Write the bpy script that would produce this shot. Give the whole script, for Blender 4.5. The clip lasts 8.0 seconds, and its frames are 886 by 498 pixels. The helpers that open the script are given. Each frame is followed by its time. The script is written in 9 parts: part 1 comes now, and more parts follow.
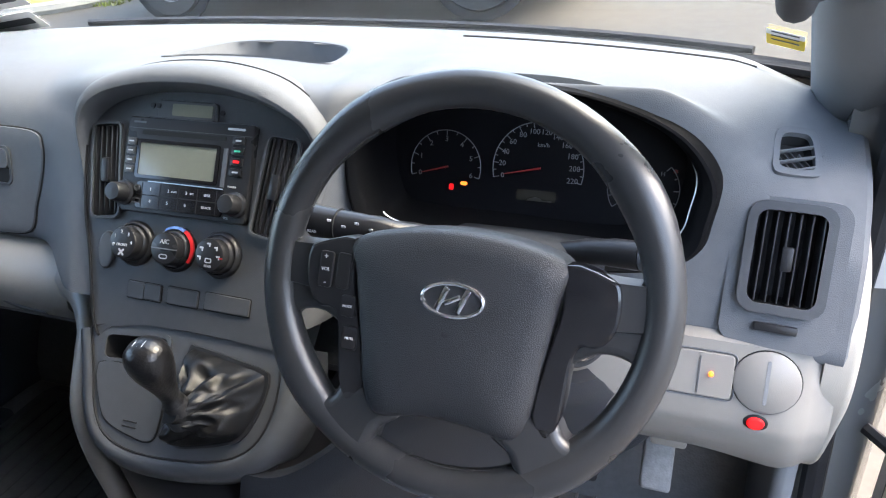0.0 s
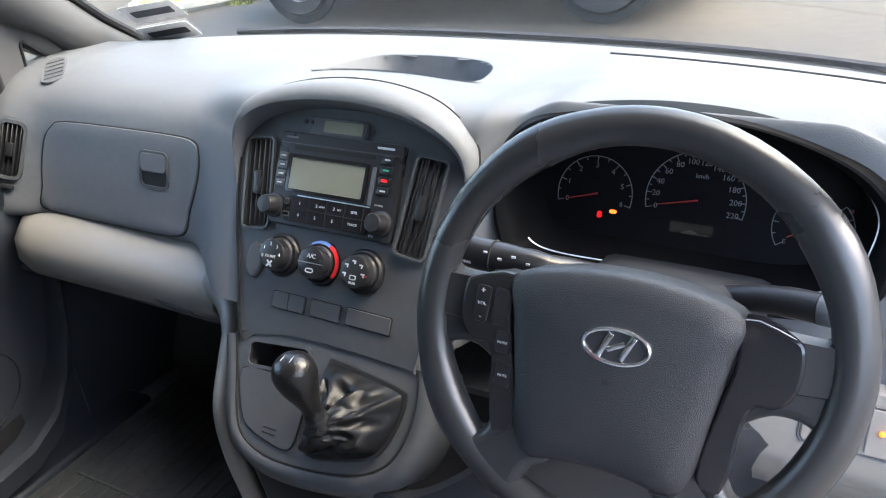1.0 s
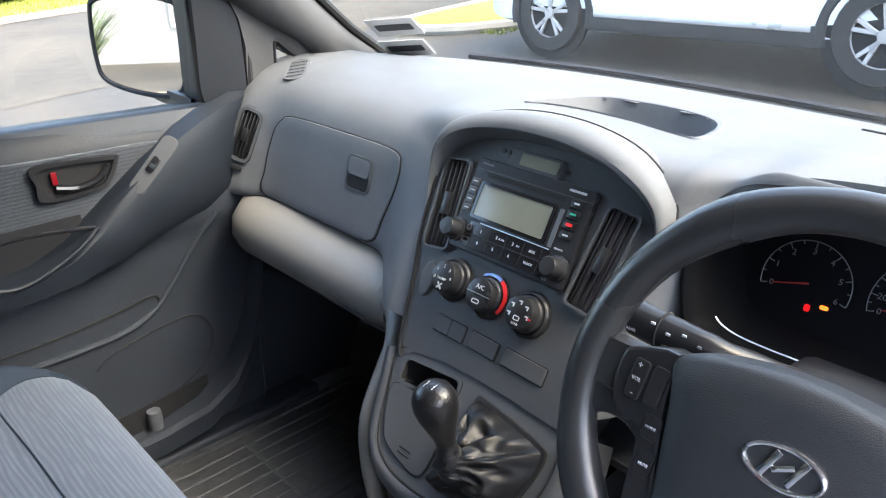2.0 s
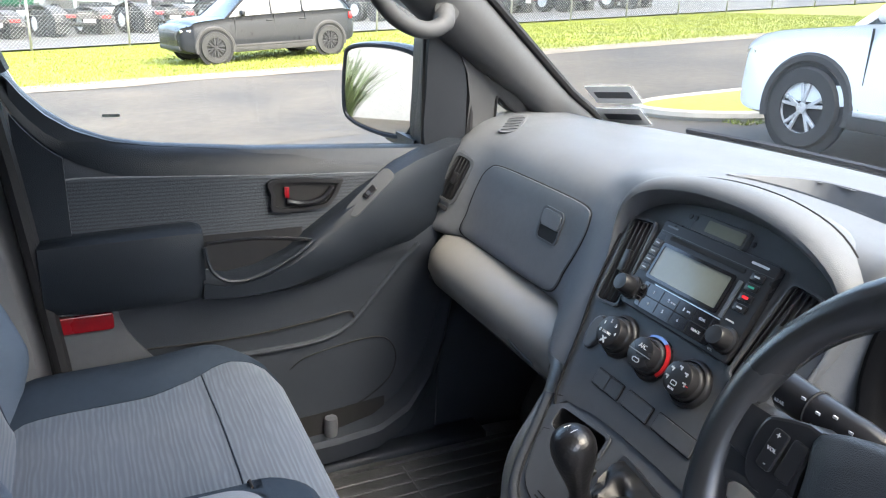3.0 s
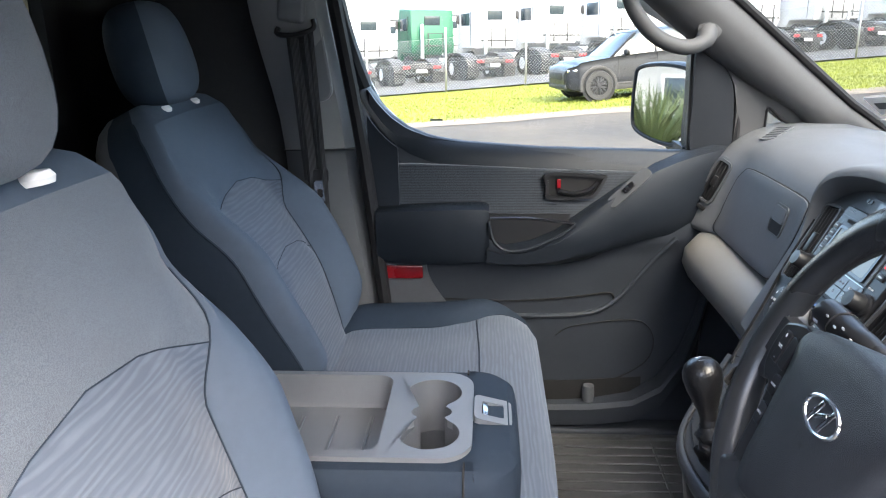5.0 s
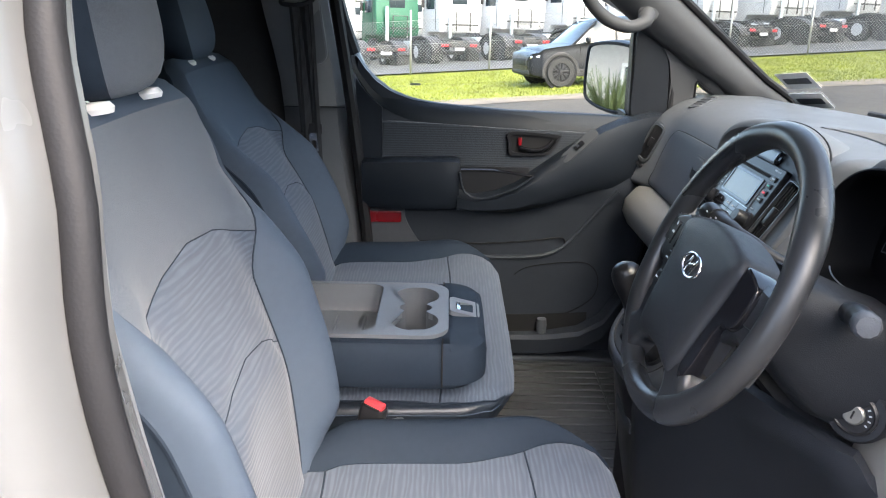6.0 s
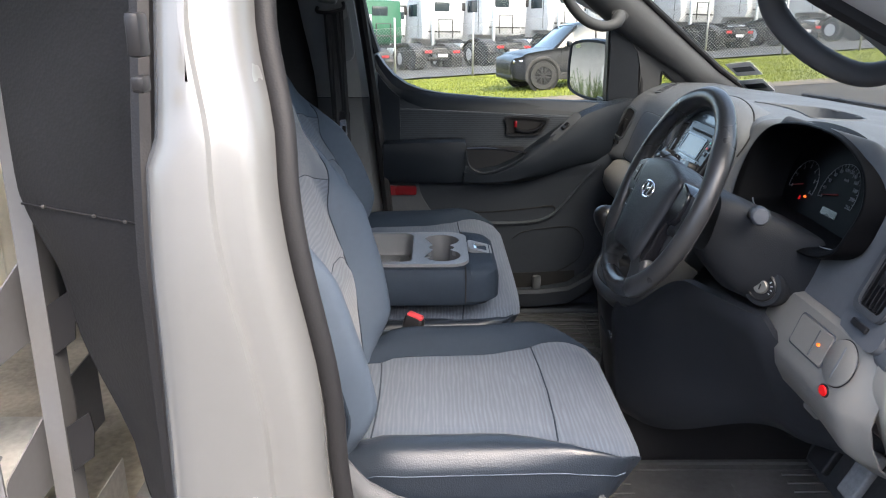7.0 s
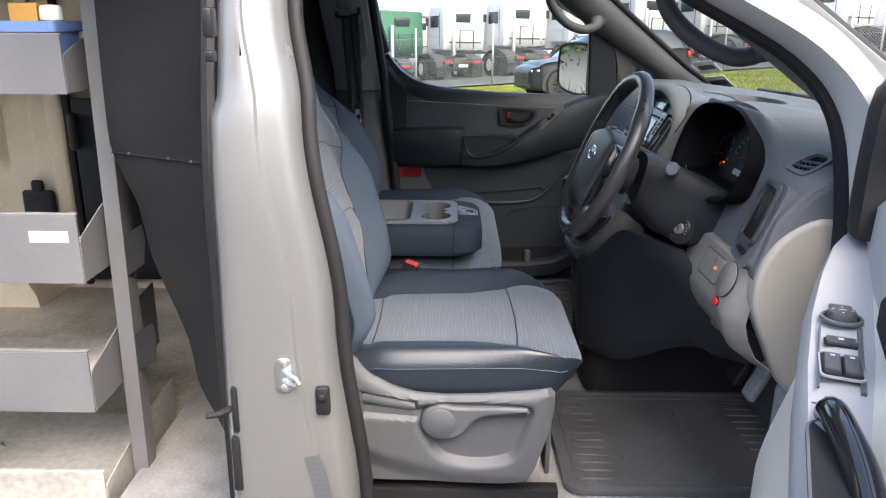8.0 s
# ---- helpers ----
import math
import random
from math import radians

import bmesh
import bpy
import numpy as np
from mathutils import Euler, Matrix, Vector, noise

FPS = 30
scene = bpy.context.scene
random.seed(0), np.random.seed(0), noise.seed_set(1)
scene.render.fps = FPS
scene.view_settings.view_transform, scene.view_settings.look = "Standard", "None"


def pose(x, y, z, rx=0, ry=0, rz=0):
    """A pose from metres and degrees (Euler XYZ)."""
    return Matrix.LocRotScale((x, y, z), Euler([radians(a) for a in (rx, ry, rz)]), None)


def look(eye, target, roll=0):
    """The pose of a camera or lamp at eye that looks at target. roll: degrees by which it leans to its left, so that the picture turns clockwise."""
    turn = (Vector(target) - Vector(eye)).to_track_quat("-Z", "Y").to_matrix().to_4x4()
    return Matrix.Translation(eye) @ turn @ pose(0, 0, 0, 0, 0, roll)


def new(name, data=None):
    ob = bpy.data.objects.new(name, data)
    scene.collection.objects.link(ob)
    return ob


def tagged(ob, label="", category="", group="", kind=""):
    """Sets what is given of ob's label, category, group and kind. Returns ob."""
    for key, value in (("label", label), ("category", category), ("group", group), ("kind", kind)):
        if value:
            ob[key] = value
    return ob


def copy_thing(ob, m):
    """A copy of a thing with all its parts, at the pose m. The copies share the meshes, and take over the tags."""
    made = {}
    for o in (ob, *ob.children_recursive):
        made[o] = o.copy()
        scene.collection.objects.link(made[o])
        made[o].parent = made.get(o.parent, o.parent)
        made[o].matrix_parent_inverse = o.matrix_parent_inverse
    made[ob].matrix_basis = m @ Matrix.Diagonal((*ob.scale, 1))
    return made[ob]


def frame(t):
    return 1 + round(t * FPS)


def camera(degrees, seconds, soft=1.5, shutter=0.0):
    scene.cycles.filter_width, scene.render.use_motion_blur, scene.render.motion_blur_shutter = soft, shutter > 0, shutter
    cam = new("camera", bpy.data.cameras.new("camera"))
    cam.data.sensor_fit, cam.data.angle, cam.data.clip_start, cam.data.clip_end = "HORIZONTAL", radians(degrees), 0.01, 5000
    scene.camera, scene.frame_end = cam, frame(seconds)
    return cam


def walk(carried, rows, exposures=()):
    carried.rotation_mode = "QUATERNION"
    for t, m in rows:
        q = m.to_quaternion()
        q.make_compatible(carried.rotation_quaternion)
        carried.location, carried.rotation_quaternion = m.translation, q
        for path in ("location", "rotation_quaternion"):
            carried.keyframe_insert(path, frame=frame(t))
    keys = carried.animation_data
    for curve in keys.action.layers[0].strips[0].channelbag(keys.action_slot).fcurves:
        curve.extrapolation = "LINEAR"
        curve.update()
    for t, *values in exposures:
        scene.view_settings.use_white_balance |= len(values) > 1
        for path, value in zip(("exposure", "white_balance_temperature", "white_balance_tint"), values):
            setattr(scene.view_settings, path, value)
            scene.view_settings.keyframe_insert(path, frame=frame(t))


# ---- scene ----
cam = camera(61.2, 8.0, 1.1)
PATH = [
    (0, (0.651, 0.28, 1.521), (0.008, 1.934, 0.598), -4.8),
    (0.5, (0.616, 0.267, 1.537), (-0.124, 1.887, 0.627), -5.0),
    (1, (0.593, 0.288, 1.549), (-0.298, 1.832, 0.644), -5.9),
    (1.5, (0.589, 0.339, 1.551), (-0.549, 1.74, 0.69), -4.3),
    (1.7, (0.594, 0.347, 1.546), (-0.635, 1.687, 0.714), -3.2),
    (2.8, (0.637, 0.337, 1.509), (-0.997, 1.287, 0.857), 1.5),
    (3, (0.671, 0.358, 1.508), (-1.045, 1.185, 0.899), 1.9),
    (3.5, (0.784, 0.438, 1.513), (-1.101, 0.849, 0.984), 1.8),
    (4, (0.861, 0.498, 1.512), (-1.075, 0.576, 1.015), 0.9),
    (4.5, (0.92, 0.533, 1.507), (-1.011, 0.421, 0.998), -0.6),
    (4.7, (0.962, 0.533, 1.496), (-0.966, 0.395, 0.98), -1.2),
    (5.8, (1.26, 0.49, 1.456), (-0.66, 0.478, 0.896), 1.1),
    (6, (1.337, 0.499, 1.453), (-0.582, 0.489, 0.892), 1.1),
    (6.5, (1.527, 0.49, 1.446), (-0.393, 0.473, 0.885), 0.9),
    (7, (1.747, 0.421, 1.436), (-0.177, 0.449, 0.892), 0.2),
    (7.5, (1.925, 0.43, 1.423), (-0.005, 0.466, 0.901), 0.2),
    (7.8, (2.052, 0.457, 1.409), (0.119, 0.468, 0.894), 0.5),
    (8, (2.129, 0.492, 1.401), (0.197, 0.466, 0.884), 0.4),
]
walk(cam, [(t, look(eye, target, roll)) for t, eye, target, roll in PATH], [(0, 4.3, 6850, 10), (1.5, 4.3, 6850, 10), (3, 4.05, 6750, 10), (4.5, 4.0, 6650, 10), (6.5, 3.2, 6750, 10), (8, 2.85, 6800, 10)])

# ---- world, sun and exposure ----
SLOPE = 0.068                      # the street climbs ahead of the van
LEAN_VAN = Matrix.Translation((0, 0, 1.1)) @ Matrix.Rotation(radians(2.0), 4, "Y") @ Matrix.Translation((0, 0, -1.1))


def ground_z(x, y):
    return SLOPE * y


world = bpy.data.worlds.new("world")
scene.world = world
world.use_nodes = True
wn = world.node_tree.nodes
sky = wn.new("ShaderNodeTexSky")
sky.sky_type = "NISHITA"
sky.sun_disc = False
sky.sun_elevation = radians(50)
sky.sun_rotation = radians(62)
sky.air_density, sky.dust_density, sky.ozone_density = 1.0, 4.0, 1.0
world.node_tree.links.new(sky.outputs[0], wn["Background"].inputs[0])
wn["Background"].inputs[1].default_value = 0.15
sun = new("sun", bpy.data.lights.new("sun", "SUN"))
sun.data.energy, sun.data.angle, sun.data.color = 0.42, radians(80), (1.0, 0.97, 0.93)
sun.matrix_world = look((5.6, 3.6, 7.4), (0, 0.6, 0))


# ---- materials ----
def mat(name, col, rough=0.5, metal=0.0, var=0.12, vscale=6.0, bump=0.0, bscale=400.0, stain=0.0, spec=0.5, coat=0.0, rvar=0.08):
    m = bpy.data.materials.new(name)
    m.use_nodes = True
    nt = m.node_tree
    b = nt.nodes["Principled BSDF"]
    b.inputs["Metallic"].default_value = metal
    b.inputs["Specular IOR Level"].default_value = spec
    b.inputs["Coat Weight"].default_value = coat
    co = nt.nodes.new("ShaderNodeTexCoord")
    n1 = nt.nodes.new("ShaderNodeTexNoise")
    n1.inputs["Scale"].default_value, n1.inputs["Detail"].default_value = vscale, 5
    nt.links.new(co.outputs["Object"], n1.inputs["Vector"])
    n2 = nt.nodes.new("ShaderNodeTexNoise")
    n2.inputs["Scale"].default_value, n2.inputs["Detail"].default_value = vscale * 14, 3
    nt.links.new(co.outputs["Object"], n2.inputs["Vector"])
    mx = nt.nodes.new("ShaderNodeMath")
    mx.operation = "MULTIPLY_ADD"
    mx.inputs[1].default_value = 0.4
    nt.links.new(n2.outputs[0], mx.inputs[0])
    nt.links.new(n1.outputs[0], mx.inputs[2])
    ramp = nt.nodes.new("ShaderNodeValToRGB")
    e = ramp.color_ramp.elements
    e[0].position, e[1].position = 0.45, 0.95
    e[0].color = (*[c * (1 - var) for c in col], 1)
    e[1].color = (*[min(1, c * (1 + var)) for c in col], 1)
    if stain:
        s = ramp.color_ramp.elements.new(0.52)
        s.color = (*[c * (1 - stain) for c in col], 1)
    nt.links.new(mx.outputs[0], ramp.inputs[0])
    nt.links.new(ramp.outputs[0], b.inputs["Base Color"])
    mr = nt.nodes.new("ShaderNodeMapRange")
    mr.inputs["From Min"].default_value, mr.inputs["From Max"].default_value = 0.3, 0.7
    mr.inputs["To Min"].default_value, mr.inputs["To Max"].default_value = max(0.02, rough - rvar), min(1, rough + rvar)
    nt.links.new(n1.outputs[0], mr.inputs[0])
    nt.links.new(mr.outputs[0], b.inputs["Roughness"])
    if bump:
        v = nt.nodes.new("ShaderNodeTexVoronoi")
        v.inputs["Scale"].default_value = bscale
        nt.links.new(co.outputs["Object"], v.inputs["Vector"])
        bp = nt.nodes.new("ShaderNodeBump")
        bp.inputs["Strength"].default_value, bp.inputs["Distance"].default_value = bump, 0.001
        nt.links.new(v.outputs["Distance"], bp.inputs["Height"])
        nt.links.new(bp.outputs[0], b.inputs["Normal"])
    return m


def cloth(name, dark, light, scale=(1, 1, 1), wave=120.0, dist=6.0, rough=0.9, fine=900.0, lo=0.35, hi=0.65, nscale=3.0, along="X"):
    """Woven cloth: wavy light threads on a darker ground, with a fine weave as relief."""
    m = bpy.data.materials.new(name)
    m.use_nodes = True
    nt = m.node_tree
    b = nt.nodes["Principled BSDF"]
    b.inputs["Roughness"].default_value = rough
    b.inputs["Sheen Weight"].default_value = 0.25
    b.inputs["Sheen Roughness"].default_value = 0.5
    co = nt.nodes.new("ShaderNodeTexCoord")
    mp = nt.nodes.new("ShaderNodeMapping")
    mp.inputs["Scale"].default_value = scale
    nt.links.new(co.outputs["Object"], mp.inputs[0])
    w = nt.nodes.new("ShaderNodeTexWave")
    w.bands_direction = along
    w.inputs["Scale"].default_value, w.inputs["Distortion"].default_value = wave, dist
    w.inputs["Detail"].default_value, w.inputs["Detail Scale"].default_value = 2, nscale
    nt.links.new(mp.outputs[0], w.inputs["Vector"])
    ramp = nt.nodes.new("ShaderNodeValToRGB")
    e = ramp.color_ramp.elements
    e[0].position, e[1].position = lo, hi
    e[0].color, e[1].color = (*dark, 1), (*light, 1)
    nt.links.new(w.outputs[1], ramp.inputs[0])
    n = nt.nodes.new("ShaderNodeTexNoise")
    n.inputs["Scale"].default_value, n.inputs["Detail"].default_value = 9, 4
    nt.links.new(co.outputs["Object"], n.inputs["Vector"])
    mixc = nt.nodes.new("ShaderNodeMix")
    mixc.data_type, mixc.blend_type = "RGBA", "MULTIPLY"
    mixc.inputs[0].default_value = 0.35
    nt.links.new(ramp.outputs[0], mixc.inputs[6])
    nt.links.new(n.outputs[0], mixc.inputs[7])
    nt.links.new(mixc.outputs[2], b.inputs["Base Color"])
    w2 = nt.nodes.new("ShaderNodeTexNoise")
    w2.inputs["Scale"].default_value = fine
    nt.links.new(co.outputs["Object"], w2.inputs["Vector"])
    ad = nt.nodes.new("ShaderNodeMath")
    ad.operation = "MULTIPLY_ADD"
    ad.inputs[1].default_value = 0.5
    nt.links.new(w2.outputs[0], ad.inputs[0])
    nt.links.new(w.outputs[1], ad.inputs[2])
    bp = nt.nodes.new("ShaderNodeBump")
    bp.inputs["Strength"].default_value, bp.inputs["Distance"].default_value = 0.5, 0.0012
    nt.links.new(ad.outputs[0], bp.inputs["Height"])
    nt.links.new(bp.outputs[0], b.inputs["Normal"])
    return m


def dashed(name, dark, light, scale=(30, 260, 260), lo=0.42, hi=0.60, rough=0.9, wear=0.3):
    """Jacquard cloth: short wavy light dashes woven into a darker ground."""
    m = bpy.data.materials.new(name)
    m.use_nodes = True
    nt = m.node_tree
    b = nt.nodes["Principled BSDF"]
    b.inputs["Roughness"].default_value = rough
    b.inputs["Sheen Weight"].default_value = 0.15
    co = nt.nodes.new("ShaderNodeTexCoord")
    mp = nt.nodes.new("ShaderNodeMapping")
    mp.inputs["Scale"].default_value = scale
    nt.links.new(co.outputs["Object"], mp.inputs[0])
    n = nt.nodes.new("ShaderNodeTexNoise")
    n.inputs["Scale"].default_value, n.inputs["Detail"].default_value, n.inputs["Distortion"].default_value = 1.0, 0.3, 0.6
    nt.links.new(mp.outputs[0], n.inputs["Vector"])
    ramp = nt.nodes.new("ShaderNodeValToRGB")
    e = ramp.color_ramp.elements
    e[0].position, e[1].position = lo, hi
    e[0].color, e[1].color = (*dark, 1), (*light, 1)
    nt.links.new(n.outputs[0], ramp.inputs[0])
    n2 = nt.nodes.new("ShaderNodeTexNoise")
    n2.inputs["Scale"].default_value, n2.inputs["Detail"].default_value = 7, 4
    nt.links.new(co.outputs["Object"], n2.inputs["Vector"])
    mixc = nt.nodes.new("ShaderNodeMix")
    mixc.data_type, mixc.blend_type = "RGBA", "MULTIPLY"
    mixc.inputs[0].default_value = wear
    nt.links.new(ramp.outputs[0], mixc.inputs[6])
    nt.links.new(n2.outputs[0], mixc.inputs[7])
    nt.links.new(mixc.outputs[2], b.inputs["Base Color"])
    bp = nt.nodes.new("ShaderNodeBump")
    bp.inputs["Strength"].default_value, bp.inputs["Distance"].default_value = 0.5, 0.001
    nt.links.new(n.outputs[0], bp.inputs["Height"])
    nt.links.new(bp.outputs[0], b.inputs["Normal"])
    return m


def ripple(name, dark, light, along="Y", pitch=70.0, rough=0.9):
    """Seat cloth with fine wavy raised threads across it, broken into short lengths."""
    m = bpy.data.materials.new(name)
    m.use_nodes = True
    nt = m.node_tree
    b = nt.nodes["Principled BSDF"]
    b.inputs["Roughness"].default_value = rough
    b.inputs["Sheen Weight"].default_value = 0.2
    co = nt.nodes.new("ShaderNodeTexCoord")
    mp = nt.nodes.new("ShaderNodeMapping")
    mp.inputs["Scale"].default_value = (0.16, 1, 1)
    nt.links.new(co.outputs["Object"], mp.inputs[0])
    w = nt.nodes.new("ShaderNodeTexWave")
    w.bands_direction = along
    w.inputs["Scale"].default_value, w.inputs["Distortion"].default_value = pitch, 5.0
    w.inputs["Detail"].default_value, w.inputs["Detail Scale"].default_value = 1.5, 1.6
    nt.links.new(mp.outputs[0], w.inputs["Vector"])
    mp2 = nt.nodes.new("ShaderNodeMapping")
    mp2.inputs["Scale"].default_value = (24, 190, 190)
    nt.links.new(co.outputs["Object"], mp2.inputs[0])
    n = nt.nodes.new("ShaderNodeTexNoise")
    n.inputs["Scale"].default_value, n.inputs["Detail"].default_value = 1.0, 1.0
    nt.links.new(mp2.outputs[0], n.inputs["Vector"])
    mul = nt.nodes.new("ShaderNodeMath")
    mul.operation = "MULTIPLY"
    nt.links.new(w.outputs["Fac"], mul.inputs[0])
    nt.links.new(n.outputs[0], mul.inputs[1])
    ramp = nt.nodes.new("ShaderNodeValToRGB")
    e = ramp.color_ramp.elements
    e[0].position, e[1].position = 0.10, 0.55
    e[0].color, e[1].color = (*dark, 1), (*light, 1)
    nt.links.new(mul.outputs[0], ramp.inputs[0])
    n2 = nt.nodes.new("ShaderNodeTexNoise")
    n2.inputs["Scale"].default_value, n2.inputs["Detail"].default_value = 7, 4
    nt.links.new(co.outputs["Object"], n2.inputs["Vector"])
    mixc = nt.nodes.new("ShaderNodeMix")
    mixc.data_type, mixc.blend_type = "RGBA", "MULTIPLY"
    mixc.inputs[0].default_value = 0.25
    nt.links.new(ramp.outputs[0], mixc.inputs[6])
    nt.links.new(n2.outputs[0], mixc.inputs[7])
    nt.links.new(mixc.outputs[2], b.inputs["Base Color"])
    bp = nt.nodes.new("ShaderNodeBump")
    bp.inputs["Strength"].default_value, bp.inputs["Distance"].default_value = 0.5, 0.0012
    nt.links.new(mul.outputs[0], bp.inputs["Height"])
    nt.links.new(bp.outputs[0], b.inputs["Normal"])
    return m


def plain_glow(name, col, strength):
    m = bpy.data.materials.new(name)
    m.use_nodes = True
    b = m.node_tree.nodes["Principled BSDF"]
    b.inputs["Base Color"].default_value = (*col, 1)
    b.inputs["Emission Color"].default_value = (*col, 1)
    b.inputs["Emission Strength"].default_value = strength
    return m


def glass(name, tint=(1, 1, 1), base=0.03, edge=0.55):
    m = bpy.data.materials.new(name)
    m.use_nodes = True
    nt = m.node_tree
    out = nt.nodes["Material Output"]
    nt.nodes.remove(nt.nodes["Principled BSDF"])
    t, g, mx, lw, pw, ma = (nt.nodes.new(k) for k in ("ShaderNodeBsdfTransparent", "ShaderNodeBsdfGlossy", "ShaderNodeMixShader", "ShaderNodeLayerWeight", "ShaderNodeMath", "ShaderNodeMath"))
    t.inputs[0].default_value = (*tint, 1)
    g.inputs["Roughness"].default_value = 0.02
    lw.inputs[0].default_value = 0.5
    pw.operation, ma.operation = "POWER", "MULTIPLY_ADD"
    pw.inputs[1].default_value = 4.0
    ma.inputs[1].default_value, ma.inputs[2].default_value = edge, base
    nt.links.new(lw.outputs["Facing"], pw.inputs[0])
    nt.links.new(pw.outputs[0], ma.inputs[0])
    nt.links.new(ma.outputs[0], mx.inputs[0])
    nt.links.new(t.outputs[0], mx.inputs[1])
    nt.links.new(g.outputs[0], mx.inputs[2])
    nt.links.new(mx.outputs[0], out.inputs[0])
    return m


M_DASH = mat("dash_plastic", (0.108, 0.113, 0.121), 0.5, bump=0.25, bscale=800, var=0.10, rvar=0.10, spec=0.08)
M_DASH2 = mat("fascia_plastic", (0.058, 0.0615, 0.0670), 0.40, bump=0.15, bscale=900, var=0.12, spec=0.22)
M_BLACK = mat("black_plastic", (0.017, 0.0172, 0.0190), 0.32, spec=0.25)
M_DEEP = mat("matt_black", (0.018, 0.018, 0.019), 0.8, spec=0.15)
M_FOOT = mat("footwell_lining", (0.085, 0.086, 0.090), 0.85, bump=0.5, bscale=220, var=0.25, spec=0.2)
M_GLOSS = mat("gloss_black", (0.010, 0.010, 0.012), 0.10, rvar=0.04)
M_GREY = mat("light_grey_plastic", (0.190, 0.179, 0.163), 0.42, bump=0.10, bscale=900, var=0.06)
# One grey trim in three tones: each pillar's light is put into colour.
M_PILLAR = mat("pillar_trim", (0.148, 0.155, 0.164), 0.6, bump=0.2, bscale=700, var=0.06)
M_PILLAR_LIT = mat("door_pillar_trim", (0.215, 0.218, 0.222), 0.6, bump=0.2, bscale=700, var=0.06)
M_PILLAR_SHADE = mat("front_pillar_trim", (0.055, 0.056, 0.059), 0.6, bump=0.2, bscale=700, var=0.06, spec=0.35)
M_HEAD = mat("headliner_cloth", (0.72, 0.71, 0.69), 0.9, bump=0.3, bscale=700)
M_DOOR = mat("door_trim_plastic", (0.0115, 0.0148, 0.0202), 0.38, bump=0.4, bscale=700, var=0.12, spec=0.24)
M_DOORLOW = mat("lower_door_plastic", (0.0290, 0.0340, 0.0425), 0.46, bump=0.4, bscale=700, var=0.1, spec=0.20)
M_DOORCLOTH = cloth("door_cloth", (0.0155, 0.0208, 0.0290), (0.040, 0.049, 0.063), (1, 0.35, 1), 48, 4.5, lo=0.25, hi=0.75, nscale=40, along="Z")
M_SAIL = mat("sail_plastic", (0.0200, 0.0225, 0.0275), 0.42, bump=0.3, bscale=700, var=0.1, spec=0.25)
M_CREAMP = mat("cream_plastic", (0.310, 0.285, 0.248), 0.5, bump=0.15, bscale=800, var=0.06)
M_BINN = mat("binnacle_black", (0.0035, 0.0035, 0.0040), 0.6, bump=0.2, bscale=700, spec=0.06)
M_RUBBER = mat("rubber", (0.013, 0.013, 0.0145), 0.6, bump=0.2, bscale=300, spec=0.25)
M_MAT = mat("floor_mat_rubber", (0.068, 0.069, 0.071), 0.42, var=0.5, vscale=5, bump=0.4, bscale=260, stain=0.3)
M_CARPET = mat("floor_vinyl", (0.185, 0.185, 0.187), 0.6, var=0.4, vscale=8, bump=0.5, bscale=300)
M_WHEEL = mat("steering_wheel_vinyl", (0.0225, 0.0240, 0.0275), 0.40, bump=0.40, bscale=1100, var=0.10, rvar=0.06, spec=0.34)
M_RIM = mat("smooth_worn_vinyl", (0.024, 0.025, 0.027), 0.30, bump=0.10, bscale=1500, var=0.10, rvar=0.08, spec=0.5)
M_SEAT = mat("seat_cloth", (0.050, 0.070, 0.100), 0.66, bump=0.35, bscale=1500, var=0.12, vscale=5, spec=0.4)
M_SEATD = mat("seat_side_cloth", (0.0185, 0.0272, 0.0405), 0.72, bump=0.35, bscale=1300, var=0.14, spec=0.12)
M_WEAVE = dashed("seat_ribbed_cloth", (0.066, 0.082, 0.104), (0.108, 0.128, 0.155), (900, 1100, 1100), 0.38, 0.62)
M_INSERT = ripple("seat_insert_cloth", (0.056, 0.074, 0.104), (0.086, 0.108, 0.143), "Y", 40.0)
M_INSERT_B = ripple("back_insert_cloth", (0.056, 0.074, 0.104), (0.086, 0.108, 0.143), "Z", 40.0)
M_SEATBASE = mat("seat_base_plastic", (0.072, 0.077, 0.086), 0.5, bump=0.3, bscale=500, var=0.08, spec=0.4)
M_TRAY = mat("console_plastic", (0.120, 0.128, 0.139), 0.36, bump=0.2, bscale=700, var=0.06)
M_TRAYIN = mat("console_tray_floor", (0.085, 0.091, 0.099), 0.34, bump=0.2, bscale=600, var=0.1)
M_SKIRT = mat("seat_skirt_vinyl", (0.0160, 0.0220, 0.0320), 0.36, bump=0.3, bscale=400, var=0.15, spec=0.5)
M_DIALFACE = mat("dial_black", (0.004, 0.004, 0.005), 0.5, spec=0.08)
M_SHROUD = mat("shroud_plastic", (0.0170, 0.0187, 0.0220), 0.50, bump=0.25, bscale=800, var=0.12, spec=0.20)
M_BARREL = mat("worn_lock_metal", (0.26, 0.25, 0.23), 0.38, 0.7, var=0.2)
M_CHROME = mat("chrome", (0.75, 0.76, 0.78), 0.16, 1.0, var=0.05)
M_STEEL = mat("zinc_steel", (0.52, 0.53, 0.53), 0.38, 1.0, var=0.25, vscale=9)
M_GALV = mat("galvanised_sheet", (0.36, 0.36, 0.34), 0.42, 0.35, var=0.5, vscale=4, rvar=0.2, stain=0.3)
M_SHELF = mat("grey_shelf_paint", (0.118, 0.121, 0.129), 0.45, var=0.10)
M_POST = mat("grey_post_paint", (0.105, 0.107, 0.112), 0.5, var=0.08)
M_BTN = mat("grey_button", (0.050, 0.052, 0.056), 0.4, var=0.06, spec=0.3)
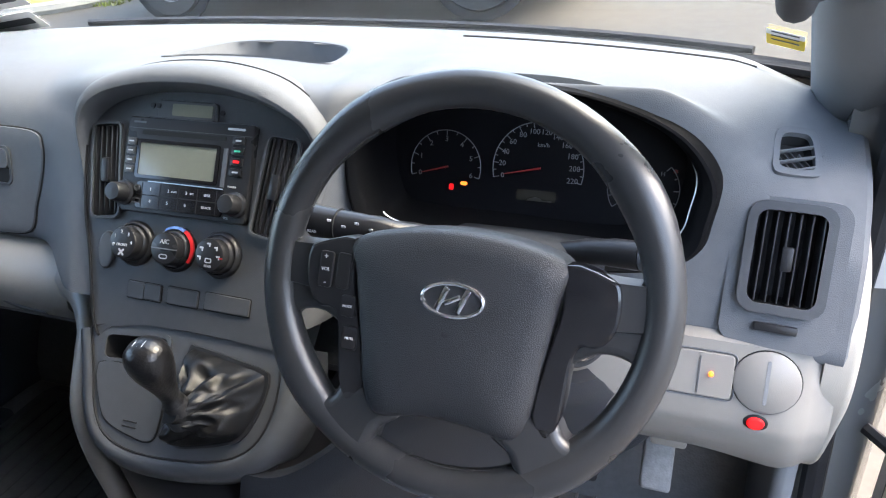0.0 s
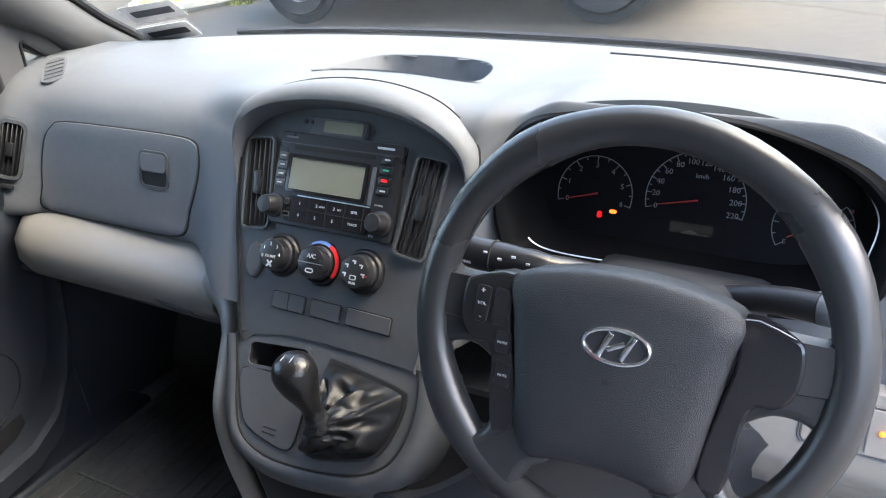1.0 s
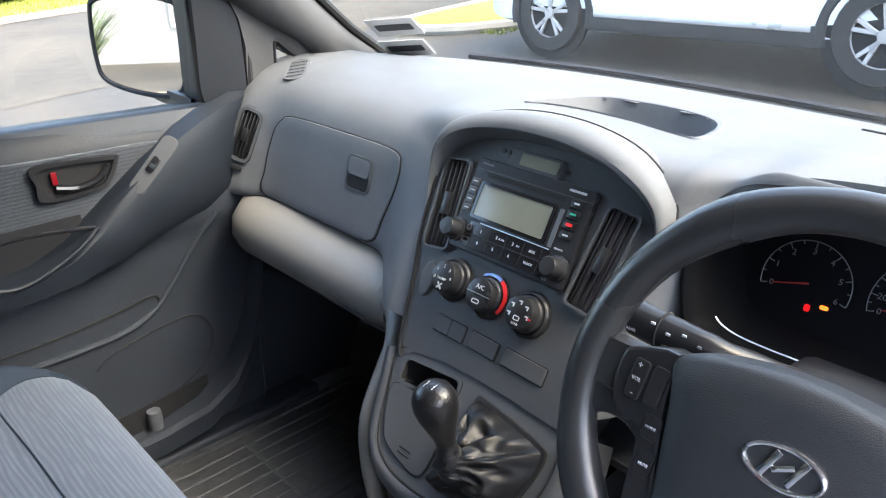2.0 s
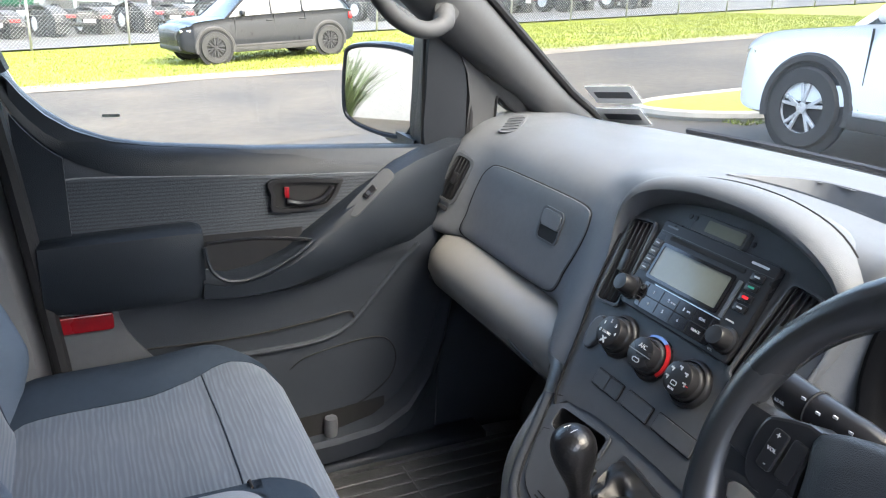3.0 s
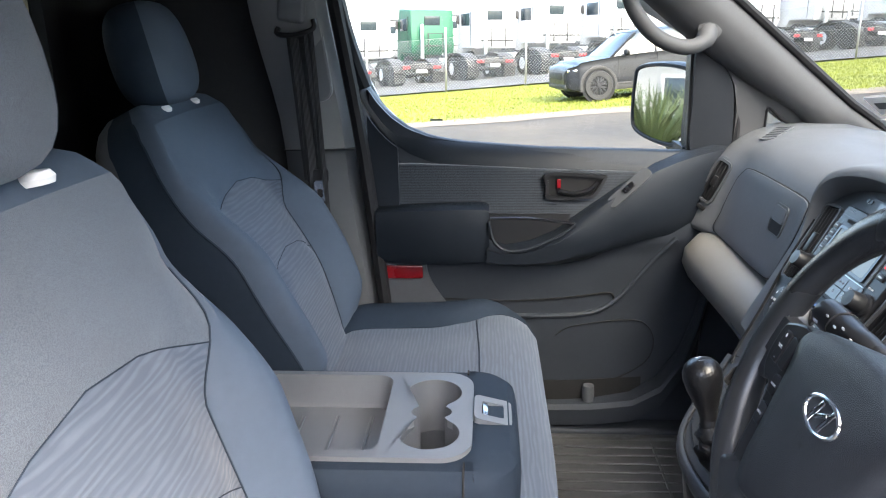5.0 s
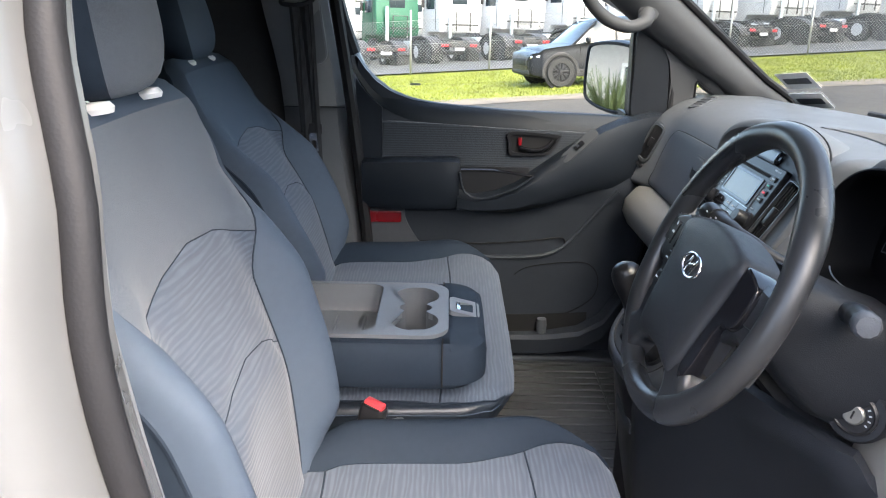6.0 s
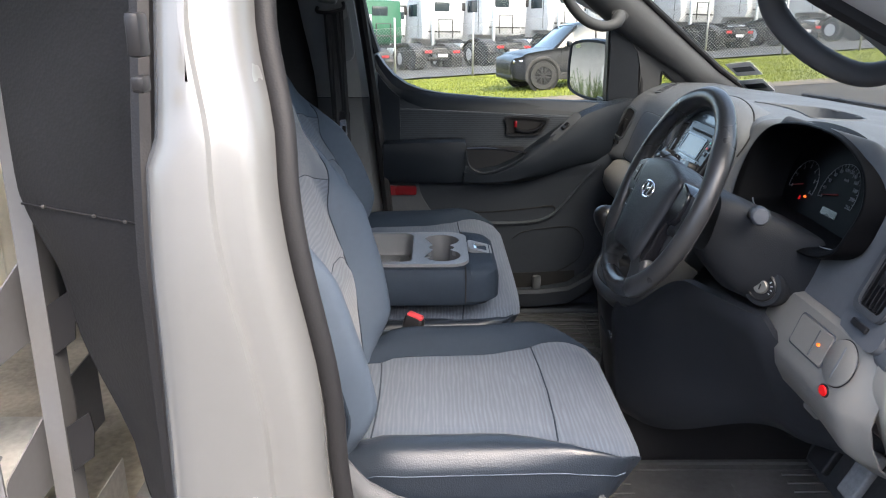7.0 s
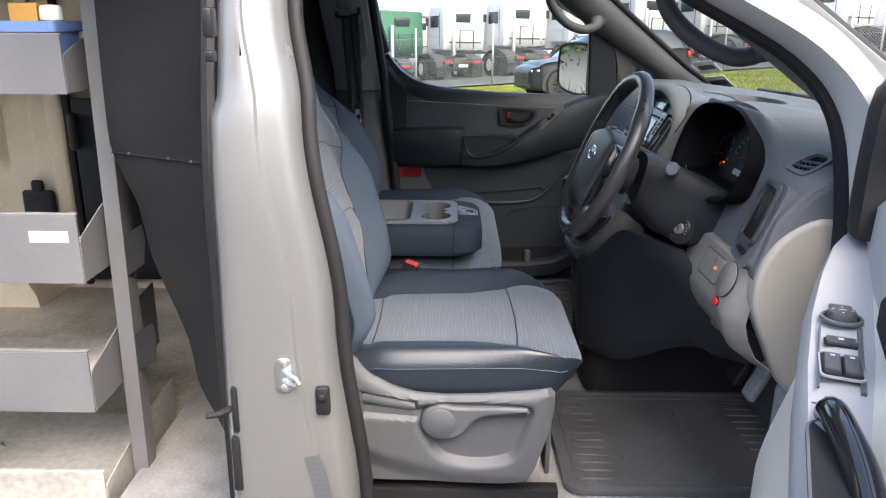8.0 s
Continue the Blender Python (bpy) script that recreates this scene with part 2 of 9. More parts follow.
M_WHITE = mat("white_paint", (0.46, 0.46, 0.455), 0.22, var=0.012, coat=0.6, rvar=0.01)
# White van paint darkened in colour, to offset strong light on the jambs.
M_WHITE_DIM = mat("jamb_paint", (0.119, 0.1215, 0.1225), 0.26, var=0.03, coat=0.3, vscale=3, rvar=0.03)
M_DARM = mat("door_armrest_plastic", (0.275, 0.274, 0.276), 0.45, bump=0.2, bscale=700, var=0.06)
M_DCREAM = mat("cream_door_plastic", (0.56, 0.52, 0.45), 0.5, bump=0.15, bscale=800, var=0.06)
M_CREAM = mat("cream_inner_paint", (0.62, 0.54, 0.40), 0.4, var=0.12, vscale=4)
M_BULK = mat("black_bulkhead_sheet", (0.0112, 0.0115, 0.0130), 0.5, var=0.3, spec=0.15, bump=0.25, bscale=200)
M_PLY = mat("cargo_floor", (0.36, 0.33, 0.275), 0.45, var=0.55, vscale=4, bump=0.3, bscale=120, stain=0.35)
M_RED = mat("red_plastic", (0.42, 0.012, 0.016), 0.35)
M_BUCKLE = mat("pink_red_plastic", (0.46, 0.045, 0.055), 0.4, var=0.05)
M_REDR = mat("red_reflector", (0.17, 0.004, 0.008), 0.3)
M_ORANGE = plain_glow("amber_led", (1.0, 0.16, 0.02), 0.16)
M_REDLED = plain_glow("red_lamp", (0.50, 0.004, 0.006), 0.085)
M_DIAL = mat("white_print", (0.42, 0.43, 0.45), 0.5)
M_DIM = mat("dim_dial_print", (0.110, 0.113, 0.120), 0.5)
M_NEEDLE = plain_glow("red_needle", (0.16, 0.010, 0.009), 0.008)
M_LCD = mat("lcd_screen", (0.16, 0.165, 0.13), 0.12, var=0.06, vscale=12)
M_LCDD = mat("dark_lcd", (0.022, 0.020, 0.016), 0.25, var=0.06)
M_BELT = cloth("belt_webbing", (0.010, 0.010, 0.011), (0.045, 0.045, 0.05), (1, 1, 0.05), 120, 0.2, along="Y")
M_LEATHER = mat("black_leather", (0.0050, 0.0050, 0.0055), 0.40, bump=0.18, bscale=600, var=0.3, spec=0.30)
M_KNOB = mat("worn_black_knob", (0.0075, 0.0075, 0.0085), 0.34, bump=0.25, bscale=260, var=0.2, rvar=0.08, spec=0.4)
M_GLASS = glass("window_glass", (0.72, 0.755, 0.735))
M_WSGLASS = glass("windscreen_glass", (0.51, 0.54, 0.53))
M_MIRROR = mat("mirror_glass", (0.86, 0.88, 0.88), 0.02, 1.0, var=0.0, rvar=0.0)
M_PAPER = mat("paper_label", (0.75, 0.75, 0.74), 0.6, var=0.04)
M_YELLOW = mat("yellow_label", (0.75, 0.55, 0.05), 0.6, var=0.05)
M_ASPHALT = mat("asphalt", (0.051, 0.044, 0.0340), 0.85, var=0.5, vscale=0.5, bump=0.6, bscale=60, spec=0.3)
M_CONCRETE = mat("concrete_yard", (0.044, 0.038, 0.030), 0.75, var=0.45, vscale=0.8, bump=0.4, bscale=50, stain=0.3, spec=0.3)
M_GRASS = mat("grass_ground", (0.130, 0.146, 0.012), 0.9, var=0.30, vscale=0.7, bump=0.6, bscale=30)
M_BLADE = mat("grass_blades", (0.140, 0.160, 0.014), 0.7, var=0.35, vscale=1.0)
M_KERB = mat("kerb_concrete", (0.24, 0.225, 0.195), 0.8, var=0.15, bump=0.4, bscale=80)
M_TYRE = mat("tyre_rubber", (0.018, 0.018, 0.018), 0.75, bump=0.3, bscale=100)
M_ALLOY = mat("alloy_silver", (0.50, 0.50, 0.51), 0.32, 0.35)
M_ALLOYD = mat("alloy_dark", (0.05, 0.05, 0.055), 0.35, 0.6)
M_CARWHITE = mat("car_white_paint", (0.78, 0.79, 0.80), 0.2, var=0.02, coat=0.8)
M_CARGREY = mat("car_dark_grey_paint", (0.014, 0.015, 0.018), 0.34, 0.0, coat=0.12, var=0.05, spec=0.22)
M_CARGLASS = mat("dark_car_glass", (0.03, 0.04, 0.045), 0.06, rvar=0.02)
M_TRUCKW = mat("truck_white_paint", (0.50, 0.505, 0.51), 0.4, var=0.10, stain=0.15)
M_TRUCKG = mat("truck_green_paint", (0.006, 0.080, 0.040), 0.40, var=0.08)
M_TRUCKR = mat("truck_red_paint", (0.45, 0.02, 0.02), 0.35)
M_CHASSIS = mat("chassis_black", (0.035, 0.034, 0.034), 0.6, var=0.3, spec=0.3)
M_WIRE = mat("fence_wire", (0.32, 0.32, 0.31), 0.5, 0.7)
M_LEAF = mat("leaf", (0.045, 0.065, 0.020), 0.6, var=0.4, vscale=2)
M_BARK = mat("bark", (0.10, 0.07, 0.045), 0.85, var=0.3, bump=0.6, bscale=60)
M_TIMBER = mat("timber", (0.16, 0.11, 0.07), 0.8, var=0.3, bump=0.4, bscale=80)
M_WALLP = mat("rendered_wall", (0.30, 0.29, 0.275), 0.85, var=0.12, bump=0.3, bscale=80)


# ---- mesh helpers ----
BASE = {}


def finish(bm, sharp=38):
    bm.normal_update()
    bmesh.ops.recalc_face_normals(bm, faces=bm.faces)
    lim = radians(sharp)
    for f in bm.faces:
        f.smooth = len(f.verts) < 7
    for e in bm.edges:
        if len(e.link_faces) == 2 and e.calc_face_angle(0) > lim:
            e.smooth = False


def mesh_of(name, bm, m):
    finish(bm)
    me = bpy.data.meshes.new(name)
    bm.to_mesh(me)
    bm.free()
    me.materials.append(m)
    return me


def thing(name, label, category, base=(0, 0, 0), group="", van=True, turn=0.0):
    """An Empty at a thing's base; its parts are given in the van's frame (or its own, when van is False)."""
    ob = new(name)
    ob.empty_display_size = 0.1
    if van:
        ob.matrix_world = LEAN_VAN @ Matrix.Translation(base)
        BASE[ob.name] = Vector(base)
    else:
        ob.matrix_world = Matrix.Translation(base) @ Matrix.Rotation(turn, 4, "Z")
        BASE[ob.name] = Vector((0, 0, 0))
    return tagged(ob, label, category, group)


def part(name, bm, m, parent, label=""):
    b = BASE[parent.name]
    bmesh.ops.transform(bm, matrix=Matrix.Translation(-b), verts=bm.verts)
    ob = new(name, mesh_of(name, bm, m))
    ob.parent = parent
    BASE[ob.name] = b
    if label:
        ob["label"] = label
    return ob


def solo(name, bm, m, label="", category="", group="", kind="", van=True):
    ob = new(name, mesh_of(name, bm, m))
    if van:
        ob.matrix_world = LEAN_VAN
    BASE[ob.name] = Vector((0, 0, 0))
    return tagged(ob, label, category, group, kind)


def rbox(bm, c, s, r=0.004, rot=None, seg=2):
    """A box of size s about c with rounded edges; rot is a Matrix."""
    t = bmesh.new()
    bmesh.ops.create_cube(t, size=1.0)
    bmesh.ops.scale(t, vec=s, verts=t.verts)
    if r > 0:
        bmesh.ops.bevel(t, geom=t.edges[:], offset=min(r, min(s) * 0.49), segments=seg, profile=0.5, affect="EDGES")
    mtx = Matrix.Translation(c) @ (rot.to_4x4() if rot else Matrix())
    bmesh.ops.transform(t, matrix=mtx, verts=t.verts)
    join(bm, t)
    return bm


def join(bm, t):
    me = bpy.data.meshes.new("tmp")
    t.to_mesh(me)
    t.free()
    bm.from_mesh(me)
    bpy.data.meshes.remove(me)


def box(c, s, r=0.004, rot=None, seg=2):
    return rbox(bmesh.new(), c, s, r, rot, seg)


def loft(loops, closed=True, caps=True, cyclic=False):
    """A skin through loops of equally many points."""
    bm = bmesh.new()
    vs = [[bm.verts.new(p) for p in lp] for lp in loops]
    n = len(loops[0])
    rows = list(zip(vs, vs[1:])) + ([(vs[-1], vs[0])] if cyclic else [])
    for a, b in rows:
        for i in range(n if closed else n - 1):
            j = (i + 1) % n
            bm.faces.new((a[i], a[j], b[j], b[i]))
    if caps and closed and not cyclic:
        if caps != "last":
            bm.faces.new(vs[0][::-1])
        bm.faces.new(vs[-1])
    return bm


def grid(fn, us, vs, thick=0.0, skip=None):
    """A sheet fn(u, v); skip(u, v) leaves cells out; thick gives it a back."""
    bm = bmesh.new()
    P = [[bm.verts.new(fn(u, v)) for v in vs] for u in us]
    for i in range(len(us) - 1):
        for j in range(len(vs) - 1):
            if skip and skip((us[i] + us[i + 1]) / 2, (vs[j] + vs[j + 1]) / 2):
                continue
            bm.faces.new((P[i][j], P[i + 1][j], P[i + 1][j + 1], P[i][j + 1]))
    loose = [v for v in bm.verts if not v.link_faces]
    bmesh.ops.delete(bm, geom=loose, context="VERTS")
    if thick:
        bm.normal_update()
        bmesh.ops.solidify(bm, geom=bm.faces[:], thickness=thick)
    return bm


def lin(a, b, n):
    return [a + (b - a) * i / (n - 1) for i in range(n)]


def smooth(p, n=6, closed=False):
    """Catmull-Rom through points."""
    p = [Vector(q) for q in p]
    out = []
    m = len(p)
    rng = range(m if closed else m - 1)
    for i in rng:
        if closed:
            a, b, c, d = p[i - 1], p[i], p[(i + 1) % m], p[(i + 2) % m]
        else:
            a, b, c, d = p[max(i - 1, 0)], p[i], p[i + 1], p[min(i + 2, m - 1)]
        for k in range(n):
            t = k / n
            out.append(0.5 * ((2 * b) + (c - a) * t + (2 * a - 5 * b + 4 * c - d) * t * t + (3 * b - a - 3 * c + d) * t ** 3))
    if not closed:
        out.append(p[-1])
    return out


def tube(pts, r, seg=10, closed=False, flat=1.0, up=None):
    """A round or oval rod along points; r may be a list."""
    pts = [Vector(p) for p in pts]
    n = len(pts)
    rs = r if isinstance(r, (list, tuple)) else [r] * n
    loops = []
    nrm = None
    for i, p in enumerate(pts):
        a = pts[i - 1] if (i or closed) else p
        b = pts[(i + 1) % n] if (i < n - 1 or closed) else p
        t = (b - a).normalized()
        if nrm is None:
            ref = Vector(up) if up else (Vector((0, 0, 1)) if abs(t.z) < 0.9 else Vector((1, 0, 0)))
            nrm = (ref - t * ref.dot(t)).normalized()
        else:
            nrm = (nrm - t * nrm.dot(t)).normalized()
        bi = t.cross(nrm)
        loops.append([p + nrm * math.cos(k * math.tau / seg) * rs[i] + bi * math.sin(k * math.tau / seg) * rs[i] * flat for k in range(seg)])
    return loft(loops, True, True, closed)


def lathe(profile, mtx=None, seg=24, hollow=False):
    """Profile of (radius, height) turned round z, placed by mtx."""
    loops = [[(r * math.cos(k * math.tau / seg), r * math.sin(k * math.tau / seg), h) for k in range(seg)] for r, h in profile]
    bm = loft(loops, True, not hollow)
    if mtx:
        bmesh.ops.transform(bm, matrix=mtx, verts=bm.verts)
    return bm


def plate(outline, depth, mtx=None, r=0.0, seg=2):
    """A flat outline in x, y made solid by depth along z (0 to depth), with rounded rims."""
    bm = bmesh.new()
    vs = [bm.verts.new((p[0], p[1], 0)) for p in outline]
    f = bm.faces.new(vs)
    ex = bmesh.ops.extrude_face_region(bm, geom=[f])
    up = [v for v in ex["geom"] if isinstance(v, bmesh.types.BMVert)]
    bmesh.ops.translate(bm, vec=(0, 0, depth), verts=up)
    if r:
        rim = [e for e in bm.edges if all(v in up for v in e.verts)]
        bmesh.ops.bevel(bm, geom=rim, offset=r, segments=seg, profile=0.5, affect="EDGES")
    if mtx:
        bmesh.ops.transform(bm, matrix=mtx, verts=bm.verts)
    return bm


def rrect(w, h, r=0.005, n=4, cx=0.0, cy=0.0):
    """A rounded rectangle outline."""
    out = []
    for k, (sx, sy) in enumerate(((1, 1), (-1, 1), (-1, -1), (1, -1))):
        for i in range(n + 1):
            a = k * math.pi / 2 + i * math.pi / 2 / n
            out.append((cx + sx * (w / 2 - r) + r * math.cos(a), cy + sy * (h / 2 - r) + r * math.sin(a)))
    return out


def frame_at(o, up, out):
    """A placing matrix with y along up and z along out."""
    z = Vector(out).normalized()
    y = (Vector(up) - z * z.dot(Vector(up))).normalized()
    x = y.cross(z)
    return Matrix.Translation(o) @ Matrix((x, y, z)).transposed().to_4x4()


def ring(outer, inner, depth, mtx=None, r=0.0):
    """A frame between two outlines with as many points, from z 0 to depth."""
    n = len(outer)
    loops = [[(p[0], p[1], 0) for p in outer], [(p[0], p[1], depth) for p in outer],
             [(p[0], p[1], depth) for p in inner], [(p[0], p[1], 0) for p in inner]]
    bm = loft(loops, True, False, True)
    if r:
        rim = [e for e in bm.edges if all(abs(v.co.z - depth) < 1e-6 for v in e.verts) and len(e.link_faces) == 2 and e.calc_face_angle(0) > 1]
        bmesh.ops.bevel(bm, geom=rim, offset=r, segments=2, profile=0.5, affect="EDGES")
    if mtx:
        bmesh.ops.transform(bm, matrix=mtx, verts=bm.verts)
    return bm


def holed(outer, holes, depth, mtx=None):
    """A panel with openings: a flat face at z 0 with walls going down by depth round every edge."""
    bm = bmesh.new()
    loops, edges = [], []
    for lp in [outer, *holes]:
        vs = [bm.verts.new((p[0], p[1], 0)) for p in lp]
        loops.append(vs)
        edges += [bm.edges.new((a, b)) for a, b in zip(vs, vs[1:] + vs[:1])]
    bmesh.ops.triangle_fill(bm, use_beauty=True, use_dissolve=False, edges=edges, normal=(0, 0, 1))
    for vs in loops:
        low = [bm.verts.new((v.co.x, v.co.y, -depth)) for v in vs]
        for i in range(len(vs)):
            j = (i + 1) % len(vs)
            bm.faces.new((vs[i], vs[j], low[j], low[i]))
    if mtx:
        bmesh.ops.transform(bm, matrix=mtx, verts=bm.verts)
    return bm


def text_mesh(words, size, mtx, depth=0.0004, align="CENTER"):
    cu = bpy.data.curves.new("letters", "FONT")
    cu.body, cu.size, cu.extrude, cu.align_x, cu.align_y = words, size, depth, align, "CENTER"
    cu.resolution_u = 2
    ob = bpy.data.objects.new("letters", cu)
    scene.collection.objects.link(ob)
    me = bpy.data.meshes.new_from_object(ob.evaluated_get(bpy.context.evaluated_depsgraph_get()))
    bpy.data.objects.remove(ob)
    bm = bmesh.new()
    bm.from_mesh(me)
    bpy.data.meshes.remove(me)
    bmesh.ops.transform(bm, matrix=mtx, verts=bm.verts)
    return bm


def put(bm, mtx):
    bmesh.ops.transform(bm, matrix=mtx, verts=bm.verts)
    return bm


def sstep(a, b, x):
    t = max(0.0, min(1.0, (x - a) / (b - a)))
    return t * t * (3 - 2 * t)


def interp(x, table):
    """Smooth reading of a table of (x, value)."""
    if x <= table[0][0]:
        return table[0][1]
    for (a, va), (b, vb) in zip(table, table[1:]):
        if x <= b:
            return va + (vb - va) * sstep(a, b, x)
    return table[-1][1]


def ray_hit(c, a, poly):
    """Where a ray from c at angle a meets an outline."""
    d, best = Vector((math.cos(a), math.sin(a))), 9.0
    for p, r in zip(poly, poly[1:] + poly[:1]):
        p, r = Vector(p) - c, Vector(r) - c
        e = r - p
        den = d.x * e.y - d.y * e.x
        if abs(den) > 1e-9:
            t, u = (p.x * e.y - p.y * e.x) / den, (p.x * d.y - p.y * d.x) / den
            if t > 0 and -1e-6 <= u <= 1 + 1e-6:
                best = min(best, t)
    return c + d * best


def poly_depth(x, y, poly):
    """How far (x, y) lies inside an outline; negative outside."""
    d = 9.0
    for (x1, y1), (x2, y2) in zip(poly, poly[1:] + poly[:1]):
        ex, ey = x2 - x1, y2 - y1
        t = max(0.0, min(1.0, ((x - x1) * ex + (y - y1) * ey) / max(ex * ex + ey * ey, 1e-12)))
        d = min(d, math.hypot(x - x1 - ex * t, y - y1 - ey * t))
    return d if in_poly(x, y, poly) else -d


def in_poly(x, y, poly):
    c = False
    for (x1, y1), (x2, y2) in zip(poly, poly[1:] + poly[:1]):
        if (y1 > y) != (y2 > y) and x < (x2 - x1) * (y - y1) / (y2 - y1) + x1:
            c = not c
    return c


# ---- van shell ----
van_shell = thing("van_body", "white delivery van body with open driver door opening", "van", (0, 0, 0.4))


part("floor_pan", box((0.0, 0.62, 0.425), (1.66, 1.75, 0.04), 0.01), M_CARPET, van_shell, "dark ribbed vinyl cab floor")
part("cargo_floor", box((0.0, -1.75, 0.36), (1.72, 3.0, 0.04), 0.004), M_PLY, van_shell, "scuffed and dusty plywood cargo floor")
part("firewall", grid(lambda x, z: (x, 1.42 + 0.10 * sstep(0.75, 0.45, z) * -1, z), lin(-0.82, 0.82, 20), lin(0.42, 1.2, 12), 0.03), M_FOOT, van_shell)
part("tunnel", box((0.03, 1.18, 0.56), (0.30, 0.62, 0.26), 0.05, seg=4), M_RUBBER, van_shell)
# roof and headliner
ROOF = lambda x, y, dz=0.0: (x, y, 1.80 + dz - 0.10 * abs(x / 0.85) ** 3 - 0.10 * sstep(0.45, 0.95, y))
part("roof", grid(lambda x, y: ROOF(x, y, 0.06), lin(-0.88, 0.88, 16), lin(-3.2, 0.92, 14), 0.01), M_WHITE, van_shell)
part("headliner", grid(lambda x, y: ROOF(x, y), lin(-0.80, 0.80, 16), lin(-3.2, 0.90, 14), 0.01), M_HEAD, van_shell, "pale cloth headliner")
# bonnet, wiper cowl and wiper blade below the windscreen
YW = lambda x: 1.635 - 0.17 * (abs(x) / 0.8) ** 2.5
part("bonnet", grid(lambda x, v: (x, YW(x) + 0.08 + 0.50 * v, 1.192 - 0.26 * v - 0.05 * abs(x / 0.8) ** 2), lin(-0.84, 0.84, 20), lin(0, 1, 8), 0.01), M_WHITE, van_shell)
part("cowl", grid(lambda x, v: (x, YW(x) + 0.005 + 0.09 * v, 1.225 - 0.03 * math.sin(v * 3.1)), lin(-0.82, 0.82, 20), lin(0, 1, 5), 0.006), M_RUBBER, van_shell, "black plastic cowl")
part("wiper", tube(smooth([(x, YW(x) + 0.03, 1.245) for x in lin(-0.62, 0.10, 6)], 3), 0.007, 6), M_BLACK, van_shell, "black wiper blade")
part("wiper", tube(smooth([(x, YW(x) + 0.03, 1.245) for x in lin(0.05, 0.70, 6)], 3), 0.007, 6), M_BLACK, van_shell, "black wiper blade")
# windscreen
WS = lambda x, v: (x * (1 - 0.14 * v), YW(x) - 0.70 * v + 0.04 * v * (1 - v), 1.232 + 0.54 * v)
windscreen = part("windscreen", grid(WS, lin(-0.86, 0.86, 24), lin(0, 1, 12)), M_WSGLASS, van_shell, "clear windscreen glass")
part("screen_seal", tube(smooth([WS(x, 0.0) for x in lin(-0.84, 0.84, 12)], 3), 0.008, 6), M_RUBBER, van_shell)


def a_pillar(sx):
    """The padded inner trim of a windscreen pillar, from the dash to the roof."""
    rows = []
    for z in lin(1.17, 1.75, 10):
        yc = 1.100 - 1.28 * (z - 1.438)
        xi = 0.790 - 0.26 * (z - 1.25)
        h = 0.098 + 0.03 * sstep(1.32, 1.2, z)
        g = h - (0.055 * sstep(1.42, 1.27, z) if sx < 0 else 0)
        sec = [(xi + 0.015, yc + h), (xi - 0.012, yc + 0.6 * h), (xi - 0.024, yc + 0.1 * h), (xi - 0.020, yc - 0.4 * g), (xi - 0.004, yc - 0.85 * g), (xi + 0.02, yc - g), (xi + 0.055, yc - 0.9 * g), (xi + 0.055, yc + 0.9 * h)]
        rows.append([(sx * x, y, z) for x, y in sec])
    return loft(rows)


SEAL_A = smooth([(0.842, 1.178, 1.05), (0.842, 1.166, 1.19), (0.838, 1.130, 1.329), (0.820, 1.052, 1.422), (0.788, 0.895, 1.513), (0.755, 0.72, 1.61), (0.71, 0.45, 1.70)], 5)
for sx in (-1, 1):
    part("screen_edge_seal", tube([(sx * (0.790 - 0.26 * (z - 1.25) + 0.010), 1.100 - 1.28 * (z - 1.438) + 0.100 + 0.03 * sstep(1.32, 1.2, z), z + 0.004) for z in lin(1.21, 1.75, 12)], 0.010, 8), M_RUBBER, van_shell, "black rubber edge seal")
    # Passenger pillar takes the shaded tone, driver pillar the brighter one, for their light.
    part("a_pillar", a_pillar(sx), M_PILLAR_SHADE if sx < 0 else M_PILLAR, van_shell, "grey plastic pillar trim")
    rows = []
    for p in [a for a in SEAL_A if sx > 0 or a.z > 1.40]:
        k = sstep(1.15, 1.40, p.z)
        up = Vector((0, 0.13 - 0.095 * k, 0.02 + 0.025 * k))
        rows.append([(sx * (p.x + dx), p.y + up.y * f, p.z + up.z * f) for dx, f in ((0.0, 0.0), (0.045, 0.05), (0.078, 0.35), (0.082, 0.75), (0.06, 1.05), (0.02, 1.0), (0.0, 0.5))])
    part("a_pillar_outer", loft(rows), M_WHITE, van_shell, "white painted pillar")


def grab_handle(sx):
    th = thing("grab_handle", "grey plastic grab handle on the windscreen pillar", "handle", (sx * 0.70, 0.95, 1.45), "pillar grab handles")
    if sx < 0:
        pts = [(-0.715, 0.800, 1.615), (-0.680, 0.815, 1.590), (-0.665, 0.835, 1.525), (-0.668, 0.885, 1.470), (-0.678, 0.945, 1.447), (-0.690, 0.990, 1.456), (-0.720, 1.008, 1.482)]
    else:
        pts = [(0.725, 0.845, 1.585), (0.700, 0.858, 1.555), (0.690, 0.878, 1.495), (0.695, 0.930, 1.445), (0.700, 0.995, 1.415), (0.710, 1.040, 1.420), (0.735, 1.058, 1.445)]
    s = smooth(pts, 5)
    part("grip", tube(s, [0.021] * 5 + [0.0165] * (len(s) - 10) + [0.021] * 5, 12), M_PILLAR_SHADE, th)
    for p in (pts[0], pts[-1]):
        part("foot", lathe([(0.012, -0.012), (0.026, -0.006), (0.026, 0.012), (0.014, 0.016)], Matrix.Translation(p) @ Matrix.Rotation(-sx * math.pi / 2, 4, "Y")), M_PILLAR_SHADE, th)
    return th


grab_handle(-1)
grab_handle(1)

# ---- passenger B pillar with belt ----


